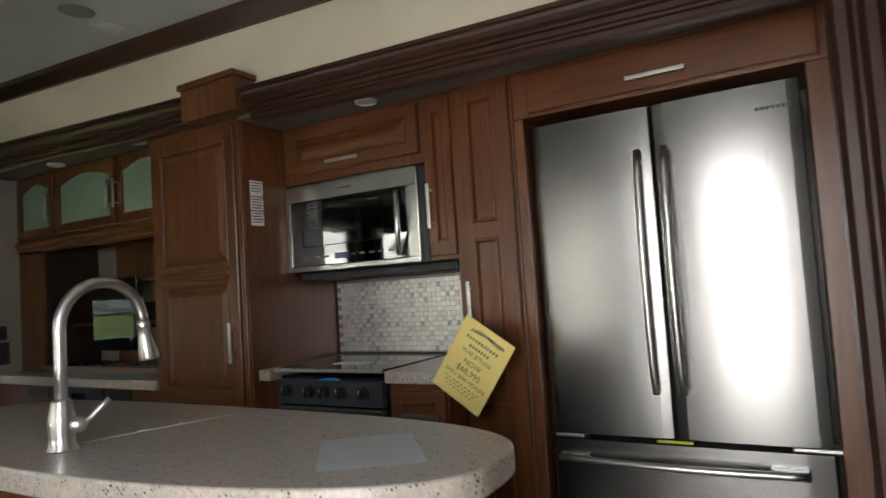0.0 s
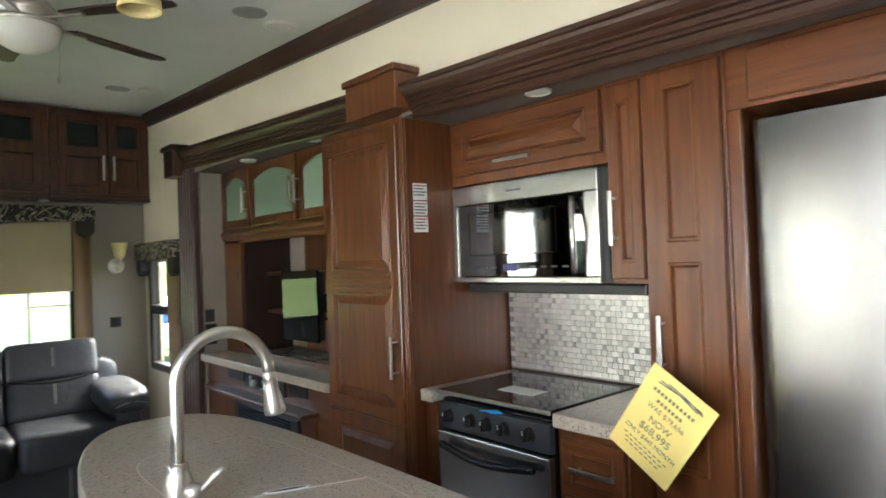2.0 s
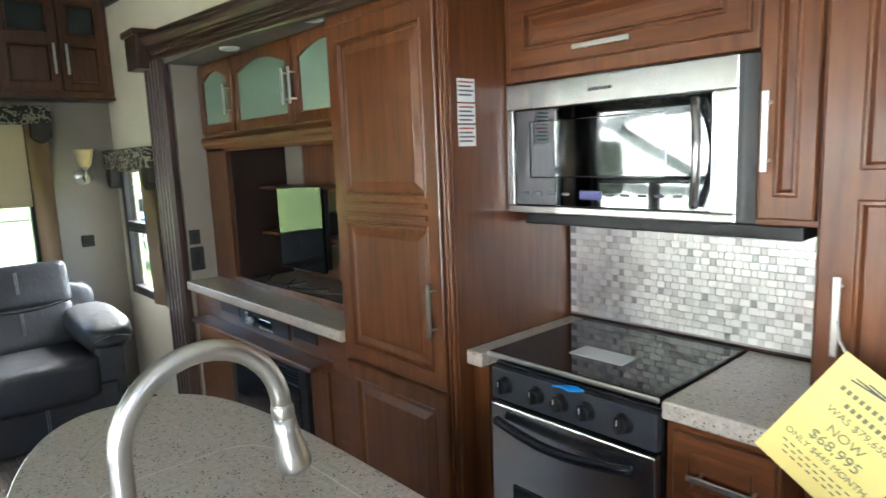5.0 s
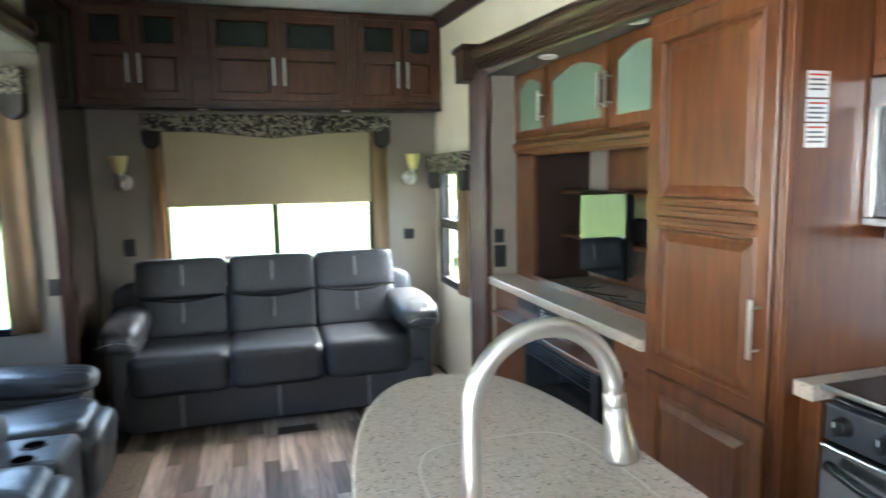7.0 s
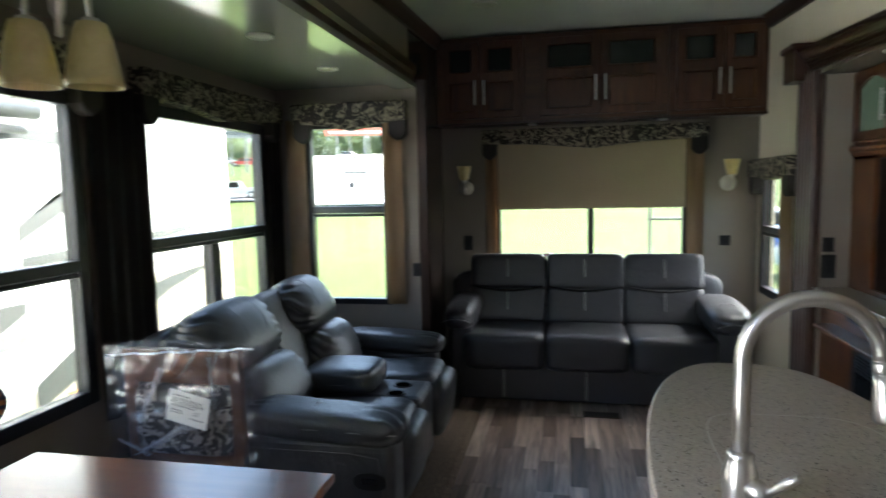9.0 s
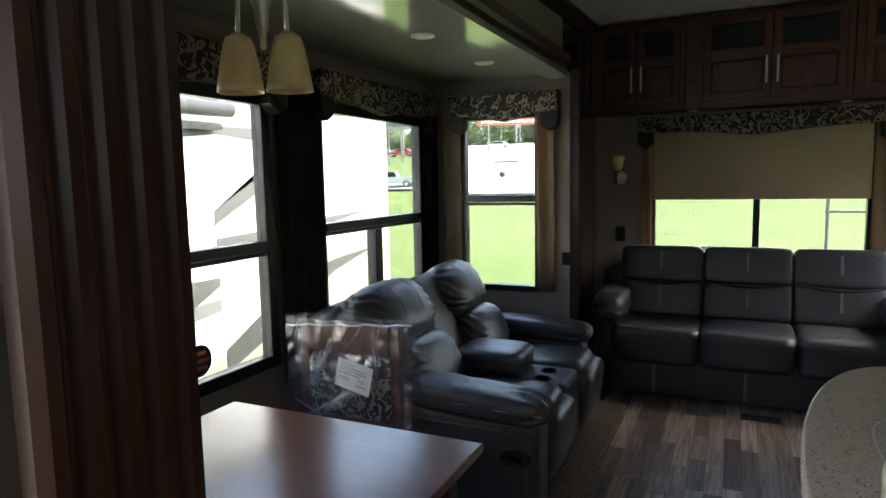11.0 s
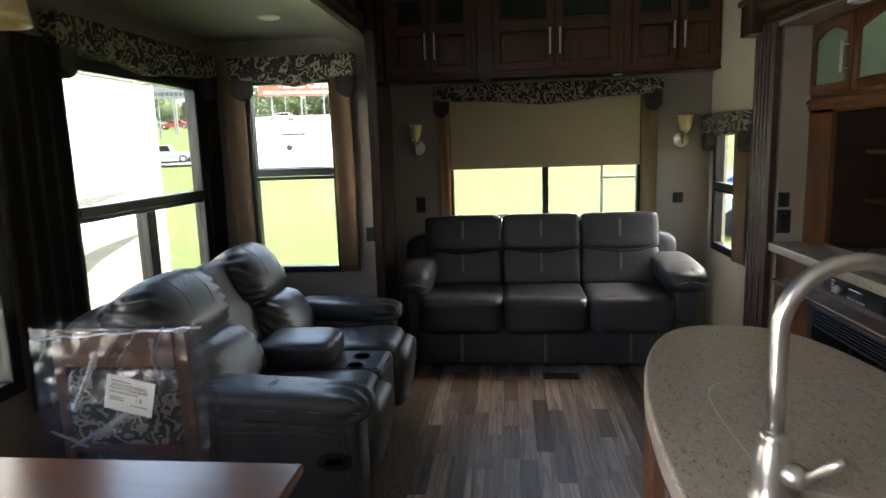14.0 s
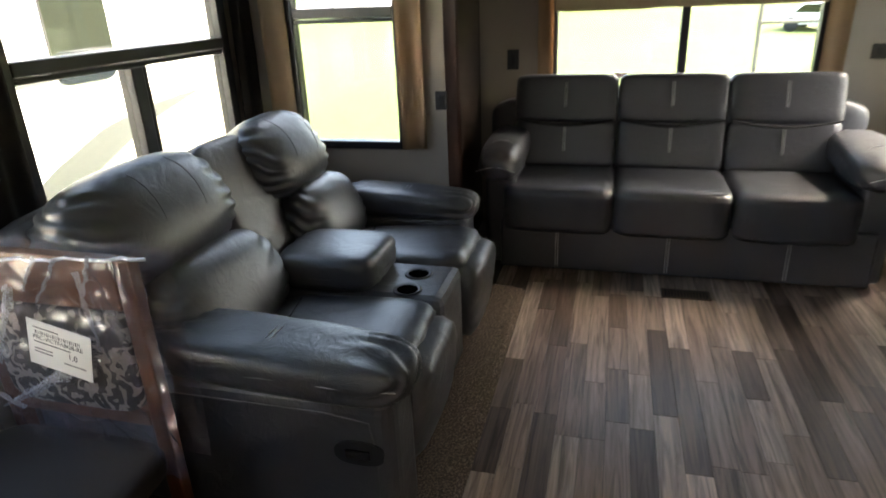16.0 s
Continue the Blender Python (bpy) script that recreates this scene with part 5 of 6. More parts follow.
def puck(x, y, z, r, label, tilt=0.0, group="round ceiling lights"):
    t_ = thing("ceiling_light", label, "ceiling light", group, at=pose(x, y, z, 0, tilt, 0))
    m = pose(x, y, z, 0, tilt, 0)
    bm = bmesh.new()
    lathe(bm, [(r * 0.78, -0.006), (r * 0.85, -0.012), (r * 0.97, -0.009), (r, -0.001), (r * 0.78, -0.001)], 28)
    part("bezel", bm, LAMPWHITE, t_, smooth=True, at=m)
    bm = bmesh.new()
    lathe(bm, [(0, -0.010), (r * 0.5, -0.009), (r * 0.79, -0.005), (r * 0.79, -0.001), (0, -0.001)], 28)
    part("lens", bm, LAMPWHITE, t_, smooth=True, at=m)
    return t_


for y in (0.77, 1.70):
    puck(-5.09, y, 1.935, 0.035, "small white round light under the overhead cabinets", group="lights under the cabinets")
for x, y, z in ((-3.45, 2.44, 2.035), (-2.72, 2.44, 2.035), (-1.37, 2.50, 1.972)):
    puck(x, y, z, 0.045, "small white round light in the soffit", group="soffit lights")
for x, y in ((-3.53, -0.22), (-2.78, -0.22)):
    puck(x, y, ZS, 0.055, "flush round light in the recess ceiling", group="recess ceiling lights")
for x, y in ((-4.15, 2.14), (-2.55, 2.20), (-4.10, 0.55)):
    puck(x, y, ceil_z(x), 0.075, "flush white round ceiling light", 2.6)


def speaker(x, y):
    z = ceil_z(x)
    m = pose(x, y, z, 0, 2.6, 0)
    t_ = thing("ceiling_speaker", "grey round speaker grille in the ceiling", "speaker", "ceiling speakers", at=m)
    bm = bmesh.new()
    lathe(bm, [(0, -0.004), (0.06, -0.005), (0.068, -0.004), (0.07, -0.001), (0, -0.001)], 28)
    part("grille", bm, material("grey_mesh", (0.35, 0.36, 0.35), 0.7), t_, smooth=True, at=m)


speaker(-4.25, 1.97)
speaker(-2.48, 2.02)


# wall sconces
AMBER = material("alabaster_glass", (0.68, 0.56, 0.24), 0.35)
_v = coords(AMBER)
link(AMBER, mix(AMBER, noise_tex(AMBER, _v, 22, 4, 0.6, 0.8), (0.55, 0.43, 0.17), (0.80, 0.70, 0.38)), bsdf(AMBER).inputs["Base Color"])
bsdf(AMBER).inputs["Subsurface Weight"].default_value = 0.25
bsdf(AMBER).inputs["Subsurface Radius"].default_value = (0.02, 0.015, 0.006)


def glass_shade(bm, c, r0, r1, h, n=24):
    """A bell of glass with thickness, narrow at z 0 and open at height h (negative h opens down)."""
    prof = []
    for k in range(9):
        u = k / 8
        prof.append((r0 + (r1 - r0) * (u ** 0.7), h * u))
    inner = [(max(r - 0.004, 0.001), z) for r, z in reversed(prof)]
    lathe(bm, [(0.0, 0.0)] + prof + inner, n, c)
    bmesh.ops.recalc_face_normals(bm, faces=bm.faces[:])


def sconce(y, z):
    t_ = thing("wall_sconce", "nickel wall sconce with an amber alabaster glass shade", "wall lamp", "wall sconces", at=pose(XB, y, z))
    bm = bmesh.new()
    lathe(bm, [(0, 0.016), (0.02, 0.016), (0.026, 0.010), (0.045, 0.008), (0.055, 0.003), (0.057, 0), (0, 0)], 24)
    part("backplate", bm, CHROME, t_, smooth=True, at=facing(XB, y, z - 0.01, "+x"))
    bm = bmesh.new()
    tube(bm, [(XB + 0.01, y, z - 0.01), (XB + 0.05, y, z - 0.045), (XB + 0.09, y, z - 0.035), (XB + 0.10, y, z + 0.0), (XB + 0.10, y, z + 0.045)], 0.007, 10)
    tube(bm, [(XB + 0.10, y, z + 0.03), (XB + 0.10, y, z + 0.05)], [0.012, 0.024], 12)
    part("arm", bm, CHROME, t_, smooth=True)
    bm = bmesh.new()
    glass_shade(bm, (XB + 0.10, y, z + 0.05), 0.028, 0.056, 0.11)
    part("shade", bm, AMBER, t_, "amber alabaster glass shade", smooth=True)


sconce(0.24, 1.475)
sconce(2.18, 1.475)


# switches and sockets
def plate(name, m, w, h, label, cat, kind_):
    t_ = thing(name, label, cat, at=m)
    bm = bmesh.new()
    box(bm, -w / 2, w / 2, -h / 2, h / 2, 0, 0.007, bev=0.003)
    part("plate", bm, BLACK, t_, at=m)
    bm = bmesh.new()
    box(bm, -w * 0.2, w * 0.2, -h * 0.3, h * 0.3, 0.006, 0.011, bev=0.002)
    part(kind_, bm, GAP, t_, at=m)


plate("wall_switch", facing(XB, 2.166, 1.043, "+x"), 0.075, 0.075, "black square wall switch beside the window", "switch", "rocker")
plate("wall_socket", facing(XB, 0.25, 1.03, "+x"), 0.07, 0.115, "black wall socket beside the window", "socket", "socket_face")
plate("wall_socket", facing(XS, 0.09, 0.958, "+x"), 0.055, 0.085, "black wall socket beside the tall window", "socket", "socket_face")
plate("wall_switch", facing(-4.06, 2.425, 1.12, "+x"), 0.06, 0.08, "black wall switch above the worktop", "switch", "rocker")
plate("wall_socket", facing(-4.06, 2.43, 1.0, "+x"), 0.075, 0.13, "black wall socket above the worktop", "socket", "socket_face")

# floor vent
fv = thing("floor_vent", "brown slotted floor air vent in front of the sofa", "floor vent", at=pose(-4.31, 1.237, 0))
boxpart("frame", (-4.36, -4.26, 1.125, 1.35, 0.0005, 0.006), material("brown_metal", (0.07, 0.045, 0.03), 0.45), fv, bev=0.002)
# black bars laid on the frame paint the shade in the openings
for k in range(14):
    boxpart("slot", (-4.345, -4.275, 1.142 + 0.0145 * k, 1.150 + 0.0145 * k, 0.0055, 0.0068), GAP, fv, bev=0)

# ceiling fan
FAN = (-2.62, 1.26)
fz = ceil_z(FAN[0])
fan = thing("ceiling_fan", "brushed nickel ceiling fan with dark wooden blades and white bowl", "ceiling fan", at=pose(FAN[0], FAN[1], fz))
bm = bmesh.new()
lathe(bm, [(0, 0), (0.065, 0), (0.06, -0.03), (0.03, -0.05), (0.015, -0.055), (0.015, -0.09), (0.07, -0.10), (0.095, -0.125), (0.095, -0.155), (0.06, -0.17), (0.11, -0.18), (0.112, -0.195), (0, -0.195)], 28, (FAN[0], FAN[1], fz))
part("motor", bm, CHROME, fan, smooth=True)
bm = bmesh.new()
lathe(bm, [(0.108, -0.195), (0.105, -0.225), (0.085, -0.255), (0.05, -0.275), (0, -0.282)], 28, (FAN[0], FAN[1], fz))
part("light_bowl", bm, LAMPWHITE, fan, "white glass light bowl", smooth=True)
for k in range(5):
    a = radians(40 + 72 * k)
    m = pose(FAN[0], FAN[1], fz - 0.16, 0, 0, math.degrees(a)) @ pose(0, 0, 0, 12, 0, 0)
    bm = bmesh.new()
    prism(bm, [(0.16, -0.045), (0.30, -0.06), (0.50, -0.065), (0.54, -0.05), (0.555, 0), (0.54, 0.05), (0.50, 0.065), (0.30, 0.06), (0.16, 0.045)], -0.004, 0.004)
    b = part("blade", bm, DARKWOOD_X, fan, at=m)
    bm = bmesh.new()
    box(bm, 0.07, 0.22, -0.014, 0.014, -0.012, -0.004, bev=0.003)
    part("blade_iron", bm, CHROME, b, at=m)
bm = bmesh.new()
tube(bm, [(FAN[0] + 0.04, FAN[1] + 0.09, fz - 0.19), (FAN[0] + 0.04, FAN[1] + 0.09, fz - 0.36)], 0.0015, 6)
lathe(bm, [(0, 0), (0.006, -0.006), (0.007, -0.02), (0, -0.028)], 10, (FAN[0] + 0.04, FAN[1] + 0.09, fz - 0.36))
part("pull_chain", bm, CHROME, fan)

# pendant over the island
PX, PY, PZ = -1.765, 1.385, 2.10
pd = thing("pendant_lamp", "amber alabaster glass pendant lamp above the island", "pendant lamp", at=pose(PX, PY, PZ))
bm = bmesh.new()
lathe(bm, [(0, 0), (0.055, 0), (0.05, -0.02), (0.01, -0.03), (0, -0.03)], 20, (PX, PY, ceil_z(PX)))
part("canopy", bm, CHROME, pd, smooth=True)
bm = bmesh.new()
tube(bm, [(PX, PY, ceil_z(PX) - 0.02), (PX, PY, PZ + 0.17)], 0.006, 10)
lathe(bm, [(0, 0.035), (0.02, 0.03), (0.03, 0.0), (0, 0.0)], 16, (PX, PY, PZ + 0.135))
part("rod", bm, CHROME, pd, smooth=True)
bm = bmesh.new()
glass_shade(bm, (PX, PY, PZ + 0.14), 0.03, 0.055, -0.14)
part("shade", bm, AMBER, pd, "amber alabaster glass shade", smooth=True)

# chandelier above the dining table
HX, HY, HZ = -1.51, -0.045, 1.710
ch = thing("chandelier", "two-arm nickel chandelier with amber alabaster glass shades over the table", "chandelier", at=pose(HX, HY, HZ))
bm = bmesh.new()
lathe(bm, [(0, -0.035), (0.008, -0.03), (0.008, 0.0), (0.016, 0.02), (0.020, 0.09), (0.012, 0.15), (0.012, ZS - HZ - 0.16), (0.05, ZS - HZ - 0.152), (0.055, ZS - HZ - 0.14), (0, ZS - HZ - 0.14)], 20, (HX, HY, HZ + 0.14))
part("stem", bm, CHROME, ch, smooth=True)
for k in range(2):
    a = radians(113 + 180 * k)
    dx, dy = math.cos(a), math.sin(a)
    bm = bmesh.new()
    tube(bm, [(HX + dx * r_, HY + dy * r_, HZ + z_) for r_, z_ in ((0.012, 0.20), (0.028, 0.25), (0.048, 0.255), (0.061, 0.225), (0.064, 0.15))], 0.006, 10)
    lathe(bm, [(0, 0.018), (0.018, 0.015), (0.026, 0.0), (0, 0.0)], 16, (HX + dx * 0.064, HY + dy * 0.064, HZ + 0.132))
    arm = part("arm", bm, CHROME, ch, smooth=True)
    bm = bmesh.new()
    glass_shade(bm, (HX + dx * 0.064, HY + dy * 0.064, HZ + 0.137), 0.032, 0.060, -0.137)
    part("shade", bm, AMBER, arm, "amber alabaster glass shade", smooth=True)

# dining table
TABLEWOOD = wood("table_wood", (0.165, 0.059, 0.026), (0.20, 0.074, 0.032), (0.23, 0.087, 0.039), "y", 0.28, 1.0)
tb = thing("dining_table", "reddish brown wooden dining table with a polished top", "table", at=pose(-1.48, -0.1, 0.03))
boxpart("tabletop", (-1.830, -1.09, -0.525, 0.420, 0.688, 0.715), TABLEWOOD, tb, bev=0.006)
bm = bmesh.new()
box(bm, -1.77, -1.15, -0.47, 0.36, 0.625, 0.687)
part("apron", bm, DARKWOOD_Y, tb)
for x in (-1.77, -1.21):
    for y in (-0.47, 0.30):
        boxpart("leg", (x, x + 0.06, y, y + 0.06, 0.02, 0.624), DARKWOOD, tb)

# dining chair in a plastic bag
DAMASK2 = material("dark_damask_seat", (0.2, 0.17, 0.15), 0.7)
damask(DAMASK2, 12, (0.03, 0.025, 0.023), (0.34, 0.30, 0.26))
dc = thing("dining_chair", "cherry-stained dining chair with damask padding, wrapped in plastic", "chair", at=pose(-2.3, -0.47, 0.03))
CB0, CB1 = -0.70, -0.195
for y0 in (CB0, CB1 - 0.045):
    boxpart("back_leg", (-2.47, -2.435, y0, y0 + 0.045, 0.02, 0.865), CHERRY, dc)
    boxpart("front_leg", (-2.06, -2.02, y0, y0 + 0.04, 0.02, 0.30), CHERRY, dc)
boxpart("top_rail", (-2.468, -2.432, CB0 + 0.046, CB1 - 0.046, 0.735, 0.868), CHERRY_Y, dc)
boxpart("lower_rail", (-2.468, -2.432, CB0 + 0.046, CB1 - 0.046, 0.41, 0.455), CHERRY_Y, dc)
bm = bmesh.new()
pillow(bm, (-2.447, (CB0 + CB1) / 2, 0.590), (0.028, 0.205, 0.143), 7, None, 9)
part("back_pad", bm, DAMASK2, dc, "black and taupe damask back pad", smooth=True)
bm = bmesh.new()
pillow(bm, (-2.235, (CB0 + CB1) / 2, 0.325), (0.21, 0.265, 0.042), 6, None, 9)
part("seat", bm, DARKCLOTH, dc, "dark brown cloth seat", smooth=True)

PLASTIC = bpy.data.materials.new("clear_plastic_film")
PLASTIC.use_nodes = True
_nt = PLASTIC.node_tree
_nt.nodes.clear()
_o = _nt.nodes.new("ShaderNodeOutputMaterial")
_tr = _nt.nodes.new("ShaderNodeBsdfTransparent")
_tr.inputs[0].default_value = (0.92, 0.92, 0.96, 1)
_gl = _nt.nodes.new("ShaderNodeBsdfGlossy")
_gl.inputs["Roughness"].default_value = 0.10
_mx = _nt.nodes.new("ShaderNodeMixShader")
_fr = sheen(_nt, 0.13)
_nt.links.new(_fr.outputs[0], _mx.inputs[0])
_nt.links.new(_tr.outputs[0], _mx.inputs[1])
_nt.links.new(_gl.outputs[0], _mx.inputs[2])
_df = _nt.nodes.new("ShaderNodeBsdfDiffuse")
_df.inputs[0].default_value = (0.75, 0.74, 0.80, 1)
_mh = _nt.nodes.new("ShaderNodeMixShader")
_mh.inputs[0].default_value = 0.06
_nt.links.new(_mx.outputs[0], _mh.inputs[1])
_nt.links.new(_df.outputs[0], _mh.inputs[2])
_nt.links.new(_mh.outputs[0], _o.inputs[0])
_tc = _nt.nodes.new("ShaderNodeTexCoord")
_nz = _nt.nodes.new("ShaderNodeTexNoise")
_nz.inputs["Scale"].default_value = 11
_nz.inputs["Detail"].default_value = 2
_nz.inputs["Distortion"].default_value = 1.2
_bp = _nt.nodes.new("ShaderNodeBump")
_bp.inputs["Strength"].default_value = 0.5
_bp.inputs["Distance"].default_value = 0.02
_nt.links.new(_tc.outputs["Object"], _nz.inputs["Vector"])
_nt.links.new(_nz.outputs[0], _bp.inputs["Height"])
_nt.links.new(_bp.outputs[0], _gl.inputs["Normal"])


def film(x, y0, y1, z0, z1, seed, amp):
    """A crumpled sheet of film facing the table."""
    bm = bmesh.new()
    n, r_ = 64, 64
    g = []
    for i in range(r_ + 1):
        row = []
        for k in range(n + 1):
            y, z = y0 + (y1 - y0) * k / n, z0 + (z1 - z0) * i / r_
            p = Vector((y * 5 + seed, z * 5, seed))
            w = amp * (noise.noise(p) + 0.6 * abs(noise.noise(p * 2.3)) + 0.4 * noise.noise(p * 5)) + 0.6 * amp * (1 - abs(noise.noise(Vector((y * 9 + 3 * z + seed, z * 3.2, 7))))) ** 8 + 0.004 * math.sin(70 * y) * max(0, (i / r_ - 0.9) * 10)
            row.append(bm.verts.new((x + w, y, z)))
        g.append(row)
    for a, b in zip(g, g[1:]):
        for k in range(n):
            bm.faces.new((a[k], a[k + 1], b[k + 1], b[k]))
    return bm


pb = part("plastic_bag", film(-2.405, CB0 - 0.05, CB1 + 0.075, 0.30, 0.885, 3, 0.030), PLASTIC, dc, "crumpled clear plastic wrapping", smooth=True)
pb2 = part("plastic_bag", film(-2.49, CB0 - 0.05, CB1 + 0.075, 0.30, 0.885, 8, 0.012), PLASTIC, dc, "crumpled clear plastic wrapping", smooth=True)
for o in (pb, pb2):
    o.visible_shadow = False
bm = bmesh.new()
pts = [(-2.405 + 0.006 * math.sin(9 * k), CB0 - 0.05 + (CB1 - CB0 + 0.125) * k / 20, 0.845 + 0.0022 * k + 0.003 * math.sin(5 * k)) for k in range(21)]
tube(bm, pts, 0.004, 6)
part("bag_hem", bm, material("white_film_hem", (0.75, 0.75, 0.80), 0.25), dc)
# highlights along the wrapping's folds, painted as milky white strips
FOLD_GLINT = bpy.data.materials.new("milky_fold_glint")
FOLD_GLINT.use_nodes = True
_nt = FOLD_GLINT.node_tree
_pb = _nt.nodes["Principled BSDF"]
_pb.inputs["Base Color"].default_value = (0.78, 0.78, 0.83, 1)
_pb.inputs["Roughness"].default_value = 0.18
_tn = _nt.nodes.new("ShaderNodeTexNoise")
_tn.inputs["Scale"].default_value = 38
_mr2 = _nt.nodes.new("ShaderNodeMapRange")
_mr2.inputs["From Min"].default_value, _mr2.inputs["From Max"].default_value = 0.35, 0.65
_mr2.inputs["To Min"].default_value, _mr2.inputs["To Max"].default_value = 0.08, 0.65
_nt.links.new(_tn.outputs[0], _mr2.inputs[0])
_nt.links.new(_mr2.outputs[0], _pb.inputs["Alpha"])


def fold_glint(p0, p1, w0, w1, seed):
    """A folded strip between two points (y, z) on the wrapping, its highlight painted milky white."""
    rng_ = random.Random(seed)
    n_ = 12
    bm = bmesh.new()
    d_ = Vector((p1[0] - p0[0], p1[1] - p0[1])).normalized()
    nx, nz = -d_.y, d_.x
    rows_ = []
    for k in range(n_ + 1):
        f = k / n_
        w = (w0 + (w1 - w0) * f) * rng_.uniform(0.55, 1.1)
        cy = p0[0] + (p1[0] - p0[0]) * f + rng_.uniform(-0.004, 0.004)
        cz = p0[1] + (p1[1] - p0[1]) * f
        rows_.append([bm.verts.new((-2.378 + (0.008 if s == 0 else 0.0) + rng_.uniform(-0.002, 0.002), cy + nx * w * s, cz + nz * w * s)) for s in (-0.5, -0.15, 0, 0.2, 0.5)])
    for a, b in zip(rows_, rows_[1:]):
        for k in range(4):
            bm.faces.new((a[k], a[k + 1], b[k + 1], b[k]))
    o = part("fold_glint", bm, FOLD_GLINT, dc, "fold in the plastic wrapping with a painted glint", smooth=True)
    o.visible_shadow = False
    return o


fold_glint((-0.49, 0.81), (-0.60, 0.59), 0.035, 0.025, 1)
fold_glint((-0.37, 0.60), (-0.63, 0.455), 0.055, 0.008, 2)
fold_glint((-0.33, 0.89), (-0.42, 0.77), 0.012, 0.006, 3)
fold_glint((-0.39, 0.89), (-0.45, 0.80), 0.010, 0.006, 4)
fold_glint((-0.29, 0.86), (-0.27, 0.66), 0.022, 0.008, 5)
fold_glint((-0.24, 0.90), (-0.28, 0.80), 0.012, 0.005, 6)
fold_glint((-0.66, 0.88), (-0.70, 0.78), 0.014, 0.006, 7)
fold_glint((-0.70, 0.52), (-0.56, 0.46), 0.012, 0.02, 8)
LM = facing(-2.362, -0.375, 0.660, "+x") @ pose(0, 0, 0, 0, 0, -13)
lb = thing("shipping_label", "white shipping label stuck on the plastic wrapping", "label", at=LM)
bm = bmesh.new()
box(bm, -0.087, 0.087, -0.063, 0.063, 0, 0.001)
part("label_paper", bm, PAPER, lb, at=LM)
lettering("PRC-VICTFABGB-RE", 0.0155, LM @ Matrix.Translation((-0.004, 0.017, 0.0012)), INK, lb)
lettering("1.0", 0.022, LM @ Matrix.Translation((0.035, -0.012, 0.0012)), INK, lb)
bm = bmesh.new()
for k in range(24):
    box(bm, -0.065 + 0.0052 * k, -0.065 + 0.0052 * k + 0.0015 + 0.0015 * (k % 3 == 0), 0.026, 0.036, 0.001, 0.0014)
for w, x, y in ((0.07, -0.07, 0.044), (0.10, -0.07, 0.004), (0.05, -0.07, -0.015), (0.05, -0.07, -0.024), (0.06, 0.01, -0.034)):
    box(bm, x, x + w, y - 0.0015, y + 0.0015, 0.001, 0.0014)
tagged(part("print", bm, INK, lb, at=LM), kind="stuff")

# round sticker on the dining window
ws = thing("window_sticker", "round dark blue sticker with orange bars on the window", "sticker", at=pose(-1.985, YS - 0.016, 0.78))
bm = bmesh.new()
SM = facing(-1.985, YS - 0.0175, 0.78, "+y")
lathe(bm, [(0, 0), (0.065, 0), (0.065, 0.001), (0, 0.001)], 28)
part("disc", bm, material("dark_blue_vinyl", (0.02, 0.025, 0.05), 0.5), ws, at=SM)
ORANGE = material("orange_print", (0.55, 0.20, 0.05), 0.5)
for k, (w, z) in enumerate(((0.07, 0.03), (0.10, 0.0), (0.08, -0.03))):
    bm = bmesh.new()
    box(bm, -w / 2, w / 2, z - 0.009, z + 0.009, 0.001, 0.0018)
    part("print_bar", bm, ORANGE, ws, at=SM)

# ---- outside ----
GZ = -1.0
GRASS = material("mown_grass", (0.12, 0.20, 0.03), 0.9)
_v = coords(GRASS)
_g1 = noise_tex(GRASS, _v, 0.35, 4, 0.6)
_g2 = noise_tex(GRASS, _v, 14, 5, 0.7)
_c = ramp(GRASS, _g2, ((0.3, (0.034, 0.063, 0.006)), (0.55, (0.054, 0.090, 0.009)), (0.75, (0.078, 0.112, 0.014))))
link(GRASS, mix(GRASS, ramp(GRASS, _g1, ((0.35, (0, 0, 0)), (0.7, (1, 1, 1)))), _c, mix(GRASS, 0.5, _c, (0.10, 0.128, 0.018))), bsdf(GRASS).inputs["Base Color"])
bump(GRASS, _g2, 0.6, 0.03)


def ground_z(x):
    """The field lies level round the trailers and climbs to a low ridge behind them."""
    r = max(0.0, -x - 40)
    return GZ + 0.11 * min(r, 85) + 0.01 * max(0.0, r - 85)


bm = bmesh.new()
bmesh.ops.create_grid(bm, x_segments=180, y_segments=60, size=900)
for v in bm.verts:
    v.co.z = ground_z(v.co.x)
tagged(part("ground", bm, GRASS, smooth=True), "mown green grass field with paler stripes", "ground", kind="structure")
LOT = material("pale_gravel", (0.55, 0.53, 0.50), 0.9)
_v = coords(LOT)
link(LOT, mix(LOT, noise_tex(LOT, _v, 3, 5), (0.50, 0.49, 0.47), (0.66, 0.65, 0.62)), bsdf(LOT).inputs["Base Color"])
ASPHALT = material("grey_asphalt", (0.16, 0.16, 0.165), 0.9)
_v = coords(ASPHALT)
link(ASPHALT, mix(ASPHALT, noise_tex(ASPHALT, _v, 5, 5), (0.13, 0.13, 0.135), (0.20, 0.20, 0.205)), bsdf(ASPHALT).inputs["Base Color"])


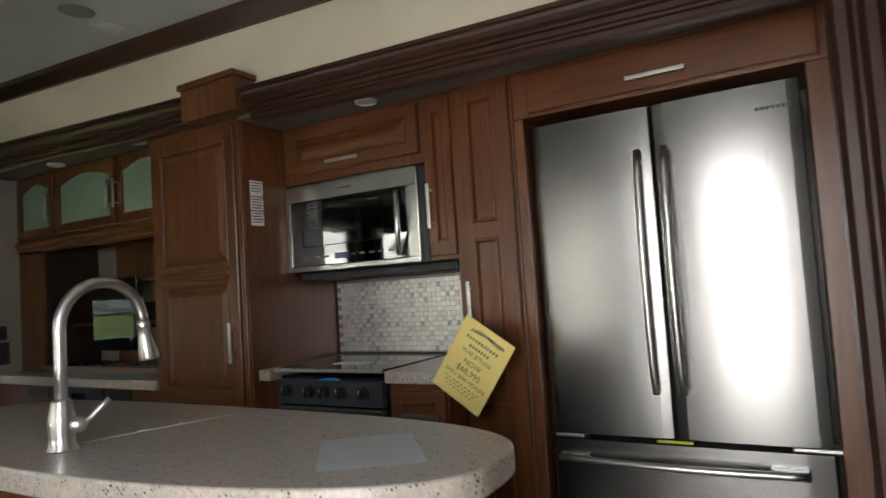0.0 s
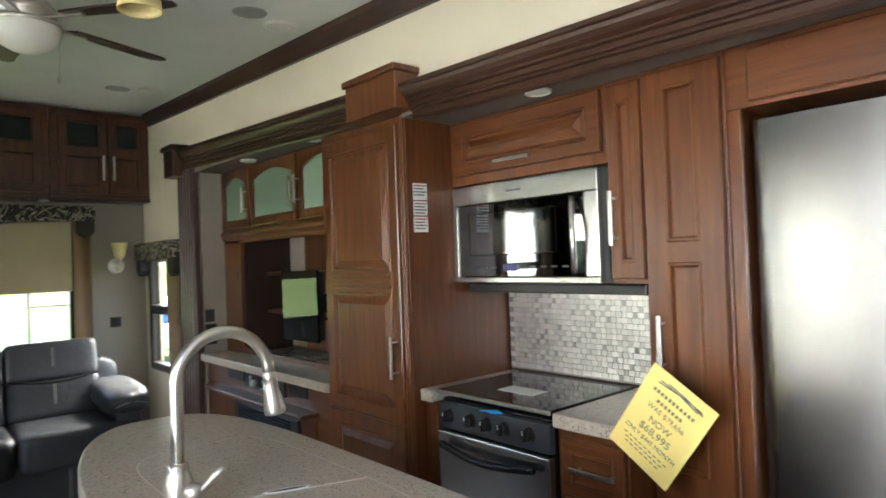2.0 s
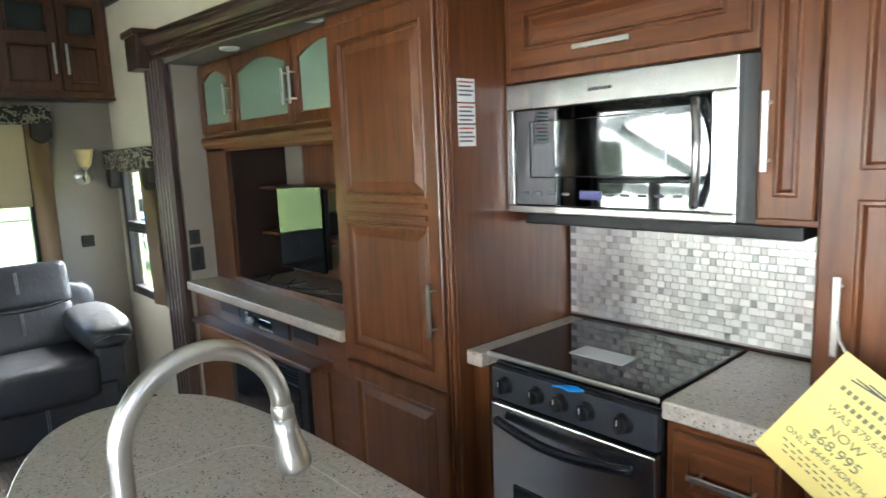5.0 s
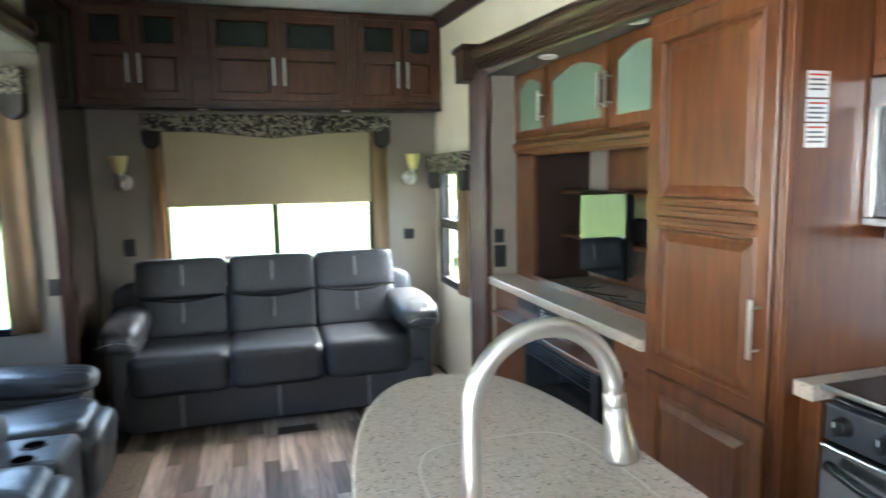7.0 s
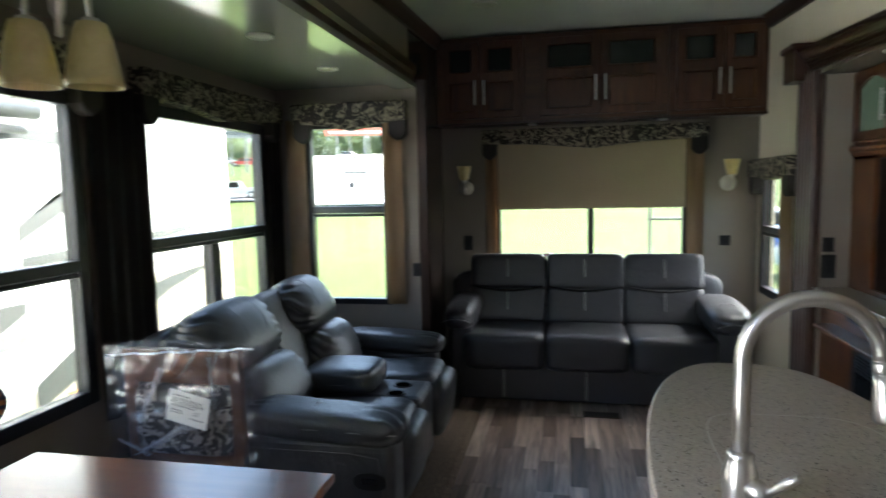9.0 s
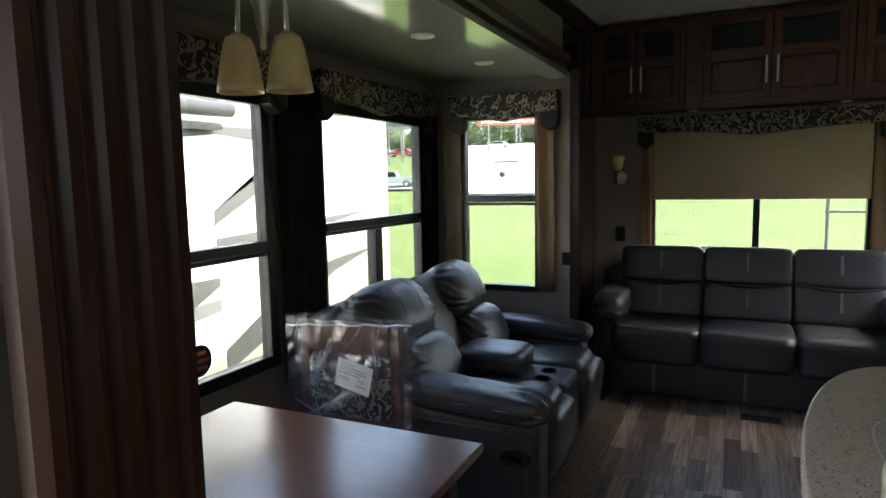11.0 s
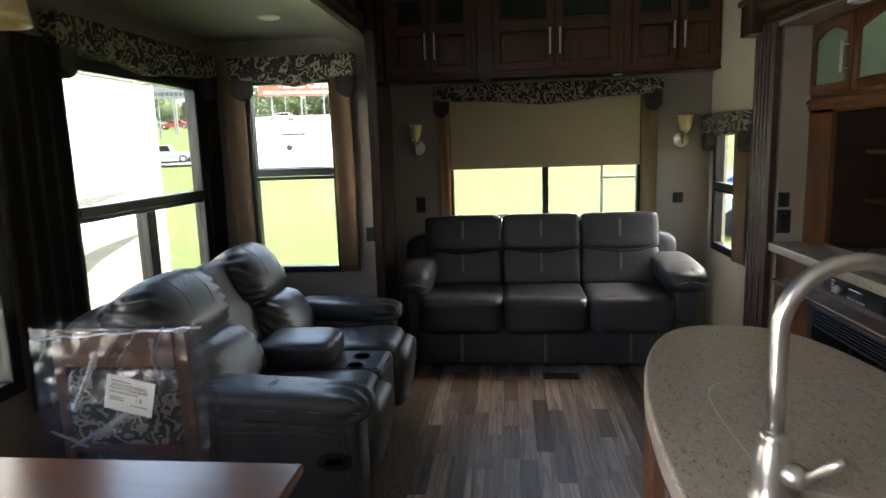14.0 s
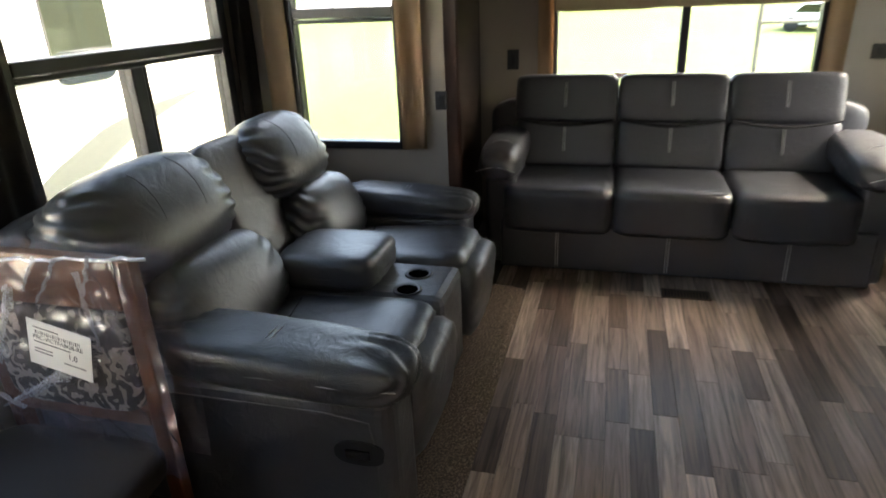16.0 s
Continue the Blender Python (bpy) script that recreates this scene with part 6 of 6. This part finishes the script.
def slope_sheet(name, xs, low, high, mat, label):
    """A paved strip that follows the slope, from y = low(x) to y = high(x)."""
    bm = bmesh.new()
    rows_ = [[bm.verts.new((x, low(x) + (high(x) - low(x)) * k / 6, ground_z(x) + 0.12)) for k in range(7)] for x in xs]
    for a, b in zip(rows_, rows_[1:]):
        for k in range(6):
            bm.faces.new((a[k], a[k + 1], b[k + 1], b[k]))
    bmesh.ops.recalc_face_normals(bm, faces=bm.faces[:])
    bmesh.ops.solidify(bm, geom=bm.faces[:], thickness=0.1)
    return tagged(part(name, bm, mat), label, "road", kind="structure")


slope_sheet("road_lot", [-50 - 7.5 * k for k in range(11)], lambda x: 0.435 * x + 1.0, lambda x: 0.1 * x + 8, LOT, "pale gravel lot beyond the grass")
slope_sheet("road", [-53.5, -56.5, -59.5], lambda x: -75, lambda x: 0.435 * x + 0.8, ASPHALT, "grey asphalt road across the grass")

# neighbouring travel trailer
WHITEGEL = material("white_gelcoat", (0.80, 0.80, 0.79), 0.25)
BEIGEGEL = material("beige_gelcoat", (0.33, 0.30, 0.25), 0.3)
GREYGEL = material("grey_decal", (0.055, 0.06, 0.062), 0.4)
LIGHTDECAL = material("pale_grey_decal", (0.17, 0.18, 0.18), 0.4)
MIDDECAL = material("mid_grey_decal", (0.085, 0.09, 0.09), 0.4)
PALEDECAL = material("faint_grey_decal", (0.50, 0.51, 0.50), 0.4)
rv = thing("travel_trailer", "white fifth-wheel trailer with grey swoosh graphics parked on grass", "trailer", at=pose(-1.5, -3.8, GZ))
RY = -2.65
bm = bmesh.new()
box(bm, -6.6, 5.2, RY - 2.4, RY, -0.55, 2.40, bev=0.06, seg=3)
part("upper_wall", bm, WHITEGEL, rv)
boxpart("roof_gutter", (-6.6, 5.2, RY - 0.03, RY + 0.02, 2.17, 2.22), LIGHTDECAL, rv)
boxpart("corner_trim", (-6.62, -6.57, RY - 0.03, RY + 0.014, -0.5, 2.3), WHITEGEL, rv)


def decal(name, pts, mat, y=RY + 0.003, thick=0.004):
    bm = bmesh.new()
    a = [bm.verts.new((x, y, z)) for x, z in pts]
    b = [bm.verts.new((x, y + thick, z)) for x, z in pts]
    bm.faces.new(a)
    bm.faces.new(list(reversed(b)))
    for k in range(len(a)):
        j = (k + 1) % len(a)
        bm.faces.new((a[j], a[k], b[k], b[j]))
    bmesh.ops.recalc_face_normals(bm, faces=bm.faces[:])
    return part(name, bm, mat, rv)


def swoosh(x0, z0, x1, z1, w, bow, n=14):
    up = [(x0 + (x1 - x0) * k / n, z0 + (z1 - z0) * k / n + bow * math.sin(math.pi * k / n)) for k in range(n + 1)]
    dn = [(x, z - w * (1 - k / n) ** 0.7) for k, (x, z) in enumerate(up)]
    return up + list(reversed(dn))


decal("lower_panel", [(-6.56, -0.5), (-6.56, 0.85), (-5.5, 0.82), (-5.05, 0.66), (-4.6, 0.42), (-3.95, 0.10), (-3.2, -0.2), (-3.2, -0.5)], BEIGEGEL)
decal("belt_trim", [(-6.56, 0.19), (-4.75, 0.19), (-4.75, 0.225), (-6.56, 0.225)], WHITEGEL, RY + 0.009)
decal("graphic", [(-5.3, 2.16), (-6.56, 2.10), (-6.56, 1.79), (-5.3, 1.94)], PALEDECAL)
decal("graphic", [(-3.0, 1.72), (-3.0, 1.77), (-3.55, 1.87), (-3.96, 1.93), (-4.55, 1.95), (-4.95, 1.90), (-5.1, 1.80), (-4.95, 1.72), (-4.57, 1.60), (-3.91, 1.27), (-3.90, 1.15), (-4.56, 1.47), (-4.85, 1.66), (-4.8, 1.76), (-4.54, 1.83), (-3.96, 1.87), (-3.55, 1.82)], MIDDECAL)
decal("graphic", [(-3.92, 1.05), (-3.91, 0.95), (-4.57, 0.97), (-5.49, 1.07), (-6.27, 1.17), (-5.49, 1.14), (-4.58, 1.08)], MIDDECAL)
decal("graphic", [(-3.3, 0.50), (-3.3, 0.74), (-3.93, 0.74), (-3.93, 0.67), (-3.61, 0.52)], MIDDECAL)
decal("graphic", [(-3.3, 0.46), (-3.3, 0.40), (-3.93, 0.47), (-3.94, 0.57), (-3.63, 0.55)], LIGHTDECAL)
decal("graphic", [(-3.95, 0.14), (-4.6, 0.46), (-5.05, 0.62), (-5.51, 0.70), (-6.29, 0.75), (-5.51, 0.58), (-4.95, 0.36), (-4.59, 0.18), (-3.95, -0.05)], GREYGEL, RY + 0.008)
for k in range(5):
    x = -3.47 - 0.14 * k
    decal("letter_shape", [(x, 1.51), (x - 0.035, 1.51), (x - 0.05, 1.57), (x - 0.075, 1.57), (x - 0.07, 1.51), (x - 0.105, 1.51), (x - 0.135, 1.68), (x - 0.03, 1.68)], PALEDECAL)
for k in range(3):
    x = -4.36 - 0.085 * k
    decal("digit_shape", [(x - 0.015, 0.18), (x - 0.055, 0.18), (x - 0.07, 0.22), (x - 0.055, 0.26), (x - 0.015, 0.26), (x, 0.22)], WHITEGEL, RY + 0.014)
bm = bmesh.new()
prism(bm, island_outline(0, 0, 0.27, 0.33, 7.0, 48), -0.01, 0.02)
part("window", bm, DARKGLASS, rv, "rounded dark trailer window", at=facing(-5.03, RY, 1.28, "+y"))
boxpart("marker_light", (-4.33, -4.23, RY, RY + 0.03, -0.06, 0.0), material("amber_lens", (0.9, 0.35, 0.02), 0.3), rv, bev=0.006)
bm = bmesh.new()
tube(bm, [(-2.2, RY + 0.12, 2.02), (-4.02, RY + 0.12, 2.05)], 0.06, 12)
tube(bm, [(-2.2, RY + 0.08, 1.90), (-3.95, RY + 0.08, 1.92)], 0.03, 10)
part("awning", bm, GREYGEL, rv, "rolled grey awning", smooth=True)
TYRE = material("tyre_rubber", (0.02, 0.02, 0.021), 0.8)
for x in (-2.55, -1.7):
    m = pose(x, RY - 0.12, GZ + 0.36, 90, 0, 0)
    bm = bmesh.new()
    lathe(bm, [(0.20, -0.11), (0.33, -0.11), (0.36, -0.07), (0.36, 0.07), (0.33, 0.11), (0.20, 0.11)], 28)
    w_ = part("wheel", bm, TYRE, rv, at=m, smooth=True)
    bm = bmesh.new()
    lathe(bm, [(0, -0.06), (0.08, -0.08), (0.19, -0.10), (0.205, -0.09), (0.205, 0.05), (0, 0.05)], 24)
    part("rim", bm, CHROME, w_, at=m, smooth=True)


# pickup and cars far off
def vehicle(name, label, cat, m, mat, pickup=True):
    t_ = thing(name, label, cat, at=m)
    bm = bmesh.new()
    if pickup:
        prof = [(-2.6, 0.45), (2.6, 0.45), (2.65, 0.9), (1.5, 1.02), (0.9, 1.6), (-0.5, 1.65), (-0.75, 1.05), (-2.55, 1.02)]
    else:
        prof = [(-2.2, 0.35), (2.2, 0.35), (2.25, 0.75), (1.2, 0.9), (0.6, 1.4), (-1.1, 1.42), (-1.8, 0.95), (-2.25, 0.85)]
    a = [bm.verts.new((x, -0.9, z)) for x, z in prof]
    b = [bm.verts.new((x, 0.9, z)) for x, z in prof]
    bm.faces.new(a)
    bm.faces.new(list(reversed(b)))
    for k in range(len(a)):
        j = (k + 1) % len(a)
        bm.faces.new((a[j], a[k], b[k], b[j]))
    bmesh.ops.recalc_face_normals(bm, faces=bm.faces[:])
    bmesh.ops.bevel(bm, geom=bm.edges[:], offset=0.06, segments=2, affect="EDGES")
    part("body", bm, mat, t_, at=m)
    bm = bmesh.new()
    wp = [(0.80, 1.08), (0.62, 1.55), (-0.42, 1.57), (-0.6, 1.08)] if pickup else [(1.0, 0.92), (0.55, 1.34), (-1.05, 1.34), (-1.5, 0.95)]
    for s in (-0.91, 0.905):
        q = [bm.verts.new((x, s, z)) for x, z in wp]
        r_ = [bm.verts.new((x, s + 0.006, z)) for x, z in wp]
        bm.faces.new(q)
        bm.faces.new(list(reversed(r_)))
    part("side_window", bm, DARKGLASS, t_, at=m)
    for x in (-1.6, 1.6):
        for y in (-0.85, 0.85):
            wm = m @ pose(x, y, 0.36, 90, 0, 0)
            bm = bmesh.new()
            lathe(bm, [(0, -0.11), (0.33, -0.11), (0.36, -0.07), (0.36, 0.07), (0.33, 0.11), (0, 0.11)], 20)
            w2 = part("wheel", bm, TYRE, t_, at=wm, smooth=True)
            bm = bmesh.new()
            lathe(bm, [(0, -0.125), (0.2, -0.12), (0.2, -0.10), (0, -0.10)], 16)
            part("rim", bm, CHROME, w2, at=wm)
    return t_


SILVER = material("silver_car_paint", (0.45, 0.46, 0.47), 0.3, 0.5)
BLUE = material("blue_car_paint", (0.03, 0.12, 0.35), 0.3)
WHITECAR = material("white_car_paint", (0.75, 0.75, 0.75), 0.3)
REDCAR = material("red_car_paint", (0.4, 0.04, 0.03), 0.3)
vehicle("pickup_truck", "silver pickup truck driving past the grass field", "pickup truck", pose(-55.3, -30.2, ground_z(-55.3) + 0.13, 0, 0, -70), SILVER)
vehicle("parked_car", "dark red car parked on the far lot", "car", pose(-103, -55, ground_z(-103), 0, 0, -75), REDCAR, False)
vehicle("parked_car", "white car parked before the far trees", "car", pose(-112, -39.5, ground_z(-112) + 0.1, 0, 0, -80), WHITECAR, False)
vehicle("parked_car", "silver car parked on the far lot", "car", pose(-109, -63, ground_z(-109), 0, 0, -60), SILVER, False)
vehicle("parked_car", "blue van parked beyond the grass", "car", pose(-22, 9.5, GZ, 0, 0, 80), BLUE, False)
vehicle("parked_car", "white car parked beyond the grass", "car", pose(-17, 8.4, GZ, 0, 0, 70), WHITECAR, False)
vehicle("parked_car", "white car parked on the grass", "car", pose(-40, 11.5, GZ, 0, 0, 60), WHITECAR, False)


# trees, each a trunk, limbs and a crown of many small clumps
LEAF = material("tree_leaves", (0.06, 0.11, 0.03), 0.8)
link(LEAF, ramp(LEAF, noise_tex(LEAF, coords(LEAF), 0.7, 4), ((0.3, (0.085, 0.125, 0.05)), (0.7, (0.19, 0.24, 0.11)))), bsdf(LEAF).inputs["Base Color"])
BARK = material("tree_bark", (0.10, 0.08, 0.06), 0.9)


def tree(seed):
    rng = random.Random(seed)
    t_ = thing("tree", "leafy green deciduous tree with an uneven crown", "tree", "trees beyond the lot", at=pose(0, 0, 0))
    bm = bmesh.new()
    tube(bm, [(0, 0, 0), (0.1, 0, 1.5), (0.05, 0.1, 4), (0.2, 0, 7)], [0.32, 0.25, 0.18, 0.05], 8)
    for k in range(5):
        a = rng.uniform(0, 6.28)
        tube(bm, [(0.05, 0.05, 2.5 + 0.6 * k), (1.2 * math.cos(a), 1.2 * math.sin(a), 3.6 + 0.6 * k), (2.2 * math.cos(a), 2.2 * math.sin(a), 4.8 + 0.5 * k)], [0.1, 0.06, 0.02], 6)
    part("trunk", bm, BARK, t_)
    verts, faces = [], []
    for k in range(1700):
        while True:
            p = Vector((rng.uniform(-1, 1), rng.uniform(-1, 1), rng.uniform(-1, 1)))
            if 0.25 < p.length < 1 + 0.25 * noise.noise(p * 2 + Vector((seed, 0, 0))):
                break
        c_ = Vector((p.x * 3.6, p.y * 3.6, 4.7 + p.z * 3.6))
        u = Vector((rng.uniform(-1, 1), rng.uniform(-1, 1), rng.uniform(-1, 1))).normalized() * rng.uniform(0.18, 0.42)
        w = u.orthogonal().normalized() * rng.uniform(0.12, 0.3)
        b0 = len(verts)
        verts += [c_ - u, c_ + w, c_ + u, c_ - w]
        faces.append((b0, b0 + 1, b0 + 2, b0 + 3))
    me = bpy.data.meshes.new("crown")
    me.from_pydata([tuple(v) for v in verts], [], faces)
    me.materials.append(LEAF)
    under(new("crown", me), t_)
    return t_


base_trees = [tree(k) for k in range(3)]
rng = random.Random(4)
spots = []
for k in range(90):
    spots.append((-148 + rng.uniform(-18, 18), -125 + 1.75 * k + rng.uniform(-2, 2), rng.uniform(0.55, 1.15)))
for k, (x, y, s) in enumerate(spots):
    z = ground_z(x) - 0.2
    if k < 3:
        base_trees[k].matrix_basis = Matrix.LocRotScale((x, y, z), None, (s, s, s))
    else:
        o = copy_thing(base_trees[k % 3], pose(x, y, z, 0, 0, 40 * k))
        o.scale = (s, s, s)


# sign boards and poles
def signboard(x, y, z0, w, h, mats, label, turn, text=""):
    m = pose(x, y, ground_z(x), 0, 0, turn)
    t_ = thing("sign_board", label, "sign", at=m)
    for s in (-w * 0.35, 0.0, w * 0.35):
        bm = bmesh.new()
        tube(bm, [(s, 0, 0), (s, 0, z0)], 0.14, 8)
        part("post", bm, LIGHTDECAL, t_, at=m)
    bm = bmesh.new()
    box(bm, -w / 2, w / 2, -0.15, 0.15, z0, z0 + h, bev=0.03)
    part("panel", bm, mats[0], t_, at=m)
    bm = bmesh.new()
    for k in range(14):
        x0 = -w * 0.44 + w * 0.88 * k / 14
        box(bm, x0, x0 + w * 0.05, -0.19, -0.151, z0 + h * 0.12, z0 + h * 0.26)
    part("letter_bars", bm, mats[1], t_, at=m)
    if text:
        lettering(text, h * 0.55, m @ pose(w * 0.08, -0.17, z0 + h * 0.60, 90, 0, 0), mats[1], t_)
    return t_


WHITESIGN = material("white_sign_paint", (0.8, 0.78, 0.76), 0.5)
REDSIGN = material("red_sign_paint", (0.55, 0.10, 0.06), 0.5)
signboard(-104, -33.2, 4.6, 13.5, 2.8, (REDSIGN, WHITESIGN), "wide red sign board with white lettering on posts", 90 + 18, "Fitness Center")
signboard(-88, -46.5, 5.2, 9.5, 3.6, (LIGHTDECAL, GREYGEL), "grey roadside billboard on posts", 90 + 28)
for x, y in ((-84, -46.8), (-92, -49), (-96, -27), (-118, -37), (-121, -42)):
    z = ground_z(x)
    t_ = thing("utility_pole", "tall grey utility pole beyond the grass", "pole", "utility poles", at=pose(x, y, z))
    bm = bmesh.new()
    tube(bm, [(x, y, z), (x, y, z + 6.5)], [0.12, 0.08], 8)
    part("mast", bm, LIGHTDECAL, t_)
    bm = bmesh.new()
    tube(bm, [(x, y - 0.7, z + 6.2), (x, y + 0.7, z + 6.2)], 0.05, 6)
    part("cross_arm", bm, GREYGEL, t_)
# small trailer with an arrow board standing on the lot
AX, AY = -62.7, -20.9
AM = pose(AX, AY, ground_z(AX) + 0.12, 0, 0, 90 + 19)
fs = thing("arrow_board_trailer", "small road trailer carrying a dark arrow board", "trailer", at=AM)
bm = bmesh.new()
box(bm, -1.0, 1.45, -0.06, 0.06, 1.50, 1.72, bev=0.02)
prism(bm, [(-1.5, -0.05), (-0.95, -0.05), (-0.95, 0.05), (-1.5, 0.05)], 1.57, 1.65)
for s_ in (-1, 1):
    tube(bm, [(-1.5, 0, 1.61), (-1.15, 0, 1.61 + 0.32 * s_)], 0.05, 6)
part("arrow_board", bm, GREYGEL, fs, at=AM)
bm = bmesh.new()
tube(bm, [(-1.05, 0, 0.45), (-1.05, 0, 1.5)], 0.05, 8)
part("mast", bm, GREYGEL, fs, at=AM)
bm = bmesh.new()
box(bm, -1.5, 1.2, -0.5, 0.5, 0.36, 0.46, bev=0.02)
tube(bm, [(1.2, 0, 0.41), (2.1, 0, 0.41)], 0.05, 8)
part("chassis", bm, LIGHTDECAL, fs, at=AM)
for y_ in (-0.55, 0.55):
    bm = bmesh.new()
    lathe(bm, [(0, -0.08), (0.28, -0.08), (0.31, -0.04), (0.31, 0.04), (0.28, 0.08), (0, 0.08)], 18)
    part("wheel", bm, TYRE, fs, at=AM @ pose(-0.2, y_, 0.31, 90, 0, 0), smooth=True)
hr = thing("grab_rail", "thin grey metal rail behind the trailer", "rail", at=pose(-6.2, 1.9, GZ))
bm = bmesh.new()
tube(bm, [(-6.1, 1.74, GZ), (-6.1, 1.74, 1.32)], 0.014, 8)
part("upright", bm, LIGHTDECAL, hr)
bm = bmesh.new()
tube(bm, [(-6.1, 1.72, 1.16), (-6.1, 2.25, 1.16)], 0.012, 8)
part("bar", bm, LIGHTDECAL, hr)

# ---- tiles and planks ----
TILE = material("brushed_metal_tile", (0.62, 0.61, 0.58), 0.3, 1.0)
_oi = node(TILE, "ObjectInfo")
_rr = node(TILE, "MapRange")
link(TILE, _oi.outputs["Random"], _rr.inputs[0])
_rr.inputs["To Min"].default_value, _rr.inputs["To Max"].default_value = 0.32, 0.46
link(TILE, _rr.outputs[0], bsdf(TILE).inputs["Roughness"])
link(TILE, ramp(TILE, _oi.outputs["Random"], ((0.0, (0.62, 0.615, 0.605)), (0.4, (0.74, 0.73, 0.71)), (1.0, (0.82, 0.81, 0.79)))), bsdf(TILE).inputs["Base Color"])
bump(TILE, noise_tex(TILE, coords(TILE, (2, 300, 300)), 1.0, 2), 0.1, 0.0006)
TILE_SMALL = material("polished_metal_tile", (0.66, 0.65, 0.63), 0.36, 1.0)
_gi = node(TILE_SMALL, "ObjectInfo")
link(TILE_SMALL, ramp(TILE_SMALL, _gi.outputs["Random"], ((0.0, (0.36, 0.36, 0.355)), (0.3, (0.62, 0.61, 0.60)), (1.0, (0.84, 0.83, 0.81)))), bsdf(TILE_SMALL).inputs["Base Color"])
sp = boxpart("backsplash", (-1.915, -1.055, YK - 0.0115, YK - 0.003, 0.945, 1.285), material("grey_grout", (0.30, 0.29, 0.28), 0.8), bev=0)
tagged(sp, "brushed metal mosaic tile backsplash behind the cooker", "backsplash", kind="structure")
TW, TH = 0.0462, 0.0214
TL = 0.030
bm = bmesh.new()
box(bm, 0.0006, TL - 0.0004, -0.003, 0, 0.0006, TH - 0.0006, bev=0.0006, seg=1)
tile_me = bpy.data.meshes.new("tile")
bm.to_mesh(tile_me)
bm.free()
tile_me.materials.append(TILE)
rng = random.Random(11)
for r_ in range(15):
    for k in range(20):
        x = -1.913 + TW * k + (TW / 2 if r_ % 2 else 0)
        if x + TW > -1.056:
            continue
        o = new("tile", tile_me)
        o.matrix_basis = pose(x, YK - 0.012, 0.952 + TH * r_, rng.uniform(-1.2, 1.2), 0, rng.uniform(-1.3, 1.3))
        under(o, sp)
bm = bmesh.new()
box(bm, -(TW - TL - 0.001) / 2, (TW - TL - 0.001) / 2, -0.0015, 0.0015, -(TH - 0.0012) / 2, (TH - 0.0012) / 2, bev=0.0005, seg=1)
small_me = bpy.data.meshes.new("small_tile")
bm.to_mesh(small_me)
bm.free()
small_me.materials.append(TILE_SMALL)
for r_ in range(15):
    for k in range(20):
        x = -1.913 + TW * k + (TW / 2 if r_ % 2 else 0) + TL
        if x + TW - TL > -1.056:
            continue
        o = new("small_tile", small_me)
        o.matrix_basis = pose(x + 0.008, YK - 0.0135, 0.952 + TH * (r_ + 0.5), rng.uniform(-1.2, 1.2), 0, rng.uniform(-2.0, 1.5))
        under(o, sp)

PLANK = material("grey_oak_vinyl", (0.2, 0.17, 0.14), 0.35)
_v = coords(PLANK, (1.1, 22, 22))
_oi = node(PLANK, "ObjectInfo")
_ad = node(PLANK, "VectorMath")
_ad.operation = "MULTIPLY_ADD"
link(PLANK, _oi.outputs["Random"], _ad.inputs[0])
_ad.inputs[1].default_value = (31, 17, 9)
link(PLANK, _v, _ad.inputs[2])
_gr = noise_tex(PLANK, _ad.outputs[0], 2.2, 6, 0.62, 1.0)
_tone = ramp(PLANK, _oi.outputs["Random"], ((0.0, (0.075, 0.050, 0.040)), (0.25, (0.19, 0.138, 0.113)), (0.5, (0.36, 0.28, 0.232)), (0.75, (0.245, 0.180, 0.148)), (1.0, (0.50, 0.405, 0.345))))
_st = ramp(PLANK, _gr, ((0.30, (0.26, 0.245, 0.23)), (0.48, (0.85, 0.85, 0.85)), (0.70, (1.55, 1.5, 1.45))))
link(PLANK, mix(PLANK, 1.0, _tone, _st, "MULTIPLY"), bsdf(PLANK).inputs["Base Color"])
_mr = node(PLANK, "MapRange")
link(PLANK, _gr, _mr.inputs[0])
_mr.inputs["To Min"].default_value, _mr.inputs["To Max"].default_value = 0.28, 0.45
link(PLANK, _mr.outputs[0], bsdf(PLANK).inputs["Roughness"])
bump(PLANK, _gr, 0.12, 0.001)
PWID = 0.082
lens_ = (0.34, 0.48, 0.62, 0.76)
plank_me = {}
for L in lens_:
    bm = bmesh.new()
    box(bm, 0.0005, L - 0.0005, 0.0005, PWID - 0.0005, -0.004, 0.0, bev=0.0007, seg=1)
    me = bpy.data.meshes.new("plank")
    bm.to_mesh(me)
    bm.free()
    me.materials.append(PLANK)
    plank_me[L] = me
rng = random.Random(2)
for r_ in range(29):
    y = 0.06 + PWID * r_
    x = XB + 0.02 - rng.uniform(0, 0.5)
    while x < XF - 0.05:
        L = rng.choice(lens_)
        # end boards are cut to length under the wall plaster
        x0, x1 = max(x, XB - 0.03), min(x + L, XF + 0.03)
        if x1 - x0 > 0.03 and y + PWID < YR + 0.02 and not (x0 < XN - 0.3 and y < 0.30):
            o = new("plank", plank_me[L])
            o.matrix_basis = pose(x0, y, 0) @ Matrix.Diagonal(((x1 - x0) / L, 1, 1, 1))
            under(o, floor)
        x += L
